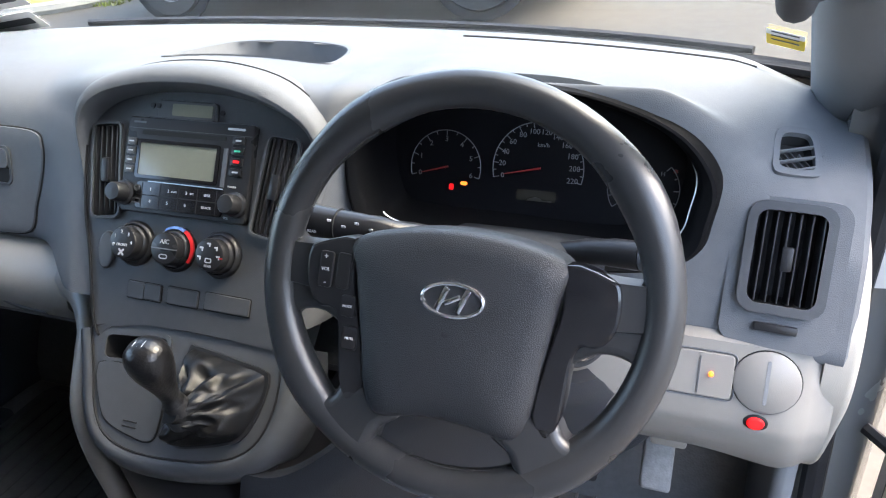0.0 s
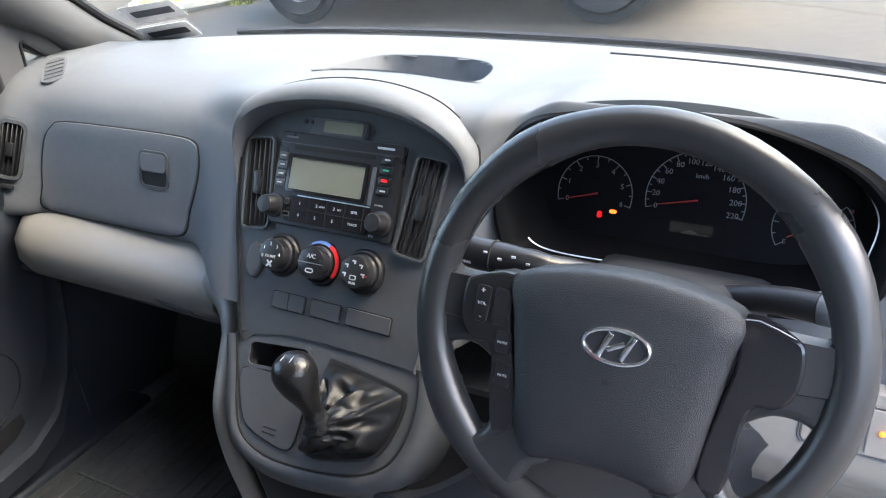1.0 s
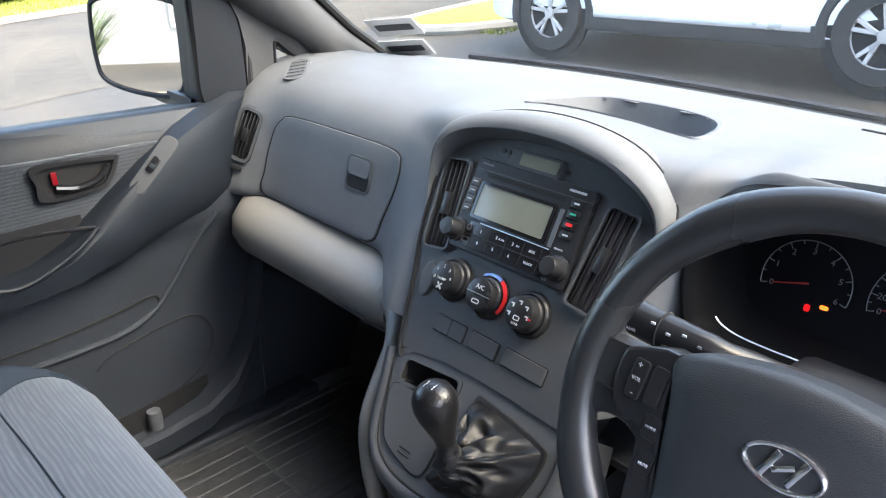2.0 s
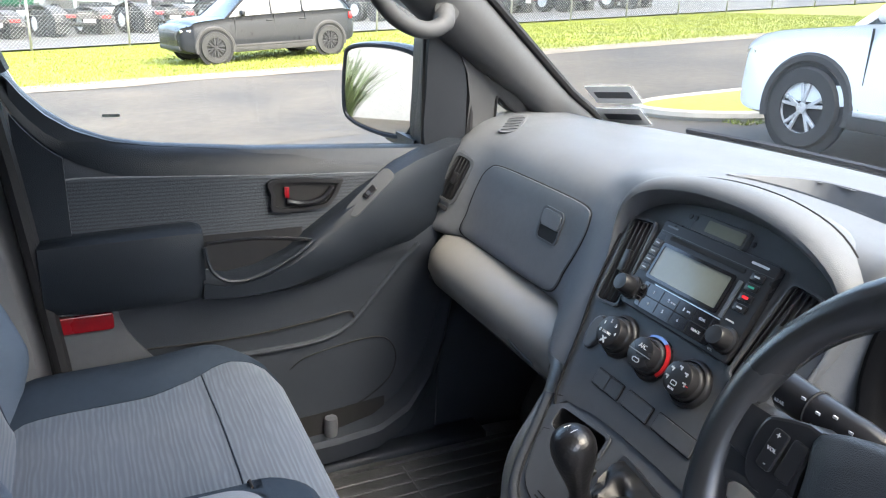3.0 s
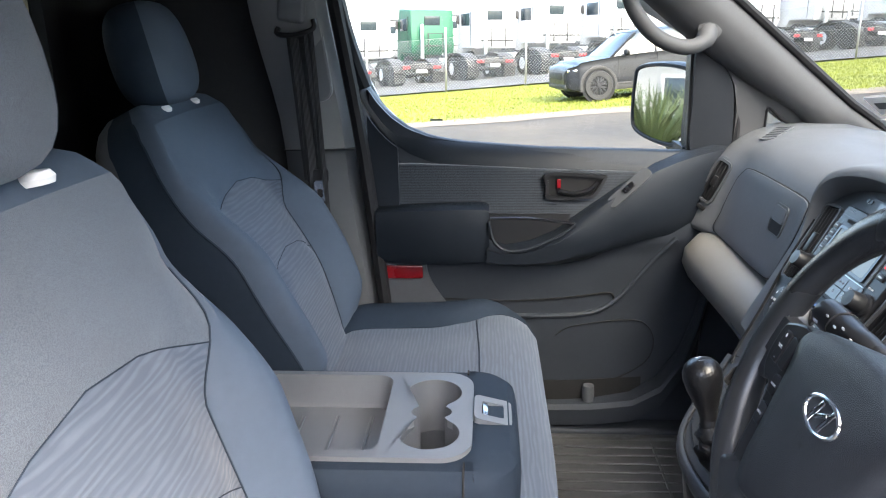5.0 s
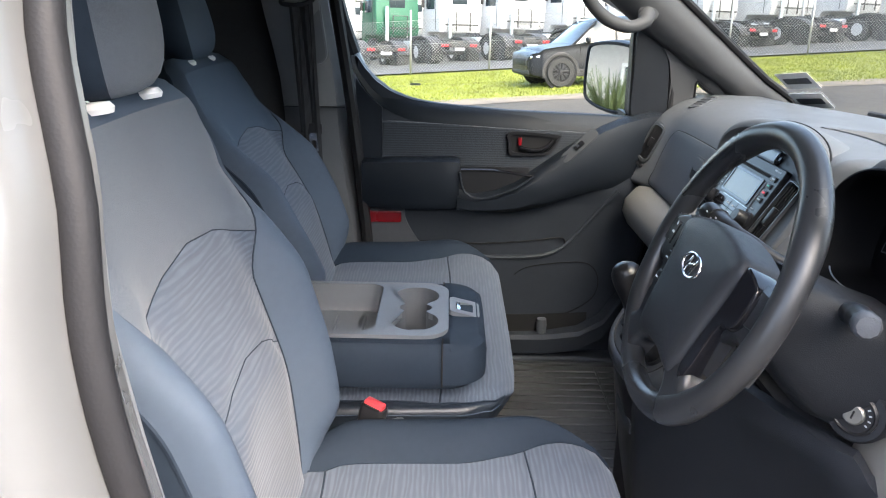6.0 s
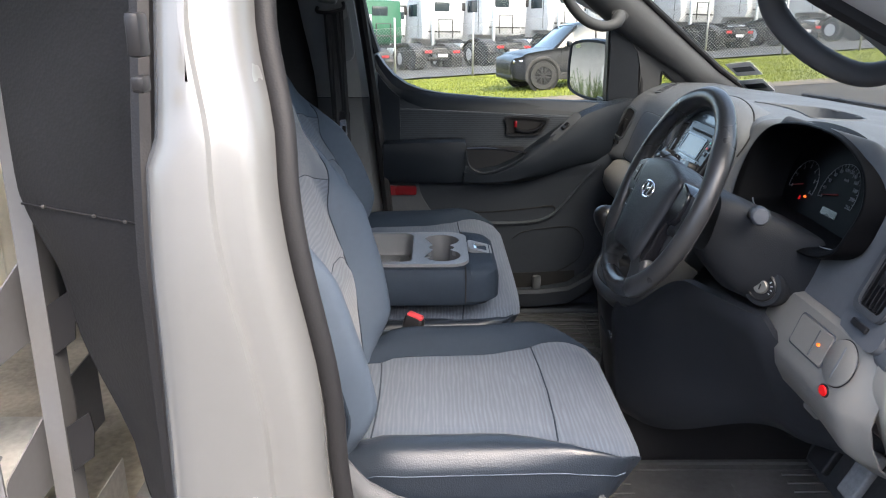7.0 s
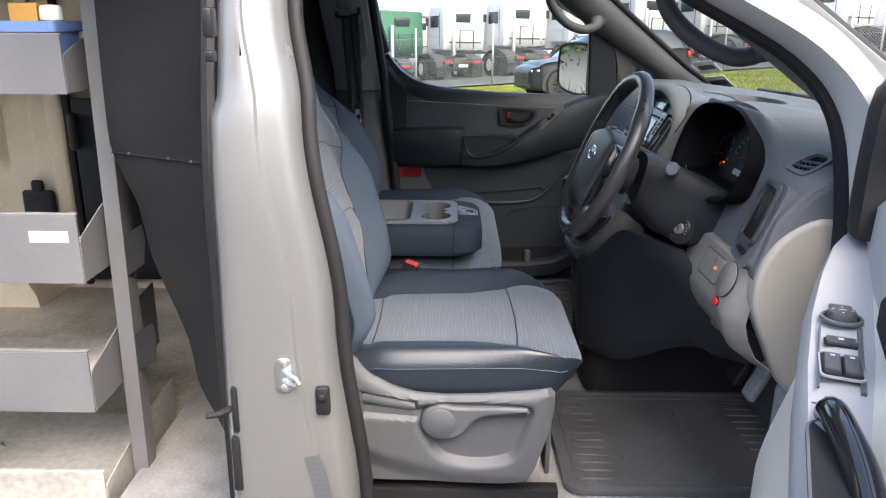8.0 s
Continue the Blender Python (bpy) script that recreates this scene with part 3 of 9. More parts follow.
def b_pillar_trim(z0, z1, n):
    rows = []
    for z in lin(z0, z1, n):
        lean = 0.09 * sstep(1.15, 1.75, z)
        yf = interp(z, [(0.44, 0.285), (0.8, 0.255), (1.22, 0.215), (1.6, 0.175), (1.74, 0.16)])
        yb = yf - interp(z, [(0.44, 0.20), (1.2, 0.165), (1.74, 0.17)])
        x0 = -0.715 + lean
        rows.append([(x0 - 0.10, yf, z), (x0 - 0.03, yf - 0.002, z), (x0 - 0.006, yf - 0.022, z), (x0, yf - 0.06, z), (x0 + 0.004, yb + 0.04, z), (x0 - 0.01, yb, z), (x0 - 0.10, yb - 0.01, z)])
    return loft(rows)


# Upper door pillar: same trim, its stronger light put into the tone.
part("b_pillar", b_pillar_trim(1.2255, 1.74, 8), M_PILLAR_LIT, van_shell, "grey plastic pillar trim")
part("b_pillar", b_pillar_trim(0.44, 1.2235, 10), mat("lower_pillar_trim", (0.100, 0.103, 0.109), 0.55, bump=0.2, bscale=700, var=0.06, spec=0.35), van_shell, "darker grey lower pillar trim")
part("pillar_joint", box((-0.716, 0.135, 1.225), (0.03, 0.165, 0.002), 0), M_BLACK, van_shell)
part("door_seal", tube(smooth([(-0.735, 0.30, 0.46), (-0.725, 0.275, 0.8), (-0.715, 0.235, 1.22), (-0.665, 0.195, 1.56), (-0.63, 0.18, 1.72)], 5), 0.016, 8), M_RUBBER, van_shell, "black rubber door seal")

belt = thing("seat_belt", "black seat belt hanging from its grey pillar guide", "seat belt", (-0.66, 0.12, 1.2))
part("height_adjuster", plate(rrect(0.085, 0.27, 0.03, 5), 0.016, frame_at((-0.685, 0.125, 1.47), (0.12, -0.1, 1), (1, 0.05, -0.1)), 0.006), M_PILLAR, belt)
part("guide", box((-0.655, 0.105, 1.535), (0.035, 0.06, 0.05), 0.01, Matrix.Rotation(radians(-8), 3, "X"), 3), M_PILLAR, belt)
part("loop", tube(smooth([(-0.645, 0.075, 1.50), (-0.638, 0.075, 1.487), (-0.635, 0.115, 1.485), (-0.638, 0.152, 1.497), (-0.645, 0.152, 1.515)], 4), 0.006, 8), M_BLACK, belt, "black belt loop")
for k, dy in enumerate((0.0, 0.012)):
    part("webbing", grid(lambda u, v: (-0.645 - 0.03 * v - 0.006 * k + 0.004 * math.sin(u * 9), 0.092 + dy + 0.046 * u + 0.012 * v, 1.49 - (0.33 if k == 0 else 0.55) * v), lin(0, 1, 7), lin(0, 1, 8), 0.002), M_BELT, belt, "black webbing")
part("tongue", plate(rrect(0.05, 0.032, 0.006), 0.006, frame_at((-0.672, 0.135, 1.17), (0, 0, 1), (1, 0.1, 0)), 0.002), M_BLACK, belt)
part("tongue_plate", ring(rrect(0.024, 0.05, 0.006, 4, 0, -0.035), rrect(0.012, 0.02, 0.003, 4, 0, -0.04), 0.003, frame_at((-0.668, 0.138, 1.17), (0, 0, 1), (1, 0.1, 0))), M_CHROME, belt, "bright steel tongue")

# ---- driver side B pillar: painted jamb with seals ----


SEAL_Y = [(0.36, 0.345), (0.57, 0.323), (0.96, 0.286), (1.33, 0.238), (1.5, 0.214), (1.74, 0.19)]


def jamb():
    """The painted door pillar: a flat rear flange, a rounded outer face, two pressed lines and a step down to the door seal."""
    rows = []
    for z in lin(0.36, 1.74, 44):
        lean = 0.11 * sstep(1.15, 1.75, z)
        ya = 0.118 - 0.012 * sstep(1.36, 1.33, z) - 0.008 * sstep(1.2, 0.7, z)
        yb = interp(z, SEAL_Y)
        e = yb - 0.004
        rows.append([(x - lean, y, z) for x, y in (
            (0.80, ya - 0.020), (0.905, ya - 0.014), (0.925, ya), (0.932, ya + 0.012), (0.934, ya + 0.030),
            (0.934, e - 0.070), (0.9325, e - 0.064), (0.926, e - 0.060), (0.9235, e - 0.052), (0.9225, e - 0.030), (0.917, e - 0.019), (0.903, e - 0.009), (0.880, e - 0.002), (0.80, yb - 0.002), (0.76, yb - 0.03))])
    return loft(rows)


jam = part("b_pillar_jamb", jamb(), M_WHITE_DIM, van_shell, "white painted door pillar with door striker")
part("door_seal", tube([(0.855 - 0.11 * sstep(1.15, 1.75, z), interp(z, SEAL_Y) + 0.006, z) for z in lin(0.36, 1.74, 48)], 0.012, 16, flat=1.15), M_RUBBER, van_shell, "black rubber door seal")
part("slide_seal", tube([(0.885 - 0.11 * sstep(1.15, 1.75, z), 0.085, z) for z in lin(0.36, 1.74, 24)], 0.016, 8), M_RUBBER, van_shell, "black rubber door seal")
part("inner_trim", grid(lambda z, v: (0.775 - 0.11 * sstep(1.15, 1.75, z), interp(z, SEAL_Y) - 0.02 - 0.10 * v, z), lin(0.44, 1.74, 14), lin(0, 1, 4), 0.01), M_PILLAR, van_shell, "grey plastic pillar trim")
striker = part("striker_plate", plate(rrect(0.030, 0.066, 0.012, 5), 0.003, frame_at((0.9335, 0.199, 0.880), (0, 0, 1), (1, 0.0, 0)), 0.001), M_STEEL, van_shell, "zinc door striker plate")
part("striker_bolt", tube([(0.934, 0.199, 0.889), (0.950, 0.212, 0.889), (0.961, 0.226, 0.887), (0.964, 0.231, 0.880), (0.961, 0.226, 0.873), (0.950, 0.212, 0.871), (0.934, 0.199, 0.871)], 0.0042, 8), M_STEEL, van_shell, "bright striker loop")
for dz in (-0.024, 0.024):
    part("striker_screw", lathe([(0.007, 0), (0.007, 0.003), (0.003, 0.004)], frame_at((0.9365, 0.199, 0.880 + dz), (0, 0, 1), (1, 0.0, 0)), 10), M_STEEL, van_shell)
part("courtesy_switch", box((0.924, 0.264, 0.827), (0.014, 0.026, 0.056), 0.006, seg=3), M_RUBBER, van_shell, "black rubber courtesy light switch")
part("courtesy_plunger", lathe([(0.0075, 0), (0.0075, 0.008), (0.004, 0.010)], Matrix.Translation((0.929, 0.264, 0.838)) @ Matrix.Rotation(radians(90), 4, "Y"), 14), M_RUBBER, van_shell)
part("tyre_placard", plate(rrect(0.03, 0.10, 0.002), 0.0006, frame_at((0.9352, 0.252, 0.672), (0, -0.22, 1), (1, 0.0, 0))), M_TRAYIN, van_shell, "faded blue-grey pressure label")
lab = bmesh.new()
for k in range(7):
    rbox(lab, (0.9359, 0.252 - 0.22 * (k - 3) * 0.011, 0.672 + (k - 3) * 0.011), (0.0010, 0.020, 0.002), 0)
part("placard_print", lab, M_SEATBASE, van_shell)
part("slide_catch", box((0.925, 0.116, 1.470), (0.03, 0.016, 0.045), 0.005), M_BLACK, van_shell, "black slide door catch")
part("slide_catch", box((0.925, 0.114, 1.42), (0.025, 0.014, 0.018), 0.004), M_BLACK, van_shell, "black slide door catch")
part("slide_catch", tube([(0.92, 0.105, 0.81), (0.94, 0.080, 0.805), (0.945, 0.060, 0.805)], 0.006, 8), M_BLACK, van_shell)
part("slide_catch", box((0.922, 0.108, 0.81), (0.03, 0.012, 0.09), 0.004), M_BLACK, van_shell)
part("slide_catch", box((0.922, 0.104, 0.70), (0.03, 0.016, 0.11), 0.004), M_BLACK, van_shell)
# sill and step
part("sill", box((0.86, 0.78, 0.40), (0.16, 0.95, 0.12), 0.03, seg=3), M_WHITE_DIM, van_shell, "white painted door sill")
part("scuff_plate", box((0.80, 0.78, 0.464), (0.10, 0.90, 0.012), 0.005), M_BLACK, van_shell, "black sill scuff plate")
part("outer_skin", grid(lambda y, z: (0.955 - 0.05 * sstep(0.9, 0.3, z), y, z), lin(0.30, 1.25, 6), lin(0.28, 0.40, 4), 0.01), M_WHITE, van_shell)
# front wing behind the open door
part("wing", grid(lambda y, z: (0.935 - 0.06 * sstep(1.6, 2.3, y), y, z), lin(1.30, 1.95, 8), lin(0.35, 1.04, 8), 0.01), M_WHITE, van_shell)
part("wing", grid(lambda y, z: (-0.935 + 0.06 * sstep(1.6, 2.3, y), y, z), lin(1.30, 1.95, 8), lin(0.35, 1.04, 8), 0.01), M_WHITE, van_shell)
part("hinge_pillar", loft([[(0.80, 1.22, z), (0.86, 1.205, z), (0.905, 1.225, z), (0.93, 1.26, z), (0.935, 1.31, z), (0.80, 1.33, z)] for z in lin(0.40, 1.30, 5)]), M_WHITE_DIM, van_shell, "white painted hinge pillar")
part("door_seal", tube(smooth([(0.845, 0.42, 0.475), (0.845, 0.95, 0.475), (0.845, 1.10, 0.53), (0.845, 1.165, 0.70), (0.842, 1.182, 0.90)], 5) + SEAL_A, 0.016, 8), M_RUBBER, van_shell, "black rubber door seal")
part("door_check", tube([(0.90, 1.21, 0.815), (0.96, 1.15, 0.80), (1.06, 1.08, 0.775)], 0.009, 6), M_BLACK, van_shell, "black door check strap")
# passenger side outer skin, rear walls of the cargo space
part("side_wall", grid(lambda y, z: (-0.90 + 0.09 * sstep(1.2, 1.8, z), y, z), lin(-3.2, 0.16, 10), lin(0.35, 1.82, 8), 0.012), M_CREAM, van_shell, "cream painted inner side wall")
part("cargo_rail", box((0.88, -1.7, 0.38), (0.06, 2.9, 0.06), 0.01), M_WHITE_DIM, van_shell)
part("wheel_arch", loft([[(x, -1.55 + 0.42 * math.cos(a), 0.36 + 0.30 * math.sin(a)) for a in lin(0, math.pi, 14)] for x in (-0.90, -0.62)]), M_CREAM, van_shell)

# ---- black bulkhead behind the seats ----
bulk = thing("bulkhead", "matt black folded sheet metal bulkhead behind the seats", "bulkhead", (0, -0.16, 0.4))
WING = lambda z: interp(z, [(0.40, 0.045), (0.537, 0.005), (0.758, -0.06), (1.07, -0.135), (1.255, -0.187), (1.78, -0.177)])
def bulk_y(x, z):
    return WING(z) - 0.085 * sstep(0.58, 0.43, abs(x)) * sstep(0.9, 1.25, z)
part("sheet", grid(lambda x, z: (x, bulk_y(x, z), z), lin(-0.76, 0.655, 44), lin(0.40, 1.78, 44), 0.003, lambda x, z: -0.34 < x < 0.43 and 1.345 < z < 1.675), M_BULK, bulk)
part("side_sheet", grid(lambda v, z: (0.655 + 0.145 * v, WING(z) * (1 - v) + 0.085 * v, z), lin(0, 1, 6), lin(0.40, 1.78, 24), 0.003), M_BULK, bulk)
part("side_sheet", grid(lambda v, z: (-0.62 - 0.12 * v, bulk_y(0.62, z) + (0.06 - WING(z)) * v, z), lin(0, 1, 5), lin(0.44, 1.78, 12), 0.003), M_BULK, bulk)
part("brace", box((-0.60, -0.17, 1.18), (0.03, 0.012, 1.3), 0.003, Matrix.Rotation(radians(14), 3, "Y")), M_BULK, bulk)
BW = frame_at((0.036, -0.283, 1.51), (0, 0, 1), (0, 1, 0))
part("window_frame", ring(rrect(0.82, 0.37, 0.07, 5), rrect(0.73, 0.28, 0.05, 5), 0.025, BW, 0.008), M_RUBBER, bulk, "black rubber window seal")
bwg = part("window", plate(rrect(0.74, 0.29, 0.05, 5), 0.004, BW), M_GLASS, bulk, "bulkhead window glass")
bwg.visible_shadow = False
for v in (0.2, 0.55, 0.75):
    part("bolt", lathe([(0.003, 0), (0.003, 0.002), (0.0015, 0.003)], Matrix.Translation((0.655 + 0.145 * v + 0.004, WING(1.225) * (1 - v) + 0.085 * v - 0.006, 1.225)) @ Matrix.Rotation(radians(90), 4, "Y"), 8), M_CHASSIS, bulk, "small dark bolt")
part("fold", tube([(0.657, WING(1.222), 1.222), (0.798, 0.083, 1.222)], 0.002, 5), M_BULK, bulk)

# ---- metal shelving in the cargo space ----
rack = thing("shelf_rack", "grey steel van shelving with stepped galvanised trays", "shelf", (0.35, -0.7, 0.38))
post = [(0.520, -0.266), (0.566, -0.266), (0.566, -0.231), (0.520, -0.231)]
def slanted_post(y0):
    return loft([[(x - 0.00 * z, y + y0 + 0.012 * (z - 0.4), z) for x, y in post] for z in (0.385, 1.80)])
for y0 in (0.0, -1.45):
    part("post", slanted_post(y0), M_POST, rack)
    part("foot", box((0.56, -0.235 + y0, 0.388), (0.10, 0.07, 0.005), 0.002), M_STEEL, rack, "zinc foot plate")
    part("foot_bolt", lathe([(0.008, 0), (0.008, 0.008), (0.004, 0.010)], Matrix.Translation((0.59, -0.235 + y0, 0.39)), 8), M_STEEL, rack)


def shelf_tray(z, depth, h, m, xo):
    """A folded steel tray: floor, front lip with a rolled top, end plate that rises towards the back."""
    t = part("tray", box((xo - depth / 2, -0.98, z), (depth, 1.40, 0.004), 0), M_GALV, rack, "galvanised steel tray")
    part("front_lip", box((xo, -0.985, z + h / 2 - 0.01), (0.004, 1.42, h), 0), m, t)
    part("rolled_edge", box((xo - 0.006, -0.985, z + h - 0.008), (0.014, 1.42, 0.007), 0.003), m, t)
    end = plate([(0, -0.008), (depth, -0.008), (depth, h * 1.15), (depth * 0.55, h * 1.05), (0.010, h * 0.62), (0, h * 0.55)], 0.003, frame_at((xo - 0.002, -0.2765, z), (0, 0, 1), (0, 1, 0)))
    part("end_plate", end, m, t)
    return t


shelf_tray(1.340, 0.28, 0.112, M_SHELF, 0.620)
shelf_tray(0.955, 0.30, 0.145, M_SHELF, 0.654)
shelf_tray(0.671, 0.36, 0.139, M_SHELF, 0.684)
shelf_tray(0.42, 0.42, 0.10, M_GALV, 0.689)
# Tray ends past the post: their shadow is put in as black plates.
for z in (0.93, 0.70):
    part("bracket", plate([(0, 0), (0.040, 0.030), (0.048, 0.085), (0.044, 0.120), (0.0, 0.090)], 0.003, frame_at((0.56, -0.225, z), (0, 0, 1), (1, 0, 0))), M_BLACK, rack, "black plate standing in for the shaded tray end")
tub = thing("storage_tub", "pale blue plastic tub standing in the top shelf tray", "tub", (0.555, -0.60, 1.343))
M_TUB = mat("blue_tub_plastic", (0.11, 0.20, 0.42), 0.45, var=0.06)
part("body", loft([[(*p, z) for p in rrect(w, h, 0.012, 4, 0.557, -0.600)] for w, h, z in ((0.100, 0.60, 1.343), (0.104, 0.605, 1.350), (0.116, 0.622, 1.455), (0.110, 0.616, 1.455), (0.098, 0.600, 1.352))], True, "last"), M_TUB, tub)
part("rim", ring(rrect(0.128, 0.634, 0.014, 4, 0.557, -0.600), rrect(0.111, 0.617, 0.012, 4, 0.557, -0.600), 0.020, Matrix.Translation((0, 0, 1.449)), 0.003), M_TUB, tub, "rolled rim")
jar = thing("jar", "clear jar with a white lid standing in the tub", "jar", (0.555, -0.318, 1.352))
part("glass", lathe([(0.0, 0), (0.020, 0), (0.022, 0.004), (0.022, 0.115), (0.016, 0.125)], Matrix.Translation((0.555, -0.318, 1.353)), 20), M_LCD, jar)
part("lid", lathe([(0.021, 0.118), (0.022, 0.121), (0.021, 0.141), (0.018, 0.146), (0.0, 0.148)], Matrix.Translation((0.555, -0.318, 1.353)), 20), M_PAPER, jar, "white lid")
solo("carton", box((0.535, -0.373, 1.4285), (0.050, 0.058, 0.150), 0.003), mat("orange_card", (0.52, 0.27, 0.06), 0.7, var=0.1), "orange cardboard carton standing in the tub", "carton")
part("label", box((0.6567, -0.335, 1.046), (0.001, 0.080, 0.024), 0), M_PAPER, rack, "pale paper label")

# far sliding door seen across the cargo space
far = thing("sliding_door", "cream inner panel of the far sliding door", "door", (-0.8, -1.0, 0.4))
part("panel", grid(lambda y, z: (-0.86 + 0.030 * (sstep(-0.2, 0.4, math.sin((y + 1.2) * 26)) - 0.5) * sstep(0.86, 0.92, z) * sstep(1.30, 1.22, z) + 0.08 * sstep(1.2, 1.8, z), y, z), lin(-1.9, -1.12, 70), lin(0.45, 1.62, 40), 0.012), M_CREAM, far)
part("edge", box((-0.85, -1.085, 1.0), (0.05, 0.075, 1.15), 0.02, None, 3), M_CREAM, far)
part("seal", box((-0.845, -1.035, 1.0), (0.03, 0.03, 1.2), 0.01), M_RUBBER, far, "black rubber seal")
part("lock", box((-0.82, -1.185, 0.745), (0.03, 0.13, 0.13), 0.02, seg=3), M_BLACK, far, "black lock cover")
part("lock_tab", box((-0.822, -1.185, 0.825), (0.025, 0.05, 0.05), 0.012, seg=3), M_BLACK, far)
part("pull", box((-0.80, -0.995, 1.05), (0.05, 0.04, 0.15), 0.02, seg=3), M_BLACK, far, "black pull handle")
part("dark_card", box((-0.840, -0.87, 0.80), (0.02, 0.29, 0.75), 0.01), M_DOOR, far, "dark trim card")

part("kick_panel", grid(lambda y, z: (-0.815 + 0.03 * sstep(1.25, 1.42, y), y, z), lin(1.08, 1.44, 8), lin(0.43, 1.05, 8), 0.02), M_DOORLOW, van_shell, "dark kick panel")
part("sill_trim", box((-0.79, 0.72, 0.455), (0.09, 0.95, 0.04), 0.012, seg=3), M_DOORLOW, van_shell, "dark door sill trim")


# ---- dashboard ----
dash = thing("dashboard", "dark grey grained plastic van dashboard", "dashboard", (0, 1.25, 1.0))
BIN = [(0.232, 1.21), (0.242, 1.25), (0.275, 1.278), (0.33, 1.291), (0.42, 1.298), (0.517, 1.291), (0.605, 1.262), (0.648, 1.218), (0.648, 1.175), (0.632, 1.138), (0.56, 1.117), (0.40, 1.119), (0.275, 1.122), (0.243, 1.155)]
BIN_C = (0.44, 1.205)


def soft(d, w=0.016):
    """A ramp with a rounded foot."""
    return w * math.log(1 + math.exp(d / w))


def dash_profile(x):
    """The dashboard's section at x, from the windscreen back and down to the knee."""
    yw = YW(x)
    hood = sstep(0.17, 0.30, x) * sstep(0.72, 0.58, x)
    pod = sstep(-0.33, -0.160, x) * sstep(0.265, 0.190, x)
    end = sstep(0.66, 0.82, abs(x))
    up = 0.034 * hood
    p = [(yw, 1.242), (yw - 0.10, 1.258), (1.34, 1.268 + 0.3 * up), (1.23, 1.266 + 0.8 * up), (1.16 - 0.03 * hood, 1.252 + 1.25 * up), (1.118 - 0.016 * hood, 1.228 + 2.05 * up * (1 if hood > 0.01 else 0.5)),
         (1.096 - 0.010 * hood, 1.192 + 0.5 * up), (1.082, 1.14), (1.064, 1.08), (1.052, 1.034), (1.075, 1.018)]
    left = sstep(-0.62, -0.72, x)
    curl = -0.50 * soft(-0.676 - x) + 1.9 * soft(-0.775 - x)
    out = []
    for i, (y, z) in enumerate(p):
        if i == 3:
            z += 0.010 * pod
        elif i == 4:
            y, z = y + (1.105 - y) * pod, z + 0.026 * pod
        elif i > 4:
            y += (0.989 + 0.562 * (z - 1.09) - y) * pod
            y += (curl - 0.07 * left * (1.19 - z)) * (0.35 if i == 5 else 0.8 if i == 6 else 1)
        out.append((y, z))
    p = out
    end *= 1 - left if x < 0 else 1
    return [(y + end * (0, 0, 0, 0, 0.012, 0.004, -0.008, -0.013, -0.013, -0.010, 0)[i], z - 0.035 * min(1, end) * (1 if i < 7 else 0.3)) for i, (y, z) in enumerate(p)]


def dash_pt(x, v):
    p = dash_profile(x)
    i = min(int(v), len(p) - 2)
    t = v - i
    a, b, c, d = p[max(i - 1, 0)], p[i], p[i + 1], p[min(i + 2, len(p) - 1)]
    f = lambda k: 0.5 * (2 * b[k] + (c[k] - a[k]) * t + (2 * a[k] - 5 * b[k] + 4 * c[k] - d[k]) * t * t + (3 * b[k] - a[k] - 3 * c[k] + d[k]) * t ** 3)
    return (x, f(0), f(1))


TRAY = [(-0.159, 1.236), (-0.158, 1.298), (-0.14, 1.360), (-0.108, 1.392), (-0.015, 1.404), (0.058, 1.390), (0.097, 1.357), (0.118, 1.296), (0.123, 1.244), (0.088, 1.244), (0.005, 1.264), (-0.08, 1.266), (-0.132, 1.250)]


RV = frame_at((0.742, 1.070, 1.127), (0.02, 0.36, 0.93), (-0.10, -0.93, 0.36))
LV = frame_at((-0.7265, 1.0565, 1.1420), (0.10, 0.41, 0.91), (0.43, -0.80, 0.31))
DV = frame_at((0.7415, 1.1415, 1.2208), (0.0, 0.886, 0.463), (0.27, -0.44, 0.85))
dm_out = [(p.x, p.y) for p in smooth([(-0.0275, -0.006, 0), (-0.0255, 0.030, 0), (-0.016, 0.043, 0), (0.009, 0.0485, 0), (0.0195, 0.043, 0), (0.0245, 0.020, 0), (0.0262, -0.010, 0), (0.018, -0.021, 0), (-0.018, -0.0275, 0), (-0.0270, -0.022, 0)], 3, True)]
dm_in = [(-0.001 + (x + 0.001) * 0.74, 0.010 + (y - 0.010) * 0.74) for x, y in dm_out]
DASH_CUTS = [(RV.inverted(), rrect(0.078, 0.112, 0.012, 4, 0, 0.006)), (LV.inverted(), rrect(0.044, 0.098, 0.012)), (DV.inverted(), [(-0.001 + (x + 0.001) * 0.86, 0.010 + (y - 0.010) * 0.86) for x, y in dm_out])]


def dash_hole(x, v):
    q = dash_pt(x, v)
    if q[1] < 1.17 and v > 4.3 and in_poly(BIN_C[0] + (x - BIN_C[0]) / 1.030, BIN_C[1] + (q[2] - BIN_C[1]) / 1.035, BIN):
        return True
    for inv, poly in DASH_CUTS:
        p = inv @ Vector(q)
        if abs(p.z) < 0.06 and in_poly(p.x, p.y, poly):
            return True
    return v < 5 and in_poly(x, q[1], TRAY)


part("top_pad", grid(dash_pt, lin(-0.815, 0.815, 300), lin(0, 10, 170), 0, dash_hole), M_DASH, dash)
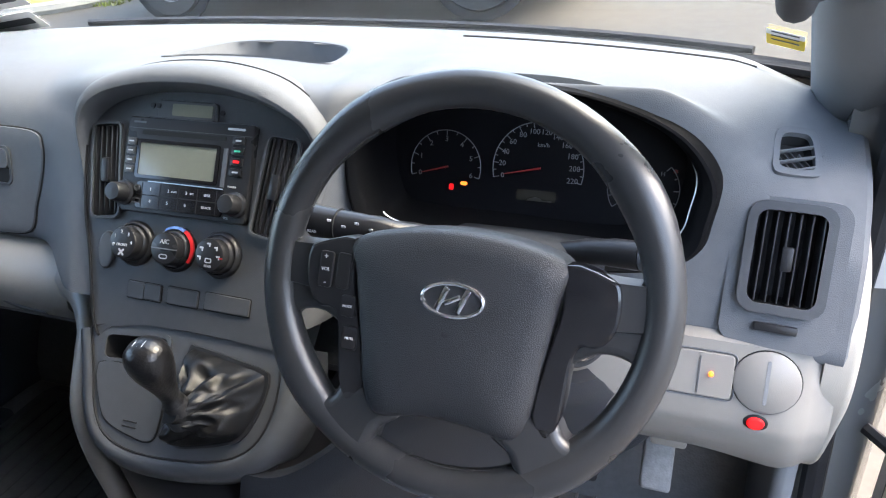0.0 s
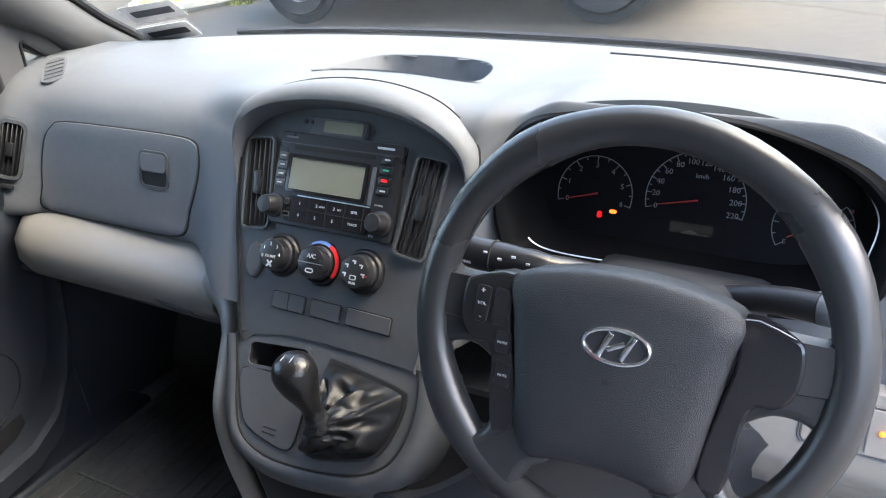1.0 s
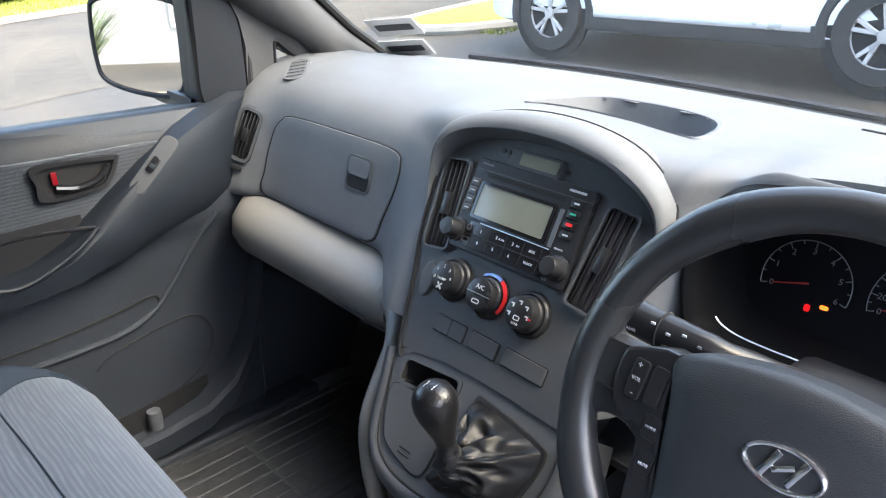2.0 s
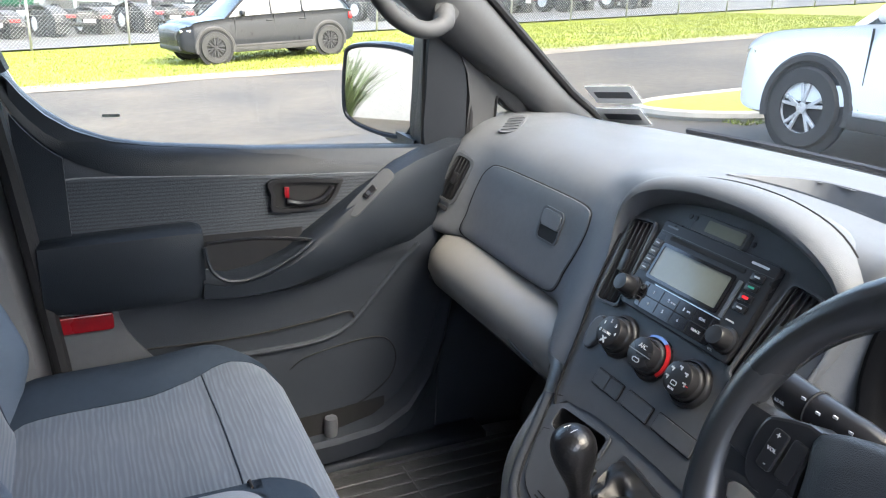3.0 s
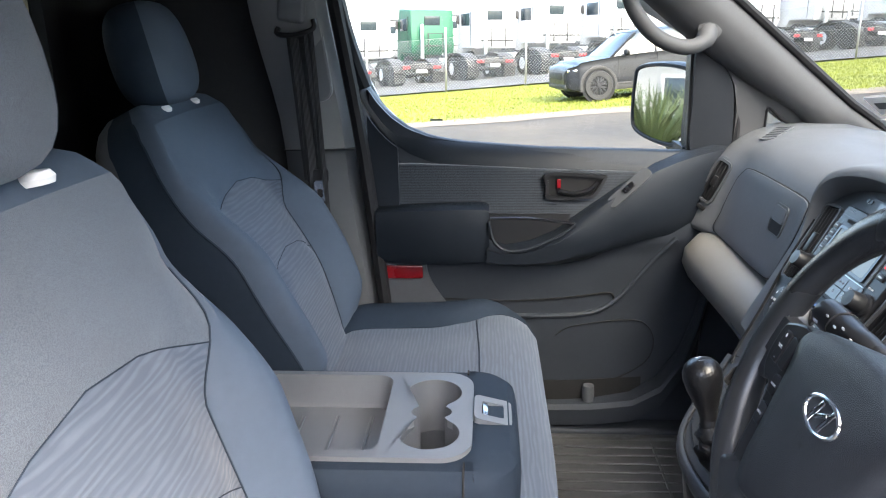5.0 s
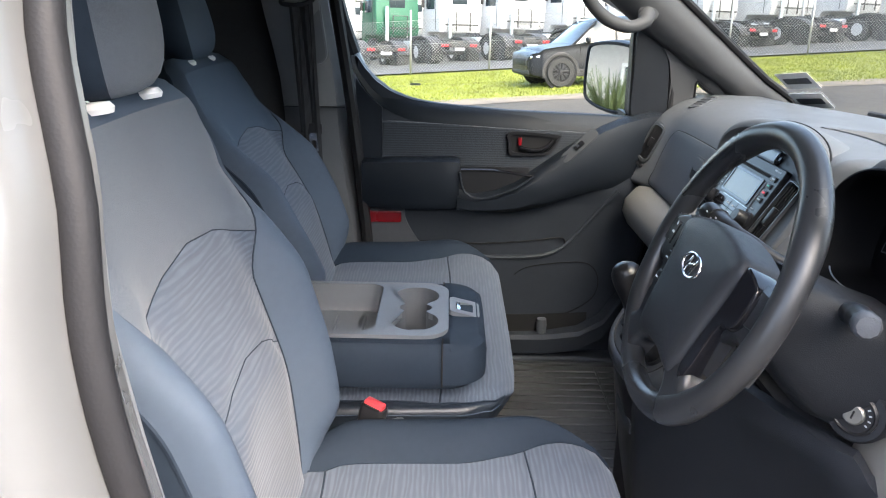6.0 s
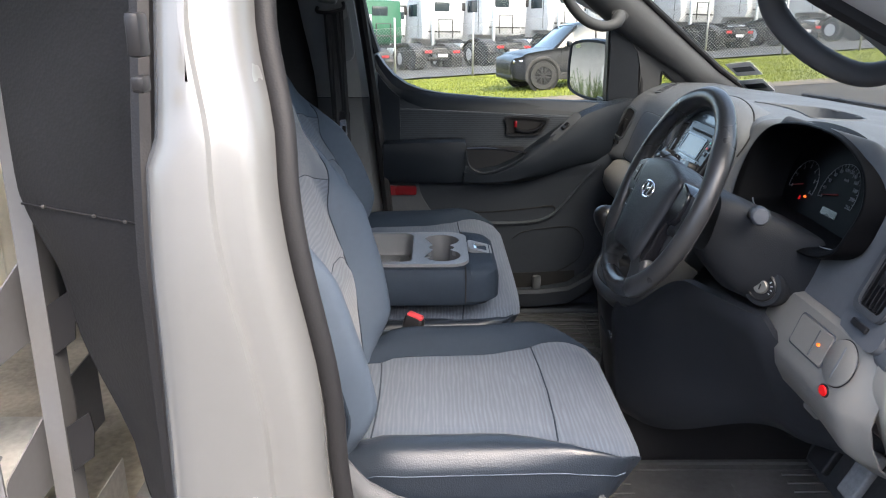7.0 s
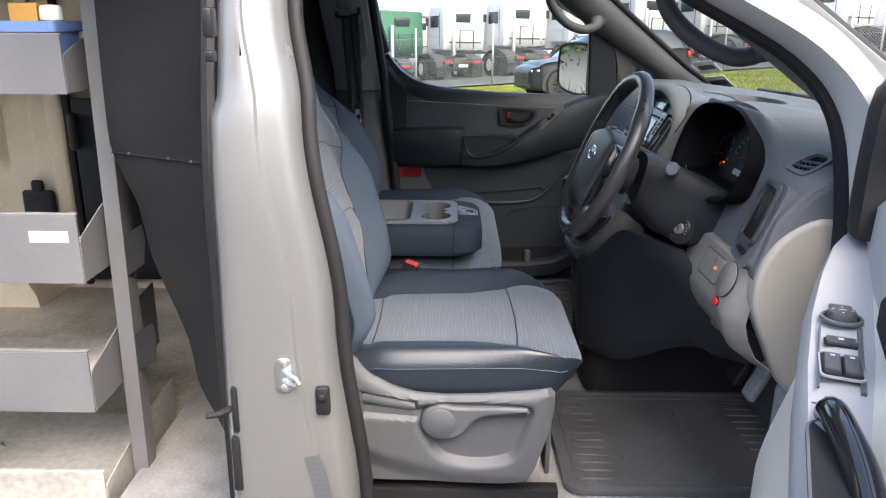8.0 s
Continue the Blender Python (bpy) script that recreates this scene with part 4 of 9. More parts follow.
# storage tray sunk into the top
tray_s = smooth([(x, y, 0) for x, y in TRAY], 4, True)
tc = Vector((0.0, 1.325, 0))
def tray_loop(k, dz):
    out = []
    for p in tray_s:
        q = tc.lerp(p, k)
        v = min(lin(0, 5, 200), key=lambda a: abs(dash_pt(q.x, a)[1] - q.y))
        out.append((q.x, q.y, dash_pt(q.x, v)[2] + dz))
    return out
part("storage_tray", loft([tray_loop(1.06, -0.003), tray_loop(1.03, 0.0025), tray_loop(0.97, 0.0015), tray_loop(0.93, -0.012), tray_loop(0.86, -0.05), tray_loop(0.5, -0.055)], True, "last"), M_DASH, dash, "open storage tray in the dash top")
# seam along the windscreen
part("seam", tube([(x, dash_pt(x, 1.15)[1], dash_pt(x, 1.15)[2] + 0.0005) for x in lin(0.24, 0.70, 16)], 0.0022, 5), M_DEEP, dash)
# glove box lid
def lid_pt(u, v, off=0.004):
    q = dash_pt(u, v)
    return (q[0], q[1] - off, q[2] + 0.3 * off)
LID = smooth([(x, v, 0) for x, v in ((-0.315, 5.98), (-0.290, 6.35), (-0.293, 7.0), (-0.315, 7.9), (-0.345, 8.9), (-0.50, 9.05), (-0.655, 8.9), (-0.668, 7.9), (-0.664, 6.8), (-0.645, 6.25), (-0.61, 6.0), (-0.46, 5.93))], 6, True)
def lid_loop(k, off):
    return [lid_pt(-0.48 + (p.x + 0.48) * k, 7.5 + (p.y - 7.5) * k, off) for p in LID]
lid = part("glovebox_lid", loft([lid_loop(1.0, -0.006), lid_loop(0.997, 0.0015), lid_loop(0.985, 0.0032)] + [lid_loop(k, 0.0034) for k in (0.93, 0.85, 0.75, 0.65, 0.55, 0.45, 0.35, 0.25, 0.15, 0.05)]), M_DASH, dash, "closed glove box lid")
part("lid_gap", tube(lid_loop(1.006, 0.0002), 0.0018, 6, True), M_DEEP, dash)
HG = frame_at(lid_pt(-0.392, 7.05, 0.0036), (0, 0.25, 1), (0, -1, 0.25))
part("lid_latch", ring(rrect(0.066, 0.062, 0.012), rrect(0.058, 0.054, 0.010), 0.003, HG), M_DASH2, lid)
part("latch_paddle", plate(rrect(0.056, 0.030, 0.008, 4, 0, 0.011), 0.004, HG, 0.001), M_DASH, lid)
# Flat dark plate; the finger recess's shade is only in its colour.
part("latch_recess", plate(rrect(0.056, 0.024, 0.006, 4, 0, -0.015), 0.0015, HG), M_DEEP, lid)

# lower grey pad under the glove box
def pad_sec(x):
    k = sstep(-0.80, -0.26, x)
    y0 = 0.012 + 0.02 * k + 0.06 * sstep(-0.68, -0.80, x)
    sec = [(1.062, 1.030), (1.030, 1.034), (0.998, 1.020), (0.972, 0.990), (0.968, 0.958), (0.984, 0.925), (1.015, 0.905), (1.10, 0.915), (1.20, 0.95)]
    e = max(0.0, min(1.0, (x + 0.792) / 0.09))
    r = 0.12 + 0.88 * math.sqrt(max(0.0, 1 - (1 - e) ** 2))
    return [(x, 1.07 + (y + y0 - 1.07) * r, 0.985 + (z - 0.012 * k - 0.985) * r) for y, z in sec]
part("knee_pad", loft([pad_sec(x) for x in lin(-0.792, -0.70, 14) + lin(-0.68, -0.245, 20)]), M_GREY, dash, "light grey knee pad")
part("pad_seam", tube([Vector(p) + Vector((0, -0.0006, 0)) for p in pad_sec(-0.722)[:7]], 0.0012, 5), M_DEEP, dash)
part("bin_pull", tube(smooth([(-0.41, 1.012, 0.955), (-0.39, 1.008, 0.938), (-0.345, 1.010, 0.924), (-0.31, 1.015, 0.919)], 4), 0.005, 6), M_DASH2, dash)
part("bin_slot", box((-0.340, 1.022, 0.918), (0.040, 0.014, 0.008), 0.003, Matrix.Rotation(radians(15), 3, "Y")), M_GREY, dash, "pale slot under the pad")
part("under_cover", grid(lambda x, v: (x, 1.02 + 0.40 * v, 0.915 - 0.05 * v), lin(-0.80, 0.48, 12), lin(0, 1, 6), 0.01), M_FOOT, dash)

# end caps
for sx in (-1, 1):
    prof = [Vector(dash_pt(sx * 0.815, v)) for v in lin(0, 10, 40)]
    mid = Vector((sx * 0.815, 1.25, 1.13))
    part("end_cap", loft([prof, [mid.lerp(p, 0.97) + Vector((sx * 0.006, 0, 0)) for p in prof], [mid.lerp(p, 0.88) + Vector((sx * 0.009, 0, 0)) for p in prof]]), M_DASH, dash)


def air_vent(mtx, w, h, slats, parent, vertical=True, tilt=0.0, name="side_vent", rr=0.012, pad=0.010, m=M_DASH2):
    """A louvred outlet: frame, dark duct, vanes and a thumb slider."""
    v = part(name, ring(rrect(w + 2 * pad, h + 2 * pad, rr + pad * 0.6), rrect(w, h, rr), 0.006, mtx, 0.002), m, parent, "black louvred air vent")
    part("duct", loft([[(*p, z) for p in rrect(w * s, h * s, rr)] for s, z in ((1.0, 0.001), (0.96, -0.05))], True, "last"), M_DEEP, v)
    bm_fix(v, "duct", mtx)
    n = slats
    for i in range(n):
        t = (i + 0.5) / n - 0.5
        c = (t * w, 0, -0.004) if vertical else (0, t * h, -0.004)
        s = (0.0022, h * 0.97, 0.016) if vertical else (w * 0.97, 0.0022, 0.016)
        sl = box(c, s, 0.0008, Matrix.Rotation(radians(tilt), 3, "Y" if vertical else "X"), 1)
        bmesh.ops.transform(sl, matrix=mtx, verts=sl.verts)
        part("vane", sl, M_BLACK, v)
    k = box((0.0, 0.0, 0.004), (0.012, h * 0.26, 0.008) if vertical else (w * 0.26, 0.012, 0.008), 0.002)
    bmesh.ops.transform(k, matrix=mtx, verts=k.verts)
    part("slider", k, M_BLACK, v)
    return v


def bm_fix(parent, name, mtx):
    """Moves the newest part of that name to its place."""
    ob = [o for o in parent.children if o.name.startswith(name)][-1]
    b = BASE[ob.name]
    ob.data.transform(Matrix.Translation(-b) @ mtx @ Matrix.Translation(b))


part("vent_surround", holed(rrect(0.118, 0.168, 0.02, 5, 0, -0.012), [rrect(0.071, 0.105, 0.012, 4, 0, 0.006)], 0.022, RV @ Matrix.Translation((0, 0, -0.001))), M_DASH, dash)
air_vent(RV @ Matrix.Translation((0, 0.006, 0.001)), 0.070, 0.104, 6, dash, True, 20)
part("thumbwheel", box((0, 0, 0), (0.045, 0.010, 0.006), 0.002), M_BLACK, dash)
bm_fix(dash, "thumbwheel", RV @ Matrix.Translation((0, -0.072, 0.003)))
part("vent_surround", holed(rrect(0.064, 0.134, 0.018, 5, 0, -0.008), [rrect(0.043, 0.097, 0.012)], 0.022, LV @ Matrix.Translation((0, 0, 0.0005))), M_DASH, dash)
air_vent(LV @ Matrix.Translation((0, 0.0, 0.001)), 0.042, 0.096, 5, dash, True, -12, pad=0.006)
part("thumbwheel", box((0, 0, 0), (0.030, 0.010, 0.006), 0.002), M_BLACK, dash)
bm_fix(dash, "thumbwheel", LV @ Matrix.Translation((0, -0.068, 0.003)))
# small demister outlets
dem = part("demister", ring(dm_out, dm_in, 0.007, DV @ Matrix.Translation((0, 0, -0.003)), 0.002), M_DASH, dash, "side window demister with slanted bars")
part("duct", put(loft([[(x * k, y * k, z) for x, y in dm_in] for k, z in ((1.02, 0.001), (0.94, -0.016), (0.5, -0.017))], True, "last"), DV), M_DEEP, dem)
for k in range(3):
    bar = box((0, 0, 0), (0.060 - 0.010 * abs(k - 1), 0.0022, 0.006), 0.0006, Matrix.Rotation(radians(28), 3, "Z"), 1)
    part("demister_bar", put(bar, DV @ Matrix.Translation((-0.002 + 0.003 * k, 0.014 - 0.014 * k, 0.001))), M_DASH, dem)
for k in range(4):
    bar = box((0, 0, 0), (0.046 - 0.006 * abs(k - 1.5), 0.0012, 0.004), 0, Matrix.Rotation(radians(-48), 3, "Z"), 1)
    part("demister_bar", put(bar, DV @ Matrix.Translation((-0.016 + 0.0105 * k, -0.002, -0.004))), M_DASH2, dem)
DL = Vector(dash_pt(-0.712, 3.72))
DLn = (Vector(dash_pt(-0.70, 3.72)) - Vector(dash_pt(-0.724, 3.72))).cross(Vector(dash_pt(-0.712, 3.6)) - Vector(dash_pt(-0.712, 3.85))).normalized()
DLF = frame_at(DL - DLn * 0.0003, (-0.69, 0.72, 0.0), DLn)
part("demister", ring(rrect(0.046, 0.104, 0.022), rrect(0.036, 0.094, 0.017), 0.0030, DLF @ Matrix.Translation((0, 0, -0.0015)), 0.001), M_DASH, dash, "oval side window demister")
part("demister_grille", plate(rrect(0.036, 0.094, 0.017), 0.001, DLF), M_DASH2, dash)
for k in range(5):
    part("demister_bar", box((0, 0, 0), (0.034, 0.0025, 0.002), 0), M_DASH, dash)
    bm_fix(dash, "demister_bar", DLF @ Matrix.Translation((0, -0.034 + 0.017 * k, 0.0018)))

# instrument binnacle
bin_s = [Vector((p.x, 0, p.y)) for p in smooth([(x, z, 0) for x, z in BIN], 8, True)]
def bin_loop(k, dy, zf=0.35):
    out = []
    for p in bin_s:
        x = BIN_C[0] + (p.x - BIN_C[0]) * k
        z = BIN_C[1] + (p.z - BIN_C[1]) * k
        out.append((x, 1.038 + (z - 1.13) * zf + dy, z))
    return out
cluster = thing("instrument_cluster", "dark instrument cluster with white dial marks and lit warning lamps", "instrument cluster", (0.44, 1.15, 1.13))
part("bezel", loft([bin_loop(1.075, 0.035), bin_loop(1.066, 0.010), bin_loop(1.045, -0.003), bin_loop(1.025, -0.004), bin_loop(0.99, 0.0), bin_loop(0.965, 0.006), bin_loop(0.93, 0.05), bin_loop(0.88, 0.085)], True, False), M_BINN, cluster)
part("trim_line", tube([p for p in bin_loop(0.945, 0.030)[48:100]], 0.0013, 5), M_STEEL, cluster, "thin silver trim line")
part("dial_face", loft([bin_loop(0.90, 0.083), bin_loop(0.90, 0.088)]), M_DIALFACE, cluster, "black dial face")
FACE = frame_at((0.44, 1.130, 1.158), (0, 0.33, 0.944), (0, -0.944, 0.33))


def dial(c, r, a0, a1, ticks, labels, needle, size=0.0095, inset=0.0115):
    rimp = [(c[0] + r * math.cos(radians(a)), c[1] + r * math.sin(radians(a)), 0.0012) for a in lin(a0, a1, 40)]
    bm = bmesh.new()
    for i in range(ticks):
        a = radians(a0 + (a1 - a0) * i / (ticks - 1))
        big = i % 2 == 0
        ln = 0.007 if big else 0.004
        rbox(bm, (c[0] + (r - ln / 2) * math.cos(a), c[1] + (r - ln / 2) * math.sin(a), 0.001), (ln, 0.0011, 0.0006), 0, Matrix.Rotation(a, 3, "Z"))
    bmesh.ops.transform(bm, matrix=FACE, verts=bm.verts)
    part("dial_marks", bm, M_DIM, cluster)
    arc = tube(rimp, 0.0006, 4)
    bmesh.ops.transform(arc, matrix=FACE, verts=arc.verts)
    part("dial_arc", arc, M_DIM, cluster)
    for i, w in enumerate(labels):
        if not w:
            continue
        a = radians(a0 + (a1 - a0) * i / (len(labels) - 1))
        rr = r - inset
        part("numeral", text_mesh(w, size, FACE @ Matrix.Translation((c[0] + rr * math.cos(a), c[1] + rr * math.sin(a), 0.001))), M_DIM, cluster)
    if needle is None:
        return
    a = radians(needle)
    nd = tube([(c[0] - 0.004 * math.cos(a), c[1] - 0.004 * math.sin(a), 0.003), (c[0] + (r - 0.014) * math.cos(a), c[1] + (r - 0.014) * math.sin(a), 0.003)], [0.0014, 0.0007], 6)
    bmesh.ops.transform(nd, matrix=FACE, verts=nd.verts)
    part("needle", nd, M_NEEDLE, cluster, "red needle")


dial((0.010, 0.028), 0.0575, 195, -15, 23, ["0", "20", "40", "60", "80", "100", "120", "140", "160", "180", "200", "220"], 193)
dial((-0.111, 0.020), 0.0475, 196, -14, 13, ["0", "1", "2", "3", "4", "5", "6"], 196)
dial((0.141, 0.014), 0.041, 46, -42, 5, ["H", "", "", "", ""], None, 0.0075, 0.0125)
dial((0.139, 0.014), 0.041, 215, 135, 5, ["E", "", "", "", ""], 208, 0.0075, 0.0095)
part("hot_mark", plate(rrect(0.005, 0.004, 0.001), 0.0008, FACE @ Matrix.Translation((0.175, 0.039, 0.0))), M_REDR, cluster, "dull red mark")
part("unit_text", text_mesh("km/h", 0.0075, FACE @ Matrix.Translation((0.015, 0.0575, 0.001))), M_DIM, cluster)
part("odometer", plate(rrect(0.050, 0.0135, 0.002), 0.001, FACE @ Matrix.Translation((0.011, -0.006, 0))), M_LCDD, cluster, "dim odometer window")
part("warning_lamp", plate(rrect(0.006, 0.008, 0.002), 0.001, FACE @ Matrix.Translation((-0.1014, -0.0048, 0.0))), M_REDLED, cluster, "lit red warning lamp")
part("warning_lamp", plate(rrect(0.009, 0.0045, 0.002), 0.001, FACE @ Matrix.Translation((-0.0848, 0.0010, 0.0))), M_ORANGE, cluster, "lit amber warning lamp")

# ---- centre stack ----
stack = thing("centre_stack", "dark plastic centre stack with radio and heater controls", "console", (0, 1.05, 0.95))
ST = frame_at((0.002, 0.985, 1.09), (0, 0.49, 0.872), (0, -0.872, 0.49))
ARCH = smooth([(-0.108, -0.131, 0), (-0.121, -0.105, 0), (-0.138, -0.024, 0), (-0.153, 0.03, 0), (-0.163, 0.092, 0), (-0.165, 0.135, 0), (-0.152, 0.168, 0), (-0.118, 0.193, 0), (-0.06, 0.207, 0), (0.0, 0.211, 0), (0.06, 0.208, 0), (0.125, 0.194, 0), (0.178, 0.165, 0), (0.194, 0.115, 0), (0.187, 0.04, 0), (0.172, -0.05, 0), (0.162, -0.110, 0)], 4)
VENT_AT = {sx: Matrix.Translation((0.006 + sx * 0.131, 0.094, 0.002)) @ Matrix.Rotation(-sx * radians(6), 4, "Z") for sx in (-1, 1)}
part("fascia_panel", holed([(p.x, p.y) for p in ARCH] + [(0.088, -0.106), (0.023, -0.105), (-0.035, -0.107), (-0.092, -0.117)], [[tuple((VENT_AT[sx] @ Vector((*p, 0)))[:2]) for p in rrect(0.044, 0.127, 0.008)] for sx in (-1, 1)], 0.10, ST), M_DASH2, stack)
rows = []
for i, p in enumerate(ARCH):
    q = i / (len(ARCH) - 1)
    top = sstep(0.20, 0.42, q) * sstep(0.86, 0.64, q)
    nx = Vector((p.x, p.y - 0.05, 0)).normalized()
    h = 0.002 + 0.038 * top
    w = (0.10 + 0.90 * top) * (1 - 0.45 * sstep(0.46, 0.24, q))
    o = lambda d, z: tuple(p + nx * d * w + Vector((0, 0, z)))
    rows.append([o(-0.003, -0.02), o(-0.002, h - 0.012 * top), o(0.002, h - 0.002), o(0.008, h), o(0.018, h - 0.003 * top), o(0.028, h * 0.80 - 0.006 * top), o(0.038, h * 0.5 - 0.016 * top), o(0.046, h * 0.2 - 0.030 * top), o(0.050, -0.06), o(0.050, -0.10)])
part("hood_seam", tube([ST @ (Vector(r[6]) * 0.5 + Vector(r[7]) * 0.5) for r in rows[16:52]], 0.0018, 5), M_DEEP, stack)
hood = loft(rows)
bmesh.ops.transform(hood, matrix=ST, verts=hood.verts)
part("hood", hood, M_DASH, stack, "arched hood over the radio")
part("fascia_gap", tube([ST @ (p + Vector((0, 0, 0.003))) for p in ARCH[:20]], 0.0022, 5), M_DEEP, stack)
radio = thing("car_radio", "black car radio with a pale display and two knobs", "radio", (0, 1.03, 1.15))
part("body", plate(rrect(0.196, 0.128, 0.006, 4, 0.004, 0.106), 0.012, ST @ Matrix.Translation((0, 0, -0.002)), 0.002), M_BLACK, radio)
part("display_frame", ring(rrect(0.128, 0.052, 0.004, 3, -0.009, 0.114), rrect(0.119, 0.043, 0.002, 3, -0.009, 0.114), 0.003, ST @ Matrix.Translation((0, 0, 0.0095)), 0.001), M_GLOSS, radio)
part("display", plate(rrect(0.120, 0.044, 0.002, 3, -0.009, 0.114), 0.001, ST @ Matrix.Translation((0, 0, 0.0102))), M_LCD, radio, "pale green display")
part("disc_slot", plate(rrect(0.13, 0.006, 0.002, 3, -0.004, 0.149), 0.001, ST @ Matrix.Translation((0, 0, 0.0098))), M_DEEP, radio)
part("lower_panel", plate(rrect(0.135, 0.036, 0.004, 3, 0.0, 0.066), 0.002, ST @ Matrix.Translation((0, 0, 0.0098)), 0.0006), M_GLOSS, radio)
for sx in (-1, 1):
    part("knob", lathe([(0.0165, 0), (0.0165, 0.004), (0.0135, 0.006), (0.0125, 0.022), (0.011, 0.0245), (0.0, 0.025)], ST @ Matrix.Translation((sx * 0.0865, 0.066, 0.010)), 24), M_BLACK, radio)
for i in range(4):
    part("button", box((0, 0, 0), (0.014, 0.0095, 0.003), 0.0008), M_BTN, radio)
    bm_fix(radio, "button", ST @ Matrix.Translation((-0.083, 0.136 - 0.0125 * i, 0.011)))
    part("button", box((0, 0, 0), (0.018, 0.0095, 0.003), 0.0008), M_BLACK, radio)
    bm_fix(radio, "button", ST @ Matrix.Translation((0.081, 0.148 - 0.0135 * i, 0.011)))
part("end_call_mark", plate(rrect(0.009, 0.0035, 0.001, 3, 0.081, 0.121), 0.0006, ST @ Matrix.Translation((0, 0, 0.0126))), M_REDLED, radio)
part("call_mark", plate(rrect(0.009, 0.0025, 0.001, 3, 0.081, 0.1345), 0.0006, ST @ Matrix.Translation((0, 0, 0.0126))), mat("green_print", (0.03, 0.4, 0.25), 0.5), radio)
part("silver_bar", plate(rrect(0.006, 0.050, 0.001, 3, 0.0635, 0.112), 0.002, ST @ Matrix.Translation((0, 0, 0.0098))), M_SEATBASE, radio)
for i, w in enumerate(("1", "2", "3", "SEEK", "4", "5", "6", "TRACK")):
    part("button_text", text_mesh(w, 0.0062 if len(w) == 1 else 0.0048, ST @ Matrix.Translation((-0.044 + 0.028 * (i % 4) + (0.004 if i % 4 == 3 else 0), 0.074 - 0.016 * (i // 4), 0.0121))), M_DIAL, radio)
part("button_text", text_mesh("VOL", 0.0042, ST @ Matrix.Translation((0.074, 0.048, 0.0105))), M_DIAL, radio)
part("mute_bar", plate(rrect(0.026, 0.003, 0.001, 3, 0.075, 0.1625), 0.0006, ST @ Matrix.Translation((0, 0, 0.0098))), M_DIAL, radio)
part("mute_bar", plate(rrect(0.020, 0.0025, 0.001, 3, -0.075, 0.1625), 0.0006, ST @ Matrix.Translation((0, 0, 0.0098))), M_SEATBASE, radio)
for i in range(4):
    part("button_bar", plate(rrect(0.0075, 0.0016, 0.0005, 2, -0.083, 0.136 - 0.0125 * i), 0.0004, ST @ Matrix.Translation((0, 0, 0.0126))), M_DIAL, radio)
for i in (0, 3):
    part("button_bar", plate(rrect(0.0085, 0.0022, 0.0008, 2, 0.081, 0.148 - 0.0135 * i), 0.0004, ST @ Matrix.Translation((0, 0, 0.0126))), M_DIAL, radio)
for i in range(5):
    part("key_gap", plate(rrect(0.0010, 0.032, 0.0003, 2, -0.058 + 0.029 * i, 0.066), 0.0003, ST @ Matrix.Translation((0, 0, 0.0119))), M_DEEP, radio)
part("key_gap", plate(rrect(0.132, 0.0012, 0.0004, 2, 0, 0.066), 0.0003, ST @ Matrix.Translation((0, 0, 0.0119))), M_DEEP, radio)
part("silver_line", plate(rrect(0.116, 0.0013, 0.0004, 2, 0.008, 0.0845), 0.0004, ST @ Matrix.Translation((0, 0, 0.0119))), M_STEEL, radio)
part("top_line", plate(rrect(0.190, 0.0010, 0.0004, 2, 0.004, 0.1545), 0.0004, ST @ Matrix.Translation((0, 0, 0.0100))), M_BTN, radio)
for x, w in ((-0.0150, "SCAN"), (0.0130, "RPT")):
    part("button_text", text_mesh(w, 0.0034, ST @ Matrix.Translation((x + 0.0075, 0.0738, 0.0121))), M_DIAL, radio)
part("button_text", text_mesh("POWER", 0.0036, ST @ Matrix.Translation((0.078, 0.0885, 0.0105))), M_DIAL, radio)
part("jack_socket", lathe([(0.0045, 0), (0.0045, 0.002), (0.0028, 0.0022), (0.0025, 0.0002)], ST @ Matrix.Translation((-0.0655, 0.0745, 0.0118)), 16), M_BTN, radio)
part("usb_socket", ring(rrect(0.0130, 0.0070, 0.0008, 2, -0.0655, 0.0575), rrect(0.0105, 0.0042, 0.0006, 2, -0.0655, 0.0575), 0.0012, ST @ Matrix.Translation((0, 0, 0.0118))), M_BTN, radio)
for x in (-0.0590, -0.0500):
    part("clock_key", lathe([(0.0036, 0), (0.0036, 0.0012), (0.0, 0.0014)], ST @ Matrix.Translation((x, 0.186, 0.008)), 14), M_BLACK, stack)
part("clock_key", lathe([(0.0036, 0), (0.0036, 0.0012), (0.0, 0.0014)], ST @ Matrix.Translation((0.050, 0.182, 0.008)), 14), M_BLACK, stack)
# clock
part("clock_frame", plate(rrect(0.090, 0.026, 0.005, 4, -0.006, 0.186), 0.010, ST @ Matrix.Translation((0, -0.004, -0.002)), 0.002), M_DASH2, stack)
part("clock", plate(rrect(0.062, 0.016, 0.002, 4, 0.004, 0.182), 0.001, ST @ Matrix.Translation((0, 0, 0.0085))), M_LCD, stack, "pale clock display")
# stack vents
for sx in (-1, 1):
    air_vent(ST @ VENT_AT[sx], 0.043, 0.126, 5, stack, True, sx * 15, "stack_vent", 0.008, 0.003)
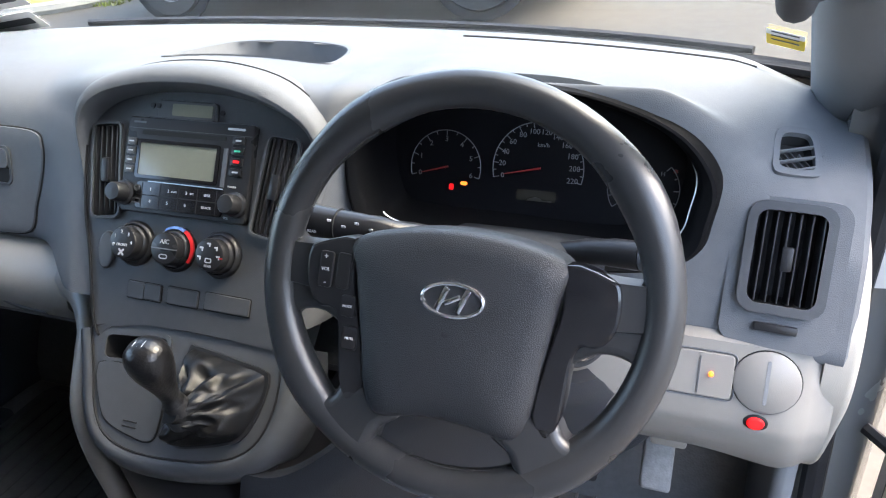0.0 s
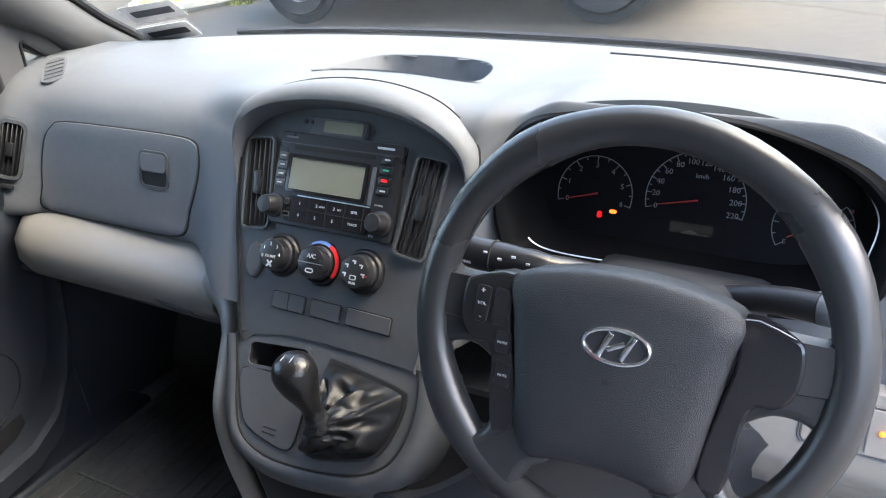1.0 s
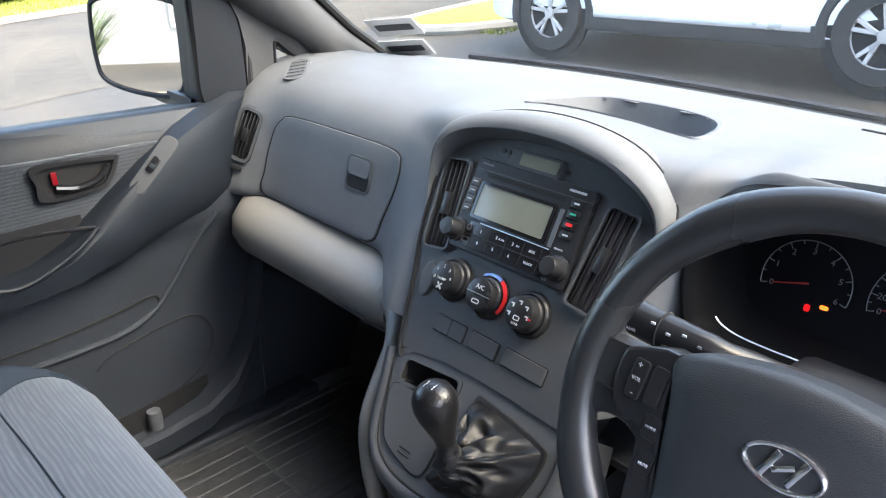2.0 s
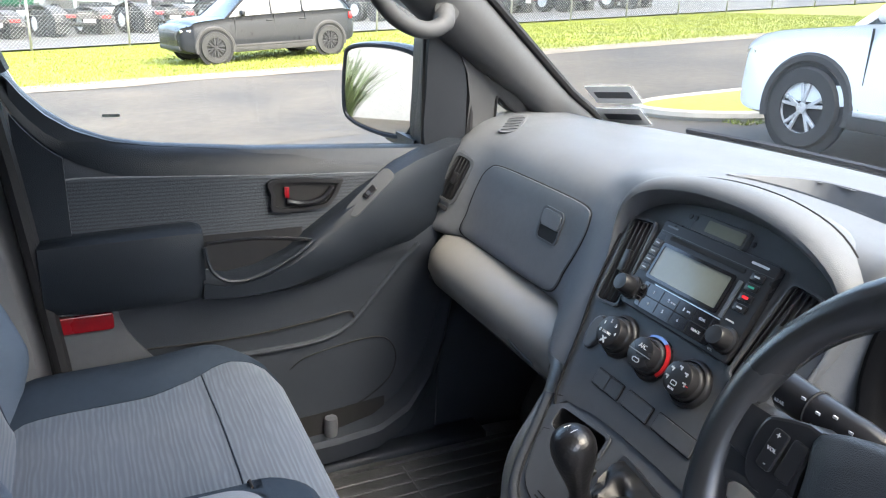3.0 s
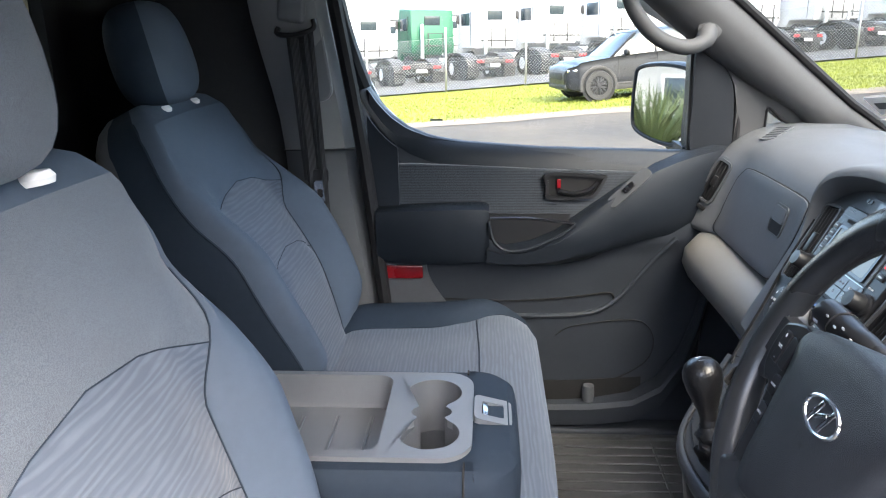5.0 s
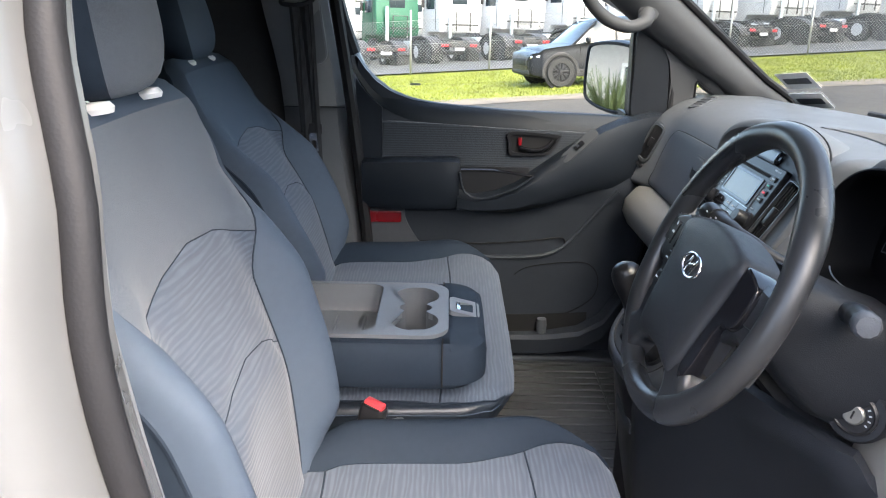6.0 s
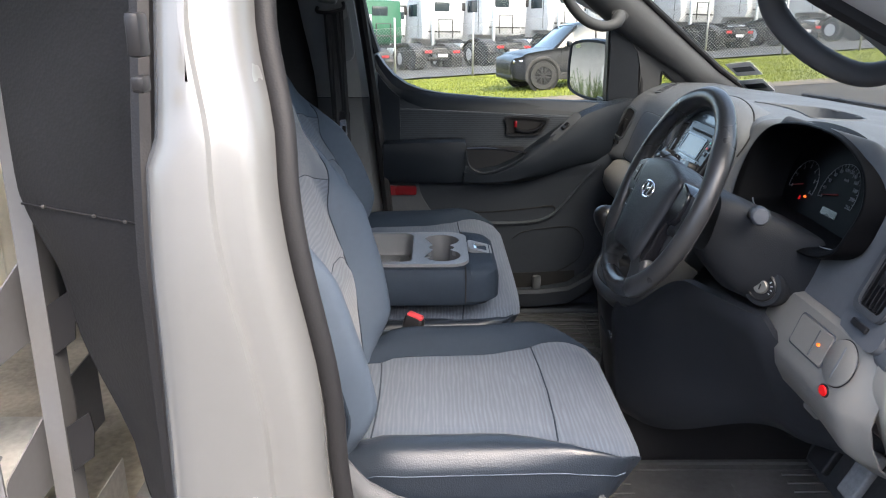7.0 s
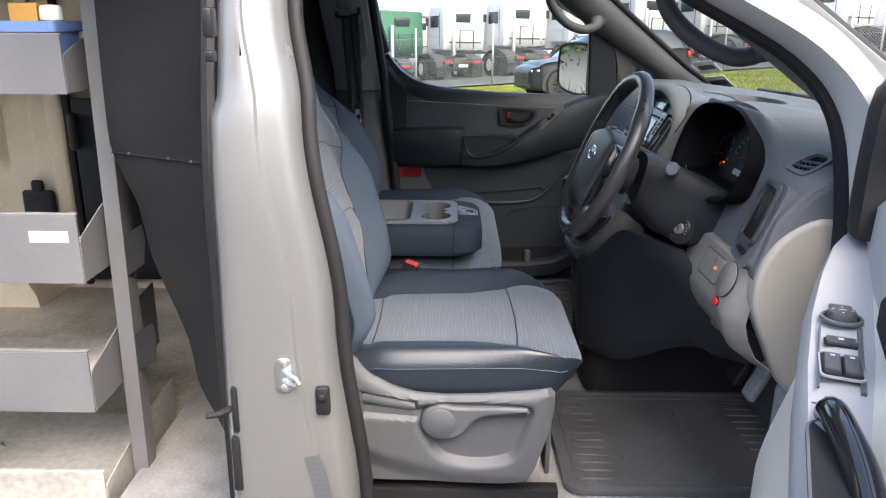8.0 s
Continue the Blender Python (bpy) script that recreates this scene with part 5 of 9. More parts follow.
# heater knobs
for i, ux in enumerate((-0.066, 0.0, 0.068)):
    part("knob_ring", lathe([(0.0305, 0), (0.0305, 0.003), (0.0285, 0.007), (0.0262, 0.0085), (0.0250, 0.004)], ST @ Matrix.Translation((ux, 0.0, 0.0)), 36), M_BLACK, stack)
    kn = part("heater_knob", lathe([(0.0245, 0), (0.0243, 0.011), (0.0236, 0.0125), (0.0216, 0.014), (0.0212, 0.025), (0.0203, 0.0268), (0.0185, 0.0275), (0.0, 0.0265)], ST @ Matrix.Translation((ux, 0.0, 0.0)), 40), M_BLACK, stack, "round black heater knob")
    face = ST @ Matrix.Translation((ux, 0.0, 0.0277))
    if i == 0:
        for k in range(5):
            a = radians(195 - 48 * k)
            part("knob_text", text_mesh(str(k), 0.0068, face @ Matrix.Translation((0.0142 * math.cos(a), 0.0142 * math.sin(a), 0))), M_DIAL, kn)
        part("knob_text", text_mesh("FRONT", 0.0052, face @ Matrix.Translation((0, -0.003, 0))), M_DIAL, kn)
        for k in range(4):
            part("fan_mark", plate(rrect(0.0055, 0.0026, 0.0012, 2, 0.0032, 0), 0.0004, face @ Matrix.Translation((0, -0.0125, 0)) @ Matrix.Rotation(radians(45 + 90 * k), 4, "Z")), M_DIAL, kn)
    elif i == 1:
        part("knob_text", text_mesh("A/C", 0.0085, face @ Matrix.Translation((0, 0.0085, 0))), M_DIAL, kn)
        part("knob_split", plate(rrect(0.040, 0.0014, 0.0004, 2, 0, -0.0005), 0.0005, face), M_DIM, kn)
        part("recirculate_mark", ring(rrect(0.0130, 0.0062, 0.003, 3, 0, -0.0105), rrect(0.0100, 0.0036, 0.0016, 3, 0, -0.0105), 0.0004, face), M_DIAL, kn)
    else:
        for k in range(5):
            a = radians(195 - 50 * k)
            c = (0.0140 * math.cos(a), 0.0140 * math.sin(a))
            part("vent_mark", plate(rrect(0.0058, 0.0022, 0.0009, 2, *c), 0.0004, face), M_DIAL, kn)
            part("vent_mark", plate(rrect(0.0020, 0.0046, 0.0009, 2, c[0] + 0.0014, c[1] - 0.0018), 0.0004, face), M_DIAL, kn)
        part("screen_mark", ring(rrect(0.0095, 0.0062, 0.0016, 3, 0, -0.0075), rrect(0.0070, 0.0038, 0.0008, 3, 0, -0.0075), 0.0004, face), M_DIAL, kn)
        part("knob_text", text_mesh("REAR", 0.0044, face @ Matrix.Translation((0, -0.0148, 0))), M_DIAL, kn)
        part("pointer", plate(rrect(0.0060, 0.0016, 0.0006, 2, 0.0178, -0.003), 0.0004, face), M_RED, kn)
for a0, a1, m in ((60, -35, M_RED), (125, 62, mat("blue_print", (0.08, 0.16, 0.38), 0.5))):
    bm = loft([[(r * math.cos(radians(a)), r * math.sin(radians(a)), z) for r, z in ((0.0262, 0.0090), (0.0298, 0.0070), (0.0298, 0.003), (0.0262, 0.003))] for a in lin(a0, a1, 14)])
    bmesh.ops.transform(bm, matrix=ST, verts=bm.verts)
    part("temperature_arc", bm, m, stack)
# blank side button, rocker row
part("blank_button", plate([(0.014 * math.cos(a), 0.026 * math.sin(a)) for a in lin(0, math.tau, 25)[:-1]], 0.006, ST @ Matrix.Translation((-0.111, -0.014, 0)), 0.003), M_DASH2, stack)
for ux, w in ((-0.0565, 0.026), (-0.0295, 0.026), (0.018, 0.047), (0.086, 0.067)):
    part("switch_gap", plate(rrect(w + 0.003, 0.025, 0.003), 0.0008, ST @ Matrix.Translation((ux, -0.062, 0)) @ Matrix.Rotation(radians(-1), 4, "Z")), M_DEEP, stack)
    part("switch_blank", plate(rrect(w, 0.022, 0.002), 0.003, ST @ Matrix.Translation((ux, -0.062, 0)) @ Matrix.Rotation(radians(-1), 4, "Z"), 0.001), M_DASH2, stack)

# ---- shifter panel and lower console ----
SH = frame_at((0.012, 0.885, 0.931), (0, 0.62, 0.785), (0, -0.785, 0.62))
U = smooth([(-0.133, 0.066, 0), (-0.117, 0.021, 0), (-0.098, -0.037, 0), (-0.072, -0.069, 0), (-0.021, -0.082, 0), (0.056, -0.078, 0), (0.112, -0.065, 0), (0.147, -0.041, 0), (0.163, -0.004, 0), (0.166, 0.039, 0), (0.158, 0.080, 0)], 4)
TOPE = [Vector((x, y, 0)) for x, y in ((0.076, 0.083), (0.011, 0.084), (-0.048, 0.083), (-0.110, 0.075))]
PKT = Matrix.Rotation(radians(5), 4, "Z")
pk_hole = [tuple((PKT @ Vector((*p, 0)))[:2]) for p in rrect(0.100, 0.033, 0.008, 5, -0.049, 0.054)]
part("shifter_panel", holed([(p.x, p.y) for p in U + TOPE], [pk_hole], 0.06, SH), M_DASH2, stack)
part("panel_seam", tube([SH @ (p + Vector((0, 0, 0.0006))) for p in [U[-1]] + TOPE + [U[0]]], 0.0018, 5), M_DEEP, stack)
rows = []
for i, p in enumerate(U):
    t = (U[min(i + 1, len(U) - 1)] - U[max(i - 1, 0)]).normalized()
    n = Vector((t.y, -t.x, 0))
    n = n if n.dot(p - Vector((0, 0.04, 0))) > 0 else -n
    rows.append([SH @ (p + n * d + Vector((0, 0, z))) for d, z in ((0.001, -0.02), (0.002, 0.002), (0.006, 0.004), (0.014, 0.003), (0.022, -0.003), (0.028, -0.014), (0.031, -0.035), (0.028, -0.08))])
part("panel_rim", loft(rows), M_DASH2, stack, "rounded dark rim")
part("rim_gap", tube([SH @ (p + Vector((0, 0, 0.001))) for p in U], 0.0016, 5), M_DEEP, stack)
pk = part("pocket", ring(rrect(0.108, 0.040, 0.010, 5, -0.049, 0.054), rrect(0.098, 0.031, 0.008, 5, -0.049, 0.054), 0.003, SH @ Matrix.Rotation(radians(5), 4, "Z"), 0.001), M_DASH2, stack, "open pocket")
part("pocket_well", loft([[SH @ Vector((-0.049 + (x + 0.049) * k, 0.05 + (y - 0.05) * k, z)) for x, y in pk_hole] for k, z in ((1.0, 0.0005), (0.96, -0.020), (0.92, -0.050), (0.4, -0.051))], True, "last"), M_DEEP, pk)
flap = [(-0.107, 0.021), (-0.05, 0.026), (0.004, 0.029), (0.007, 0.012), (0.006, -0.050), (-0.005, -0.065), (-0.031, -0.063), (-0.069, -0.053), (-0.089, -0.034)]
part("flap_gap", tube([SH @ Vector((p.x, p.y, 0.001)) for p in smooth([(x, y, 0) for x, y in flap], 3, True)], 0.0018, 5, True), M_DEEP, stack)
part("ashtray_flap", plate([(p.x, p.y) for p in smooth([(x, y, 0) for x, y in flap], 3, True)], 0.003, SH, 0.0012), M_DASH2, stack, "closed flap")
for k in range(2):
    part("flap_mark", box((0, 0, 0), (0.022, 0.002, 0.001), 0), M_DEEP, stack)
    bm_fix(stack, "flap_mark", SH @ Matrix.Translation((-0.036, -0.045 - 0.007 * k, 0.0035)))
# lower console box
part("console_body", loft([[(-0.125, 0.95, z), (-0.105, 0.885 - 0.02 * k, z), (-0.05, 0.850 - 0.02 * k, z), (0.06, 0.845 - 0.02 * k, z), (0.12, 0.862 - 0.02 * k, z), (0.165, 0.95, z), (0.17, 1.30, z), (-0.13, 1.30, z)] for z, k in ((0.44, -1.6), (0.62, -1.0), (0.74, -0.2), (0.80, 0.3), (0.835, -0.5))]), M_BLACK, stack, "black lower console")
part("console_slot", box((0.035, 0.850, 0.745), (0.12, 0.006, 0.022), 0.003), M_SEATBASE, stack)
part("grey_edge", tube(smooth([(-0.262, 1.045, 0.975), (-0.215, 1.015, 0.975), (-0.178, 0.975, 0.955), (-0.163, 0.935, 0.915), (-0.145, 0.890, 0.865), (-0.128, 0.875, 0.80), (-0.122, 0.885, 0.70), (-0.12, 0.90, 0.58), (-0.12, 0.92, 0.46)], 5), [0.034, 0.034, 0.034, 0.034, 0.033, 0.031, 0.028, 0.026, 0.024, 0.022, 0.020, 0.018] + [0.016] * 29, 10), M_GREY, stack, "light grey edge trim")

# gear lever
gear = thing("gear_lever", "glossy black gear knob on a leather boot", "gear lever", (0.065, 0.90, 0.90))
bo = [(0.030, 0.060), (0.043, 0.066), (0.095, 0.060), (0.141, 0.053), (0.152, 0.045), (0.152, 0.020), (0.141, -0.019), (0.121, -0.043), (0.061, -0.061), (0.036, -0.062), (0.026, -0.048), (0.029, 0.0)]
bs = smooth([(x, y, 0) for x, y in bo], 9, True)
part("boot_frame", ring([(p.x, p.y) for p in bs], [(0.092 + (p.x - 0.092) * 0.93, (p.y) * 0.92) for p in bs], 0.006, SH, 0.002), M_BLACK, gear)
random.seed(4)
tipb = Vector((0.068, -0.018, 0.065))
loops = []
for hgt in lin(0, 1, 22):
    lp = []
    for p in bs:
        c = Vector((0.092, 0.0, 0)).lerp(tipb, hgt ** 0.8)
        rad = (1 - hgt) ** 1.35 * 0.80 + 0.14
        a = math.atan2(p.y, p.x - 0.092)
        swell = math.sin(min(1.0, hgt * 1.15) * math.pi)
        crease = 0.30 * math.sin(3 * a + 2.2 + 2.6 * hgt) + 0.16 * math.sin(7 * a - 5 * hgt) + 0.45 * noise.noise((p.x * 30 + 3, p.y * 30, hgt * 3.0)) + 0.22 * noise.noise((p.x * 75, p.y * 75 + 7, hgt * 7))
        q = c + (p - Vector((0.092, 0.0, 0))) * rad * (1 + 0.55 * swell * crease)
        q.z = 0.004 + 0.064 * hgt ** 0.75 + 0.014 * swell * noise.noise((p.x * 42, p.y * 42, hgt * 5 + 3))
        lp.append(SH @ q)
    loops.append(lp)
part("boot", loft(loops), M_LEATHER, gear, "creased black leather boot")
k0, k1 = SH @ Vector((0.070, -0.018, 0.045)), Vector((0.073, 0.820, 1.040))
ax = (k1 - k0).normalized()
KM = frame_at(k0, (0, 1, 0), ax)
L = (k1 - k0).length
part("stick", lathe([(0.0190, -0.006), (0.0185, 0.004), (0.0150, 0.008), (0.0160, 0.014), (0.0145, 0.018), (0.0155, 0.024), (0.0135, 0.028), (0.0098, 0.034), (0.0095, L - 0.06)], KM, 18), M_BLACK, gear, "ribbed rubber collar")
part("knob", lathe([(0.0115, L - 0.074), (0.0135, L - 0.072), (0.0138, L - 0.066), (0.0120, L - 0.063), (0.0122, L - 0.056), (0.0142, L - 0.045), (0.0190, L - 0.030), (0.0242, L - 0.014), (0.0268, L), (0.0262, L + 0.010), (0.0228, L + 0.019), (0.0165, L + 0.0250), (0.009, L + 0.0280), (0.0, L + 0.0290)], KM, 32), M_KNOB, gear, "glossy black knob")
top = KM @ Matrix.Translation((0, 0, L + 0.0283))
bm = bmesh.new()
for x in (-0.008, 0, 0.008):
    rbox(bm, (x * 0.8, 0, 0), (0.0007, 0.010, 0.0004), 0)
rbox(bm, (0, 0, 0), (0.013, 0.0007, 0.0004), 0)
bmesh.ops.transform(bm, matrix=top, verts=bm.verts)
part("shift_pattern", bm, M_DIAL, gear)

# ---- driver knee panels ----
knee = thing("knee_panel", "dark and light grey lower dash panels below the steering column", "dash panel", (0.5, 1.0, 0.8))
def knee_pt(u, v):
    """The dark lower cover: from beside the gear stack round under the column, tucked behind the grey switch panel."""
    x = 0.145 + (0.40 + 0.115 * v) * u
    k = min(max((x - 0.17) / 0.40, 0.0), 1.0)
    y = 0.850 + 0.14 * k ** 1.2 + (0.10 * k + 0.02) * v + 0.02 * math.sin(k * math.pi) * v + 0.75 * max(x - 0.54, 0.0)
    top = 0.86 + 0.14 * sstep(0.0, 0.55, k)
    low = 0.605 + 0.155 * sstep(0.1, 0.85, k) + 0.05 * sstep(0.57, 0.66, x)
    roll = 0.012 * sstep(0.12, 0.0, v) + 0.016 * sstep(0.90, 1.0, v)
    return (x, y + roll, top + (low - top) * v)
part("dark_cover", grid(knee_pt, lin(0, 1, 40), lin(0, 1, 20), 0.02), M_SAIL, knee, "smooth dark knee panel")
part("side_cover", grid(lambda u, v: (0.172 + 0.006 * u, 0.85 + 0.42 * u, 0.86 - 0.25 * v + 0.06 * u), lin(0, 1, 6), lin(0, 1, 6), 0.01), M_BLACK, knee)
def low_pt(u, v):
    x = 0.50 + 0.315 * u
    p = [(1.075, 1.045), (1.0386, 1.036), (1.0138, 0.965), (1.010, 0.945), (1.018, 0.915), (1.035, 0.885), (1.07, 0.862)]
    i = min(int(v * 6), 5)
    t = v * 6 - i
    y, z = (p[i][k] + (p[i + 1][k] - p[i][k]) * t for k in (0, 1))
    return (x, y + 0.03 * sstep(0.8, 1.0, u) ** 2, z - 0.02 * sstep(0.5, 1.0, u) * v)
part("grey_cover", grid(low_pt, lin(0, 1, 24), lin(0, 1, 19), 0.003), M_GREY, knee, "light grey switch panel")
part("switch_plate", plate(rrect(0.10, 0.052, 0.006), 0.004, frame_at((0.655, 1.0240, 0.999), (0, 0.33, 0.944), (0, -0.944, 0.33)), 0.001), M_GREY, knee)
part("plate_gap", tube([frame_at((0.655, 1.0240, 0.999), (0, 0.33, 0.944), (0, -0.944, 0.33)) @ Vector((p[0], p[1], 0.002)) for p in rrect(0.104, 0.056, 0.007)], 0.0012, 5, True), M_SEATBASE, knee)
part("switch_line", box((0.668, 1.0195, 1.0), (0.0012, 0.002, 0.044), 0, Matrix.Rotation(radians(-19), 3, "X")), M_SEATBASE, knee)
part("indicator_lamp", lathe([(0.003, 0), (0.003, 0.003), (0.0, 0.004)], frame_at((0.681, 1.0205, 1.002), (0, 0.3, 0.95), (0, -0.95, 0.3)), 12), M_ORANGE, knee, "glowing amber lamp")
CC = frame_at((0.7405, 1.0240, 1.000), (0, 0.33, 0.944), (0, -0.944, 0.33))
part("round_cover", lathe([(0.036, 0), (0.036, 0.003), (0.034, 0.0045), (0.0, 0.0045)], CC, 36), M_GREY, knee)
part("cover_ring", tube([CC @ Vector((0.0362 * math.cos(a), 0.0362 * math.sin(a), 0.001)) for a in lin(0, math.tau, 37)[:-1]], 0.0012, 5, True), M_BLACK, knee)
part("cover_slot", plate(rrect(0.004, 0.052, 0.002), 0.0006, CC @ Matrix.Translation((0, 0, 0.0046))), M_PILLAR, knee)
RB = frame_at((0.735, 1.013, 0.952), (0, 0.1, 1), (0, -1, 0.1))
part("rocker_rim", plate([(0.0140 * math.cos(a), 0.0105 * math.sin(a)) for a in lin(0, math.tau, 25)[:-1]], 0.005, RB, 0.002), M_BLACK, knee)
part("rocker", plate([(0.0098 * math.cos(a), 0.0080 * math.sin(a)) for a in lin(0, math.tau, 25)[:-1]], 0.008, RB, 0.002), M_REDLED, knee, "lit red rocker switch")
part("lid_seam", tube([(0.58 + 0.165 * u, 1.0125, 0.930 - 0.006 * u) for u in lin(0, 1, 8)], 0.001, 4), M_PILLAR, knee)
part("lid_seam", tube([(0.745, 1.022 + 0.013 * u, 0.903 - 0.018 * u) for u in lin(0, 1, 6)], 0.001, 4), M_PILLAR, knee)
part("bonnet_release", box((0.645, 1.048, 0.868), (0.045, 0.010, 0.014), 0.004), M_GREY, knee, "pale bonnet release handle")
CH = smooth([(y, z, 0) for y, z in ((1.16, 1.143), (1.10, 1.124), (1.062, 1.085), (1.043, 1.03), (1.043, 0.97), (1.070, 0.905), (1.125, 0.805), (1.20, 0.80), (1.27, 0.95), (1.25, 1.10))], 4, True)
part("side_cheek", plate([(p.x, p.y) for p in CH], 0.036, frame_at((0.797, 0, 0), (0, 0, 1), (1, 0, 0)), 0.010, 4), M_CREAMP, knee, "light grey dash end panel")
part("kick_panel", box((0.80, 1.25, 0.63), (0.03, 0.26, 0.36), 0.02, seg=3), M_PILLAR, knee, "light grey kick panel")
for x, z, w in ((0.635, 0.735, 0.045), (0.52, 0.70, 0.06), (0.39, 0.70, 0.06)):
    pd = thing("pedal", "worn black rubber foot pedal on its arm", "pedal", (x, 1.16, z), "foot pedals")
    part("pad", box((x, 1.16, z), (w, 0.018, 0.10 if w < 0.05 else 0.06), 0.006, Matrix.Rotation(radians(-25), 3, "X"), 3), M_CARPET if w < 0.05 else M_RUBBER, pd)
    part("arm", tube([(x, 1.175, z), (x, 1.25, z + 0.1), (x, 1.30, z + 0.26)], 0.009, 6), M_BLACK, pd)


# ---- steering wheel and column ----
SWC = Vector((0.446, 0.8275, 1.189))
SW = frame_at(SWC, (0, 0.394, 0.919), (0, -0.919, 0.394))
wheel = thing("steering_wheel", "black vinyl four-spoke steering wheel with a padded hub", "steering wheel", tuple(SWC))
RR = 0.181
rim = [(RR * math.cos(a), RR * math.sin(a), 0) for a in lin(0, math.tau, 73)[:-1]]
rr_list = [0.0155 + 0.0025 * max(0, math.cos(4 * (math.atan2(p[1], p[0]) - 0.6))) ** 2 for p in rim]


part("rim", put(tube(rim, rr_list, 14, True, 1.12), SW), M_RIM, wheel, "worn black vinyl rim")
pad = smooth([(-0.100, 0.036, 0), (-0.06, 0.051, 0), (0.0, 0.057, 0), (0.06, 0.051, 0), (0.100, 0.036, 0), (0.095, 0.0, 0), (0.086, -0.060, 0), (0.080, -0.100, 0), (0.066, -0.124, 0), (0.03, -0.120, 0), (0.0, -0.118, 0), (-0.03, -0.120, 0), (-0.066, -0.124, 0), (-0.080, -0.100, 0), (-0.086, -0.060, 0), (-0.095, 0.0, 0)], 4, True)
pl = []
for k, z in ((1.0, -0.03), (1.0, 0.004), (0.985, 0.014), (0.93, 0.020), (0.75, 0.024), (0.4, 0.0265), (0.12, 0.0275)):
    pl.append([(p.x * k, -0.028 + (p.y + 0.028) * k, z) for p in pad])
part("hub_pad", put(loft(pl), SW), M_WHEEL, wheel, "padded airbag hub")
for sx in (-1, 1):
    arm = smooth([(sx * x, y, 0) for x, y in ((0.085, 0.032), (0.13, 0.027), (0.160, 0.031), (0.178, 0.052), (0.188, 0.005), (0.180, -0.066), (0.160, -0.042), (0.13, -0.038), (0.085, -0.058))][::sx], 5, True)
    part("spoke_arm", plate([(p.x, p.y) for p in arm], 0.020, SW @ Matrix.Translation((0, 0, -0.015)), 0.009, 4), M_RIM, wheel, "worn vinyl spoke")
# spokes
def spoke(a, b, w0, w1, z0, z1, th=0.016):
    a, b = Vector((*a, z0)), Vector((*b, z1))
    d = (b - a).normalized()
    s = Vector((-d.y, d.x, 0))
    rows = []
    for t in lin(0, 1, 7):
        c = a.lerp(b, t)
        w = w0 + (w1 - w0) * sstep(0.2, 1, t)
        rows.append([c + s * w, c + s * w * 0.8 + Vector((0, 0, th * 0.6)), c - s * w * 0.8 + Vector((0, 0, th * 0.6)), c - s * w, c - s * w * 0.8 - Vector((0, 0, th)), c + s * w * 0.8 - Vector((0, 0, th))])
    return put(loft(rows), SW)
part("spoke", spoke((-0.085, 0.004), (-0.174, 0.008), 0.028, 0.024, -0.002, -0.002), M_RIM, wheel)
part("spoke", spoke((0.085, 0.004), (0.174, 0.008), 0.028, 0.024, -0.002, -0.002), M_RIM, wheel)
for sx in (-1, 1):
    low = [(sx * x, y, 0) for x, y in ((0.050, -0.104), (0.098, -0.098), (0.114, -0.116), (0.140, -0.118), (0.122, -0.146), (0.082, -0.172), (0.070, -0.156), (0.062, -0.138), (0.044, -0.124))]
    part("spoke", plate([(p.x, p.y) for p in smooth(low[::sx], 4, True)], 0.030, SW @ Matrix.Translation((0, 0, -0.016)), 0.010, 5), M_RIM, wheel)
for sx in (-1, 1):
    sp = [(sx * x, y, 0) for x, y in ((0.098, 0.038), (0.136, 0.030), (0.145, 0.020), (0.146, -0.004), (0.141, -0.020), (0.130, -0.030), (0.117, -0.031), (0.110, -0.048), (0.106, -0.094), (0.096, -0.118), (0.080, -0.098), (0.088, -0.045), (0.097, 0.0))]
    bz = part("spoke_bezel", plate([(p.x, p.y) for p in smooth(sp[::sx], 3, True)], 0.030, SW @ Matrix.Translation((0, 0, -0.016)), 0.003), M_GLOSS if sx > 0 else M_BLACK, wheel, "satin black spoke cover")
bt = [((-0.125, 0.006), 0.014, 0.034, "+", 0), ((-0.107, 0.006), 0.014, 0.034, "", 0), ((-0.100, -0.026), 0.015, 0.020, "MODE", 0), ((-0.096, -0.056), 0.015, 0.022, "MUTE", 0)]
for (bx, by), w, h, word, _ in bt:
    b = part("wheel_button", plate(rrect(w, h, 0.003), 0.003, SW @ Matrix.Translation((bx, by, 0.0135)) @ Matrix.Rotation(radians(-4), 4, "Z"), 0.001), M_BLACK, wheel, "black thumb button")
    if len(word) > 1:
        part("button_text", text_mesh(word, 0.0034, SW @ Matrix.Translation((bx, by, 0.0168))), M_DIAL, b)
part("button_text", text_mesh("VOL", 0.0045, SW @ Matrix.Translation((-0.125, 0.006, 0.0168))), M_DIAL, wheel)
part("button_text", text_mesh("+", 0.008, SW @ Matrix.Translation((-0.125, 0.018, 0.0168))), M_DIAL, wheel)
part("button_text", text_mesh("-", 0.008, SW @ Matrix.Translation((-0.125, -0.006, 0.0168))), M_DIAL, wheel)
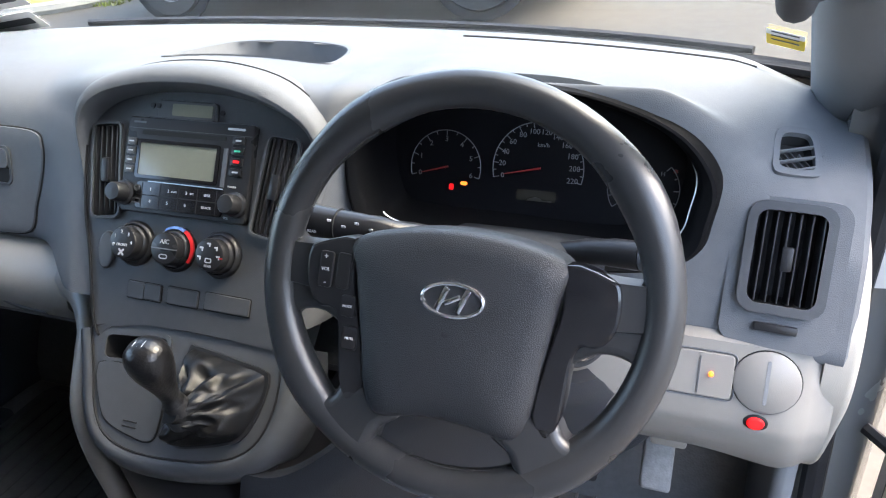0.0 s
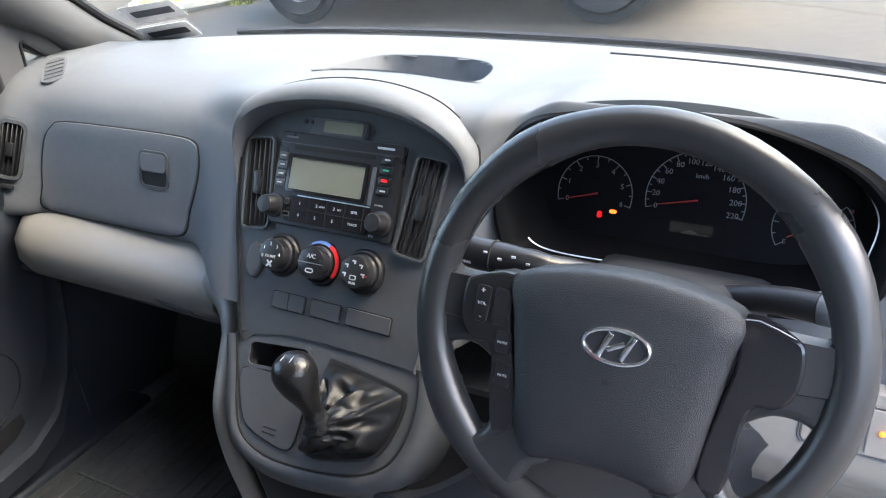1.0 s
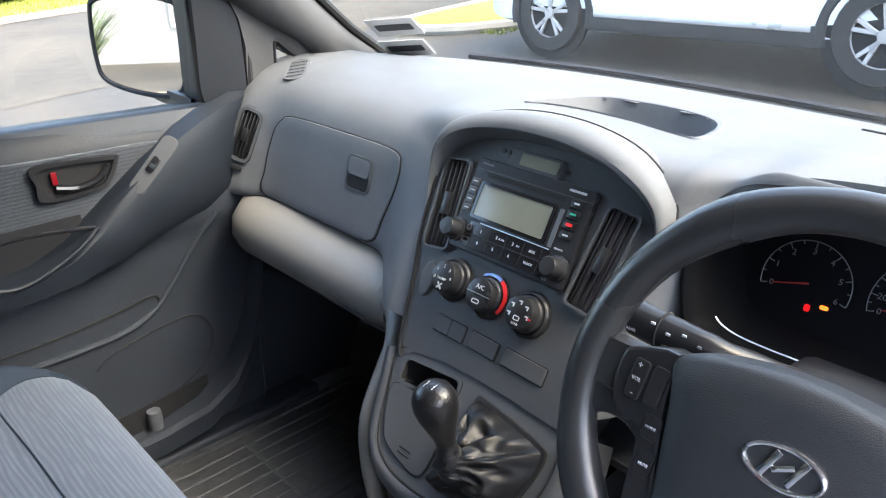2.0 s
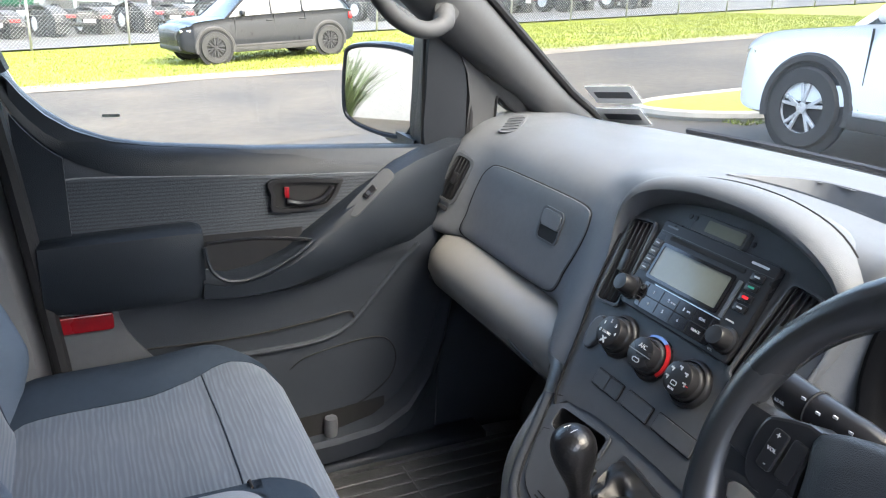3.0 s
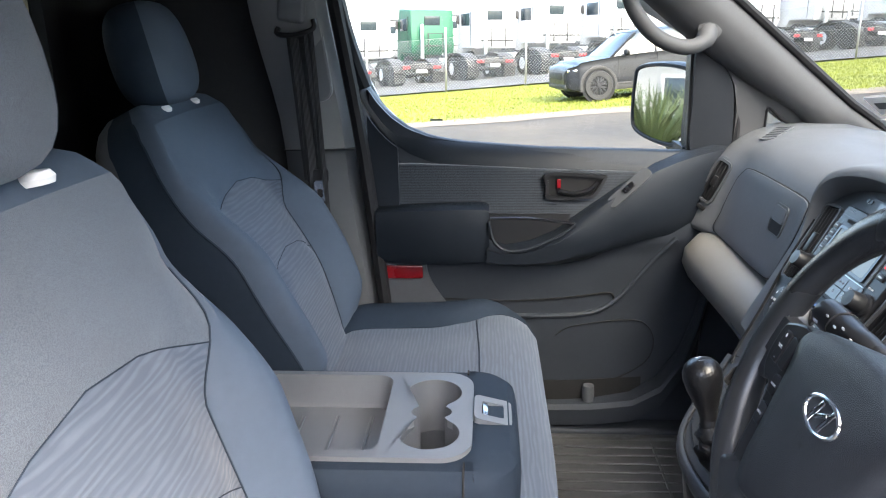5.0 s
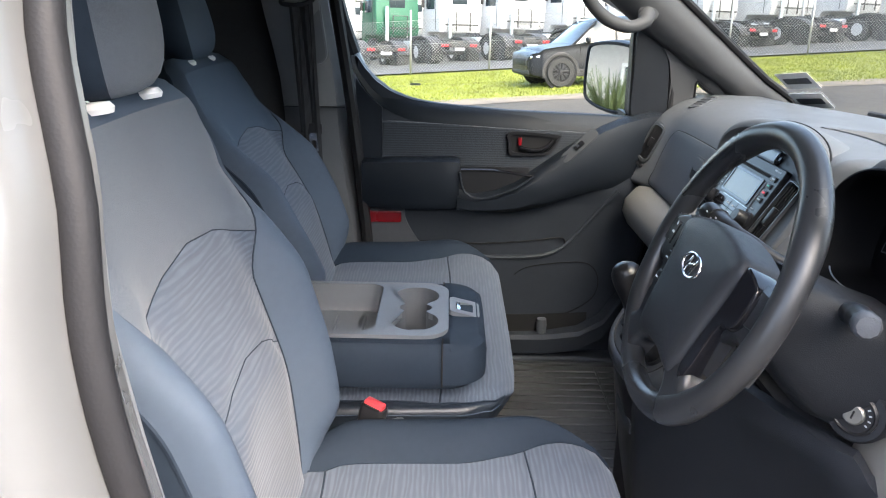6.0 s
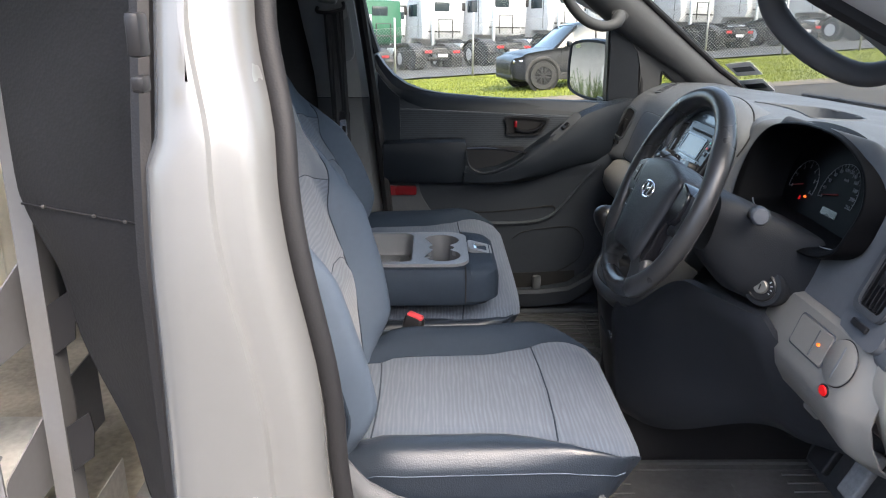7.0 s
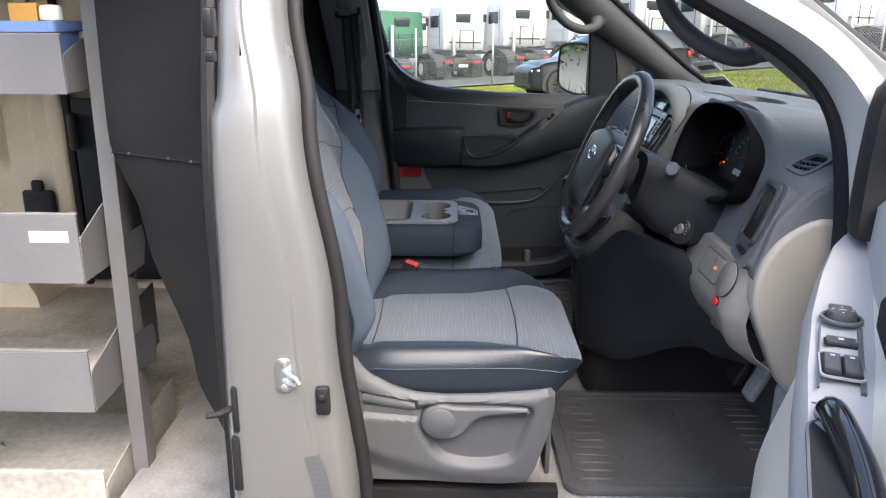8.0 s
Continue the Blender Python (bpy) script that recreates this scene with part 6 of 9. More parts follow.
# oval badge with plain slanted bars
em = SW @ Matrix.Translation((0.004, -0.004, 0.0272))
el = [(0.028 * math.cos(a), 0.0145 * math.sin(a), 0) for a in lin(0, math.tau, 41)[:-1]]
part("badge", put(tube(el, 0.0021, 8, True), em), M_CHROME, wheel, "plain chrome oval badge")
for c, size, rot in (((-0.0098, 0, 0), (0.0058, 0.0235, 0.003), -24), ((0.0098, 0, 0), (0.0058, 0.0235, 0.003), -24), ((0, 0, 0), (0.017, 0.0048, 0.003), 28)):
    part("badge_bar", put(box(c, size, 0.001, Matrix.Rotation(radians(rot), 3, "Z")), em), M_CHROME, wheel)
part("airbag_text", text_mesh("SRS", 0.0085, SW @ Matrix.Translation((0.0, -0.066, 0.0255))), M_BLACK, wheel)
part("airbag_text", text_mesh("AIRBAG", 0.0060, SW @ Matrix.Translation((0.0, -0.074, 0.0250))), M_BLACK, wheel)
part("hub_mark", put(box((0, -0.036, 0.0270), (0.008, 0.005, 0.001), 0.0004), SW), M_BLACK, wheel)
part("hub_back", lathe([(0.045, -0.022), (0.048, -0.035), (0.046, -0.055), (0.044, -0.075)], SW @ Matrix.Translation((0, -0.02, 0)), 28), M_DEEP, wheel)
# column shroud
colm = thing("steering_column", "dark plastic steering column shroud with ignition lock and stalks", "steering column", (0.47, 0.98, 1.05))
rows = []
for t, hw, zt, zb in ((0.0, 0.055, 0.040, -0.060), (0.15, 0.070, 0.040, -0.085), (0.4, 0.085, 0.032, -0.115), (0.7, 0.095, 0.020, -0.125), (1.0, 0.10, 0.010, -0.12)):
    c = Vector((0.457, 0.905 + 0.17 * t, 1.155 - 0.035 * t))
    sec = [(-hw, 0.2 * zb), (-hw * 0.92, zt * 0.6), (-hw * 0.5, zt), (hw * 0.5, zt), (hw * 0.92, zt * 0.6), (hw, 0.2 * zb), (hw * 0.95, zb * 0.7), (hw * 0.55, zb), (-hw * 0.55, zb), (-hw * 0.95, zb * 0.7)]
    rows.append([(c.x + x, c.y + 0.25 * z, c.z + z) for x, z in [(p.x, p.y) for p in smooth([(a, b, 0) for a, b in sec], 3, True)]])
part("shroud", loft(rows), M_SHROUD, colm)
IG = frame_at((0.540, 0.985, 1.046), (0, 0.25, 1), (0.62, -0.75, 0.2))
part("lock_boss", lathe([(0.036, -0.05), (0.036, -0.006), (0.033, -0.001), (0.020, 0.0)], IG, 28), M_SHROUD, colm)
part("lock_ring", lathe([(0.026, -0.02), (0.026, 0.002), (0.0235, 0.004), (0.0215, 0.002)], IG, 28), M_BLACK, colm)
part("lock_barrel", lathe([(0.0125, 0), (0.0125, 0.006), (0.0105, 0.008), (0.0, 0.008)], IG, 24), M_BARREL, colm, "worn metal ignition lock barrel")
part("key_slot", put(box((0, 0, 0.0085), (0.002, 0.010, 0.001), 0), IG), M_DEEP, colm)
lt = bmesh.new()
for k in range(16):
    a = math.tau * k / 16
    if 3.7 < a < 5.5:
        continue
    rbox(lt, (0.0175 * math.cos(a), 0.0175 * math.sin(a), 0.0018), (0.0035, 0.002, 0.0006), 0, Matrix.Rotation(a, 3, "Z"))
part("lock_print", put(lathe([(0.0215, 0), (0.0215, 0.0012), (0.013, 0.0014)], IG, 24), Matrix()), M_BLACK, colm)
part("lock_marks", put(lt, IG), M_DIAL, colm)
# stalks
part("wiper_stalk", tube(smooth([(0.42, 0.950, 1.175), (0.36, 0.888, 1.207), (0.31, 0.880, 1.212), (0.270, 0.878, 1.217)], 4), [0.011] * 3 + [0.013] * 2 + [0.0155] * 2 + [0.0165] * 5 + [0.0150], 16), M_BLACK, colm, "black wiper stalk")
mk_ = bmesh.new()
for k in range(4):
    rbox(mk_, (0.345 - 0.014 * k, 0.8685 - 0.0016 * k, 1.2180 + 0.0010 * k + 0.005 * (k % 2)), (0.004, 0.0012, 0.0022), 0)
for k in range(3):
    rbox(mk_, (0.352 - 0.016 * k, 0.8700 - 0.0016 * k, 1.2080 + 0.0010 * k), (0.0025, 0.0012, 0.0030), 0)
part("stalk_print", mk_, M_DIAL, colm)
part("stalk_text", text_mesh("REAR", 0.0042, frame_at((0.283, 0.8618, 1.2125), (0, 0.1, 1), (0, -1, 0.1))), M_DIAL, colm)
part("stalk_text", text_mesh("OFF", 0.0036, frame_at((0.316, 0.8640, 1.2080), (0, 0.1, 1), (0, -1, 0.1))), M_DIAL, colm)
part("stalk_ring", tube([(0.3055 + 0.0002 * math.cos(a), 0.8795 + 0.0170 * math.cos(a), 1.2125 + 0.0170 * math.sin(a)) for a in lin(0, math.tau, 25)[:-1]], 0.0012, 5, True), M_DEEP, colm)
part("indicator_stalk", tube(smooth([(0.505, 0.970, 1.160), (0.540, 0.958, 1.174), (0.570, 0.948, 1.182), (0.598, 0.938, 1.187)], 4), [0.0125] * 4 + [0.0135] * 4 + [0.0145] * 5, 14), M_BLACK, colm, "black indicator stalk")
part("stalk_end", lathe([(0.0120, 0), (0.0150, 0.002), (0.0155, 0.010), (0.0145, 0.017), (0.0115, 0.0205), (0.0, 0.0215)], frame_at((0.597, 0.9385, 1.187), (0, 0, 1), (1, -0.33, 0.16)), 10), M_SEATBASE, colm, "grey faceted stalk end")
part("trip_label", text_mesh("TRIP", 0.007, frame_at((0.322, 1.035, 1.118), (0, 0.5, 0.86), (0, -0.86, 0.5))), M_DIAL, colm)


# ---- seats ----
def seat_skin(parent, pt, nu, nv, tags, mats, labels=None):
    """A closed skin of rings pt(i, j), split into parts by tags(i, j)."""
    P = [[Vector(pt(i, j)) for i in range(nu)] for j in range(nv)]
    groups = {}
    for j in range(nv - 1):
        for i in range(nu):
            groups.setdefault(tags(i, j), []).append((i, j))
    for tag, cells in groups.items():
        bm = bmesh.new()
        vs = {}
        def V(i, j):
            i %= nu
            if (i, j) not in vs:
                vs[(i, j)] = bm.verts.new(P[j][i])
            return vs[(i, j)]
        for i, j in cells:
            bm.faces.new((V(i, j), V(i + 1, j), V(i + 1, j + 1), V(i, j + 1)))
        for row in (0, nv - 1):
            full = [(i, row) for i in range(nu) if (i, row) in vs]
            if len(full) == nu:
                bm.faces.new([vs[k] for k in full])
        part(tag, bm, mats[tag], parent, (labels or {}).get(tag, ""))


def superloop(n, e):
    out = []
    for k in range(n):
        a = math.tau * k / n
        c, s = math.cos(a), math.sin(a)
        out.append((math.copysign(abs(c) ** e, c), math.copysign(abs(s) ** e, s)))
    return out


def backrest(th, xc, y0, z0, lean, H, hw, worn, broad=1.0):
    """A reclined backrest with side wings, ribbed shoulder cloth and a patterned insert under a curved seam."""
    N, R = 72, 44
    base_loop = superloop(N, 0.50)
    up = Vector((0, -math.sin(lean), math.cos(lean)))
    fw = Vector((0, math.cos(lean), math.sin(lean)))

    def pt(i, j):
        cx, cs = base_loop[i]
        s = j / (R - 1)
        w = hw * interp(s, [(0, 0.82), (0.08, 0.90), (0.35, 1.0), (0.60, 0.96), (0.78, 0.85), (0.90, 0.78), (0.96, 0.70), (1.0, 0.54)])
        th_ = interp(s, [(0, 0.13), (0.3, 0.165), (0.8, 0.145), (0.92, 0.135), (0.97, 0.11), (1.0, 0.07)])
        w *= 1 + (broad - 1) * sstep(0.35, 0.65, s)
        uw = 0.62 + 0.30 * sstep(0.50, 0.74, s)
        k = abs(cx)
        u = math.copysign(k / 0.64 * uw if k < 0.64 else uw + (k - 0.64) / 0.36 * (1 - uw), cx)
        q = 0.64 * u / uw if k < 0.64 else u
        h = s
        if cs > 0:
            h += 0.085 * max(0, 1 - (q / 0.64) ** 2) * math.sin(min(1, s * 1.05) * math.pi) * (1 if k < 0.64 else 0)
        d = cs * th_ * 0.5
        if cs > 0:
            wing = sstep(0.56, 0.90, abs(u)) * (1 - 0.42 * sstep(0.93, 1.0, abs(u)))
            d += 0.078 * wing * sstep(-0.05, 0.15, s) * sstep(0.78, 0.46, s)
            d += 0.016 * math.exp(-((s - 0.30) / 0.13) ** 2) * (1 - sstep(0.4, 0.7, abs(u)))
            seam = math.exp(-((k - 0.64) / 0.035) ** 2)
            d -= 0.009 * seam * sstep(0.9, 0.7, s)
            if k < 0.64:
                d -= 0.006 * math.exp(-((s - 0.60) / 0.018) ** 2) + 0.007 * math.exp(-((s - 0.34) / 0.02) ** 2)
        return Vector((xc + u * w, y0, z0)) + up * (h * H) + fw * d

    def tags(i, j):
        c0, s0 = base_loop[i]
        c1, s1 = base_loop[(i + 1) % N]
        u, cs, s = (c0 + c1) / 2, (s0 + s1) / 2, (j + 0.5) / (R - 1)
        if cs < -0.45:
            return "back_shell"
        if cs < 0.50:
            return "side_panel"
        if abs(u) < 0.64 and s < 0.93:
            return "insert" if s < 0.60 else "shoulder_panel"
        return "wing"
    seat_skin(th, pt, N, R, tags, {"back_shell": M_SEATBASE, "side_panel": M_SEATD, "insert": M_INSERT_B, "shoulder_panel": M_WEAVE if worn else M_SEAT, "wing": M_SEAT},
              {"insert": "patterned cloth insert", "shoulder_panel": "ribbed grey cloth", "side_panel": "dark navy side cloth", "back_shell": "grey plastic back shell"})
    for sx in (-1, 1):
        iw = min(range(N), key=lambda i: abs(base_loop[i][0] - sx * 0.64) + (10 if base_loop[i][1] < 0 else 0))
        part("seam", tube([pt(iw, j) + fw * 0.0015 for j in range(1, round(0.74 * R))], 0.0013, 5), M_SEATD, th)
        ie = min(range(N), key=lambda i: abs(base_loop[i][1] - 0.50) + (10 if base_loop[i][0] * sx < 0 else 0))
        part("piping", tube([pt(ie, j) + fw * 0.001 for j in range(1, R - 2)], 0.0028, 6), M_SEATD, th, "stitched edge piping")
    across = sorted((i for i in range(N) if base_loop[i][1] > 0 and abs(base_loop[i][0]) <= 0.66), key=lambda i: base_loop[i][0])
    for q in (0.60, 0.34):
        part("seam", tube([pt(i, round(q * (R - 1))) + fw * 0.0004 for i in across], 0.0009, 5), M_SEATD, th)
    return up, fw


def headrest(th, c, lean, w=0.125, h=0.105, d=0.055, m=None, worn=False):
    up = Vector((0, -math.sin(lean), math.cos(lean)))
    fw = Vector((0, math.cos(lean), math.sin(lean)))
    N, R = 40, 15
    lp = superloop(N, 0.86)
    def pt(i, j):
        t = -math.pi / 2 + math.pi * j / (R - 1)
        k = max(0.02, math.cos(t)) ** 0.55
        z = math.copysign(abs(math.sin(t)) ** 0.8, math.sin(t))
        return Vector(c) + Vector((1, 0, 0)) * lp[i][0] * w * k * (1 - 0.10 * z) + fw * (lp[i][1] * d * k) + up * z * h
    def tags(i, j):
        u = (lp[i][0] + lp[(i + 1) % N][0]) / 2
        return "headrest_front" if abs(u) < 0.78 else "headrest_side"
    seat_skin(th, pt, N, R, tags, {"headrest_front": m or M_SEAT, "headrest_side": M_SEATD})
    for sx in (-1, 1):
        part("post", tube([Vector(c) + Vector((sx * 0.07, 0, 0)) - up * (h - 0.01), Vector(c) + Vector((sx * 0.07, 0, 0)) - up * (h + 0.03)], 0.006, 10), M_CHROME, th, "steel headrest post")
        part("post_guide", lathe([(0.016, 0), (0.018, 0.006), (0.014, 0.012), (0.007, 0.013)], frame_at(Vector(c) + Vector((sx * 0.07, 0, 0)) + fw * 0.012 - up * (h + 0.010), (0, 1, 0), up), 16), M_PAPER, th, "pale plastic post guide")


def cushion(th, x0, x1, y0, y1, zt, depth, side_up, insert_lo=-0.62, insert_hi=0.62, tail=""):
    """A seat cushion with raised side bolsters and a patterned centre."""
    N, R = 64, 26
    lp = superloop(N, 0.5)
    xc, hw = (x0 + x1) / 2, (x1 - x0) / 2

    def pt(i, j):
        cx, cs = lp[i]
        s = j / (R - 1)
        y = y0 + (y1 - y0) * s
        endk = 1 - 0.16 * sstep(0.86, 1.0, s) ** 2
        w = hw * interp(s, [(0, 0.90), (0.3, 1.0), (0.8, 1.0), (0.93, 0.95), (1.0, 0.80)])
        dz = depth * interp(s, [(0, 0.8), (0.2, 1.0), (0.85, 1.0), (0.95, 0.86), (1.0, 0.55)])
        z = zt - depth / 2 + cs * dz / 2
        if cs > 0:
            b = sstep(insert_hi * 0.8, 0.88, cx) * side_up[1] + sstep(insert_lo * 0.8, -0.88, cx) * side_up[0]
            z += b * sstep(-0.05, 0.25, s) * sstep(1.02, 0.72, s) * (1 - 0.35 * sstep(0.9, 1.0, abs(cx)))
            z -= 0.022 * (1 - s) * 0.6
            for e in (insert_lo, insert_hi):
                z -= 0.008 * math.exp(-((cx - e) / 0.03) ** 2)
            bow = 0.05 * (1 - cx * cx)
            z -= 0.007 * math.exp(-((s - 0.70) / 0.02) ** 2) * (1 if insert_lo < cx < insert_hi else 0) + 0.006 * math.exp(-((s - 0.16) / 0.02) ** 2)
            y += 0.03 * (1 - (cx / 1.0) ** 2) * math.sin(s * math.pi)
        y -= 0.02 * (1 - cs) * sstep(0.8, 1.0, s)
        g = sstep(0.50, 0.97, s) if cs > 0 else 0.0
        el = insert_lo + (-0.97 - insert_lo) * g
        eh = insert_hi + (0.97 - insert_hi) * g
        if cx < insert_lo:
            u = el + (cx - insert_lo) / (-1 - insert_lo) * (-1 - el)
        elif cx > insert_hi:
            u = eh + (cx - insert_hi) / (1 - insert_hi) * (1 - eh)
        else:
            u = el + (cx - insert_lo) / (insert_hi - insert_lo) * (eh - el)
        return Vector((xc + u * w, y, z))

    def tags(i, j):
        c0, s0 = lp[i]
        c1, s1 = lp[(i + 1) % N]
        u, cs, s = (c0 + c1) / 2, (s0 + s1) / 2, (j + 0.5) / (R - 1)
        if cs > 0.02 and insert_lo < u < insert_hi:
            return "seat_insert" if s < 0.70 else "front_roll"
        if cs > 0.35 and (u < 0 or insert_hi < 0.9):
            return "bolster" if u < 0 else "outer_bolster"
        return "side_skirt"
    seat_skin(th, pt, N, R, tags, {"seat_insert": M_INSERT, "front_roll": M_INSERT, "bolster": M_SEATD, "outer_bolster": M_SKIRT, "side_skirt": M_SKIRT},
              {"seat_insert": "patterned cloth centre", "side_skirt": "dark smooth side skirt"})
    for e in (insert_lo, insert_hi):
        if abs(e) > 1:
            continue
        iw = min(range(N), key=lambda i: abs(lp[i][0] - e) + (10 if lp[i][1] < 0 else 0))
        part("seam", tube([pt(iw, j) + Vector((0, 0, 0.001)) for j in range(1, R - 1)], 0.002, 5), M_SEATD, th)
    for q in (0.16, 0.70):
        j = round(q * (R - 1))
        row = sorted((i for i in range(N) if lp[i][1] > 0.02 and insert_lo <= lp[i][0] <= insert_hi), key=lambda i: lp[i][0])
        part("seam", tube([pt(i, j) + Vector((0, 0, 0.0005)) for i in row], 0.0016, 5), M_SEATD, th)
    iw = min(range(N), key=lambda i: abs(lp[i][1] - 0.35) + (10 if lp[i][0] < 0 else 0))
    part("seam", tube([pt(iw, j) + Vector((0.001, 0, 0.001)) for j in range(2, R - 1)], 0.0011, 5), M_SEAT, th, "stitched seam")


driver = thing("driver_seat", "grey-blue cloth driver seat on a grey plastic base", "seat", (0.45, 0.45, 0.45))
cushion(driver, 0.205, 0.695, 0.215, 0.775, 0.805, 0.115, (0.055, 0.030))
backrest(driver, 0.452, 0.226, 0.765, radians(15), 0.650, 0.255, True, 1.10)
headrest(driver, (0.45, 0.095, 1.490), radians(8), m=M_WEAVE)
# plastic base with recliner lever
BASE_TOP = [(0.268, 0.842), (0.279, 0.829), (0.318, 0.779), (0.365, 0.750), (0.417, 0.733), (0.48, 0.728), (0.552, 0.730), (0.64, 0.737), (0.690, 0.743), (0.706, 0.730)]
BASE_LOW = [(0.268, 0.600), (0.279, 0.545), (0.30, 0.522), (0.40, 0.520), (0.60, 0.522), (0.650, 0.528), (0.672, 0.560), (0.706, 0.690)]
RECESS = [(p.x, p.y) for p in smooth([(0.429, 0.7086, 0), (0.55, 0.714, 0), (0.645, 0.712, 0), (0.667, 0.694, 0), (0.664, 0.665, 0), (0.637, 0.590, 0), (0.600, 0.567, 0), (0.532, 0.561, 0), (0.465, 0.580, 0), (0.430, 0.630, 0), (0.418, 0.670, 0)], 4, True)]
SLOT = [(0.300, 0.742), (0.425, 0.716), (0.422, 0.668), (0.300, 0.678)]


def straight(x, table):
    for (a, va), (b, vb) in zip(table, table[1:]):
        if x <= b:
            return va + (vb - va) * max(0.0, x - a) / (b - a)
    return table[-1][1]


def base_pt(y, v):
    """The moulded side of the seat base: a sunk bowl behind the lever, a slot for the tilt lever, a lower edge that tucks in."""
    z = straight(y, BASE_LOW) + (straight(y, BASE_TOP) - straight(y, BASE_LOW)) * v
    x = 0.718 - 0.020 * sstep(-0.004, 0.014, poly_depth(y, z, RECESS)) - 0.012 * sstep(-0.002, 0.006, poly_depth(y, z, SLOT))
    ridge = straight(y, [(0.26, 0.635), (0.297, 0.6195), (0.35, 0.595), (0.4226, 0.5735), (0.50, 0.555), (0.593, 0.5435), (0.71, 0.540)])
    x -= 0.016 * sstep(ridge + 0.004, ridge - 0.055, z) + 0.012 * sstep(0.85, 1.0, v) ** 2 + 0.010 * sstep(0.685, 0.706, y)
    return (x, y, z)


part("side_panel", grid(base_pt, lin(0.268, 0.706, 84), lin(0, 1, 64), -0.006), M_SEATBASE, driver, "grey moulded plastic side panel")
part("front_wall", box((0.48, 0.700, 0.635), (0.45, 0.012, 0.20), 0.005), M_SEATBASE, driver)
SB = frame_at((0.702, 0, 0), (0, 0, 1), (1, 0, 0))
part("lever", plate([(p.x, p.y) for p in smooth([(0.440, 0.697, 0), (0.470, 0.711, 0), (0.51, 0.706, 0), (0.57, 0.7065, 0), (0.640, 0.7055, 0), (0.654, 0.699, 0), (0.648, 0.690, 0), (0.575, 0.686, 0), (0.540, 0.672, 0), (0.520, 0.645, 0), (0.490, 0.630, 0), (0.455, 0.633, 0), (0.432, 0.655, 0), (0.430, 0.68, 0)], 3, True)], 0.022, SB @ Matrix.Translation((0, 0, 0.004)), 0.007, 3), M_SEATBASE, driver, "grey height lever")
part("lever_boss", lathe([(0.0345, 0), (0.0345, 0.004), (0.031, 0.0065), (0.0, 0.007)], SB @ Matrix.Translation((0.4682, 0.6694, 0.024)), 28), M_SEATBASE, driver)
part("front_lever", loft([[(0.708 + 0.011 * math.cos(a), y, z + h * math.sin(a)) for a in lin(0, math.tau, 13)[:-1]] for y, z, h in ((0.302, 0.722, 0.014), (0.32, 0.719, 0.016), (0.40, 0.704, 0.013), (0.416, 0.701, 0.009))]), M_SEATBASE, driver, "grey tilt lever")
part("lever_slot", box((0.708, 0.362, 0.684), (0.006, 0.110, 0.012), 0.003, Matrix.Rotation(radians(-3), 3, "X")), M_DEEP, driver)
part("frame", box((0.46, 0.47, 0.60), (0.44, 0.40, 0.20), 0.02), M_DEEP, driver)
part("rail", box((0.68, 0.50, 0.475), (0.035, 0.46, 0.03), 0.004), M_BLACK, driver, "black seat rail")
part("rail", box((0.25, 0.50, 0.475), (0.035, 0.46, 0.03), 0.004), M_BLACK, driver, "black seat rail")
part("inner_cover", box((0.205, 0.36, 0.76), (0.02, 0.18, 0.08), 0.012, Matrix.Rotation(radians(20), 3, "X"), 3), M_TRAY, driver, "grey hinge cover")

bench = thing("passenger_bench", "grey-blue cloth two-place passenger bench", "seat", (-0.29, 0.4, 0.45))
cushion(bench, -0.700, 0.135, 0.10, 0.640, 0.835, 0.125, (0.050, 0.0), -0.70, 0.94)
part("pedestal", box((-0.29, 0.36, 0.58), (0.74, 0.40, 0.28), 0.02), M_DEEP, bench)
backrest(bench, -0.432, 0.150, 0.79, radians(26), 0.632, 0.255, False)
headrest(bench, (-0.425, -0.112, 1.455), radians(14), 0.130, 0.098)
part("hinge_cover", box((-0.655, 0.21, 0.80), (0.02, 0.14, 0.06), 0.012, Matrix.Rotation(radians(-35), 3, "X"), 3), M_TRAY, bench, "grey hinge cover")

# folded centre backrest used as a console
cons = thing("centre_console", "folded centre backrest with a grey plastic cup holder tray", "console", (-0.04, 0.3, 0.83))
CL = 0.012
CON_OUT = rrect(0.256, 0.478, 0.045, 6, CL, 0.266)


def pad_loop(w, h, r, z):
    return [(*p, z) for p in rrect(w, h, r, 6, CL, 0.285)]


part("padded_back", loft([pad_loop(0.26, 0.51, 0.06, 0.850), pad_loop(0.298, 0.55, 0.062, 0.858), pad_loop(0.314, 0.572, 0.062, 0.876), pad_loop(0.316, 0.575, 0.062, 0.912), pad_loop(0.308, 0.566, 0.060, 0.932), pad_loop(0.290, 0.545, 0.055, 0.941), [(*p, 0.942) for p in CON_OUT], [(*p, 0.90) for p in CON_OUT]], True, False), M_SEATD, cons, "padded dark navy cloth back")


def cap_loop(w, h, r, z):
    """The front of a pad loop, from one side round to the other."""
    p = rrect(w, h, r, 6, CL, 0.285)[:14]
    x0, x1 = p[0][0], p[-1][0]
    return [(x0, 0.495, z), (x0, 0.508, z)] + [(*q, z) for q in p] + [(x1, 0.508, z), (x1, 0.495, z)]


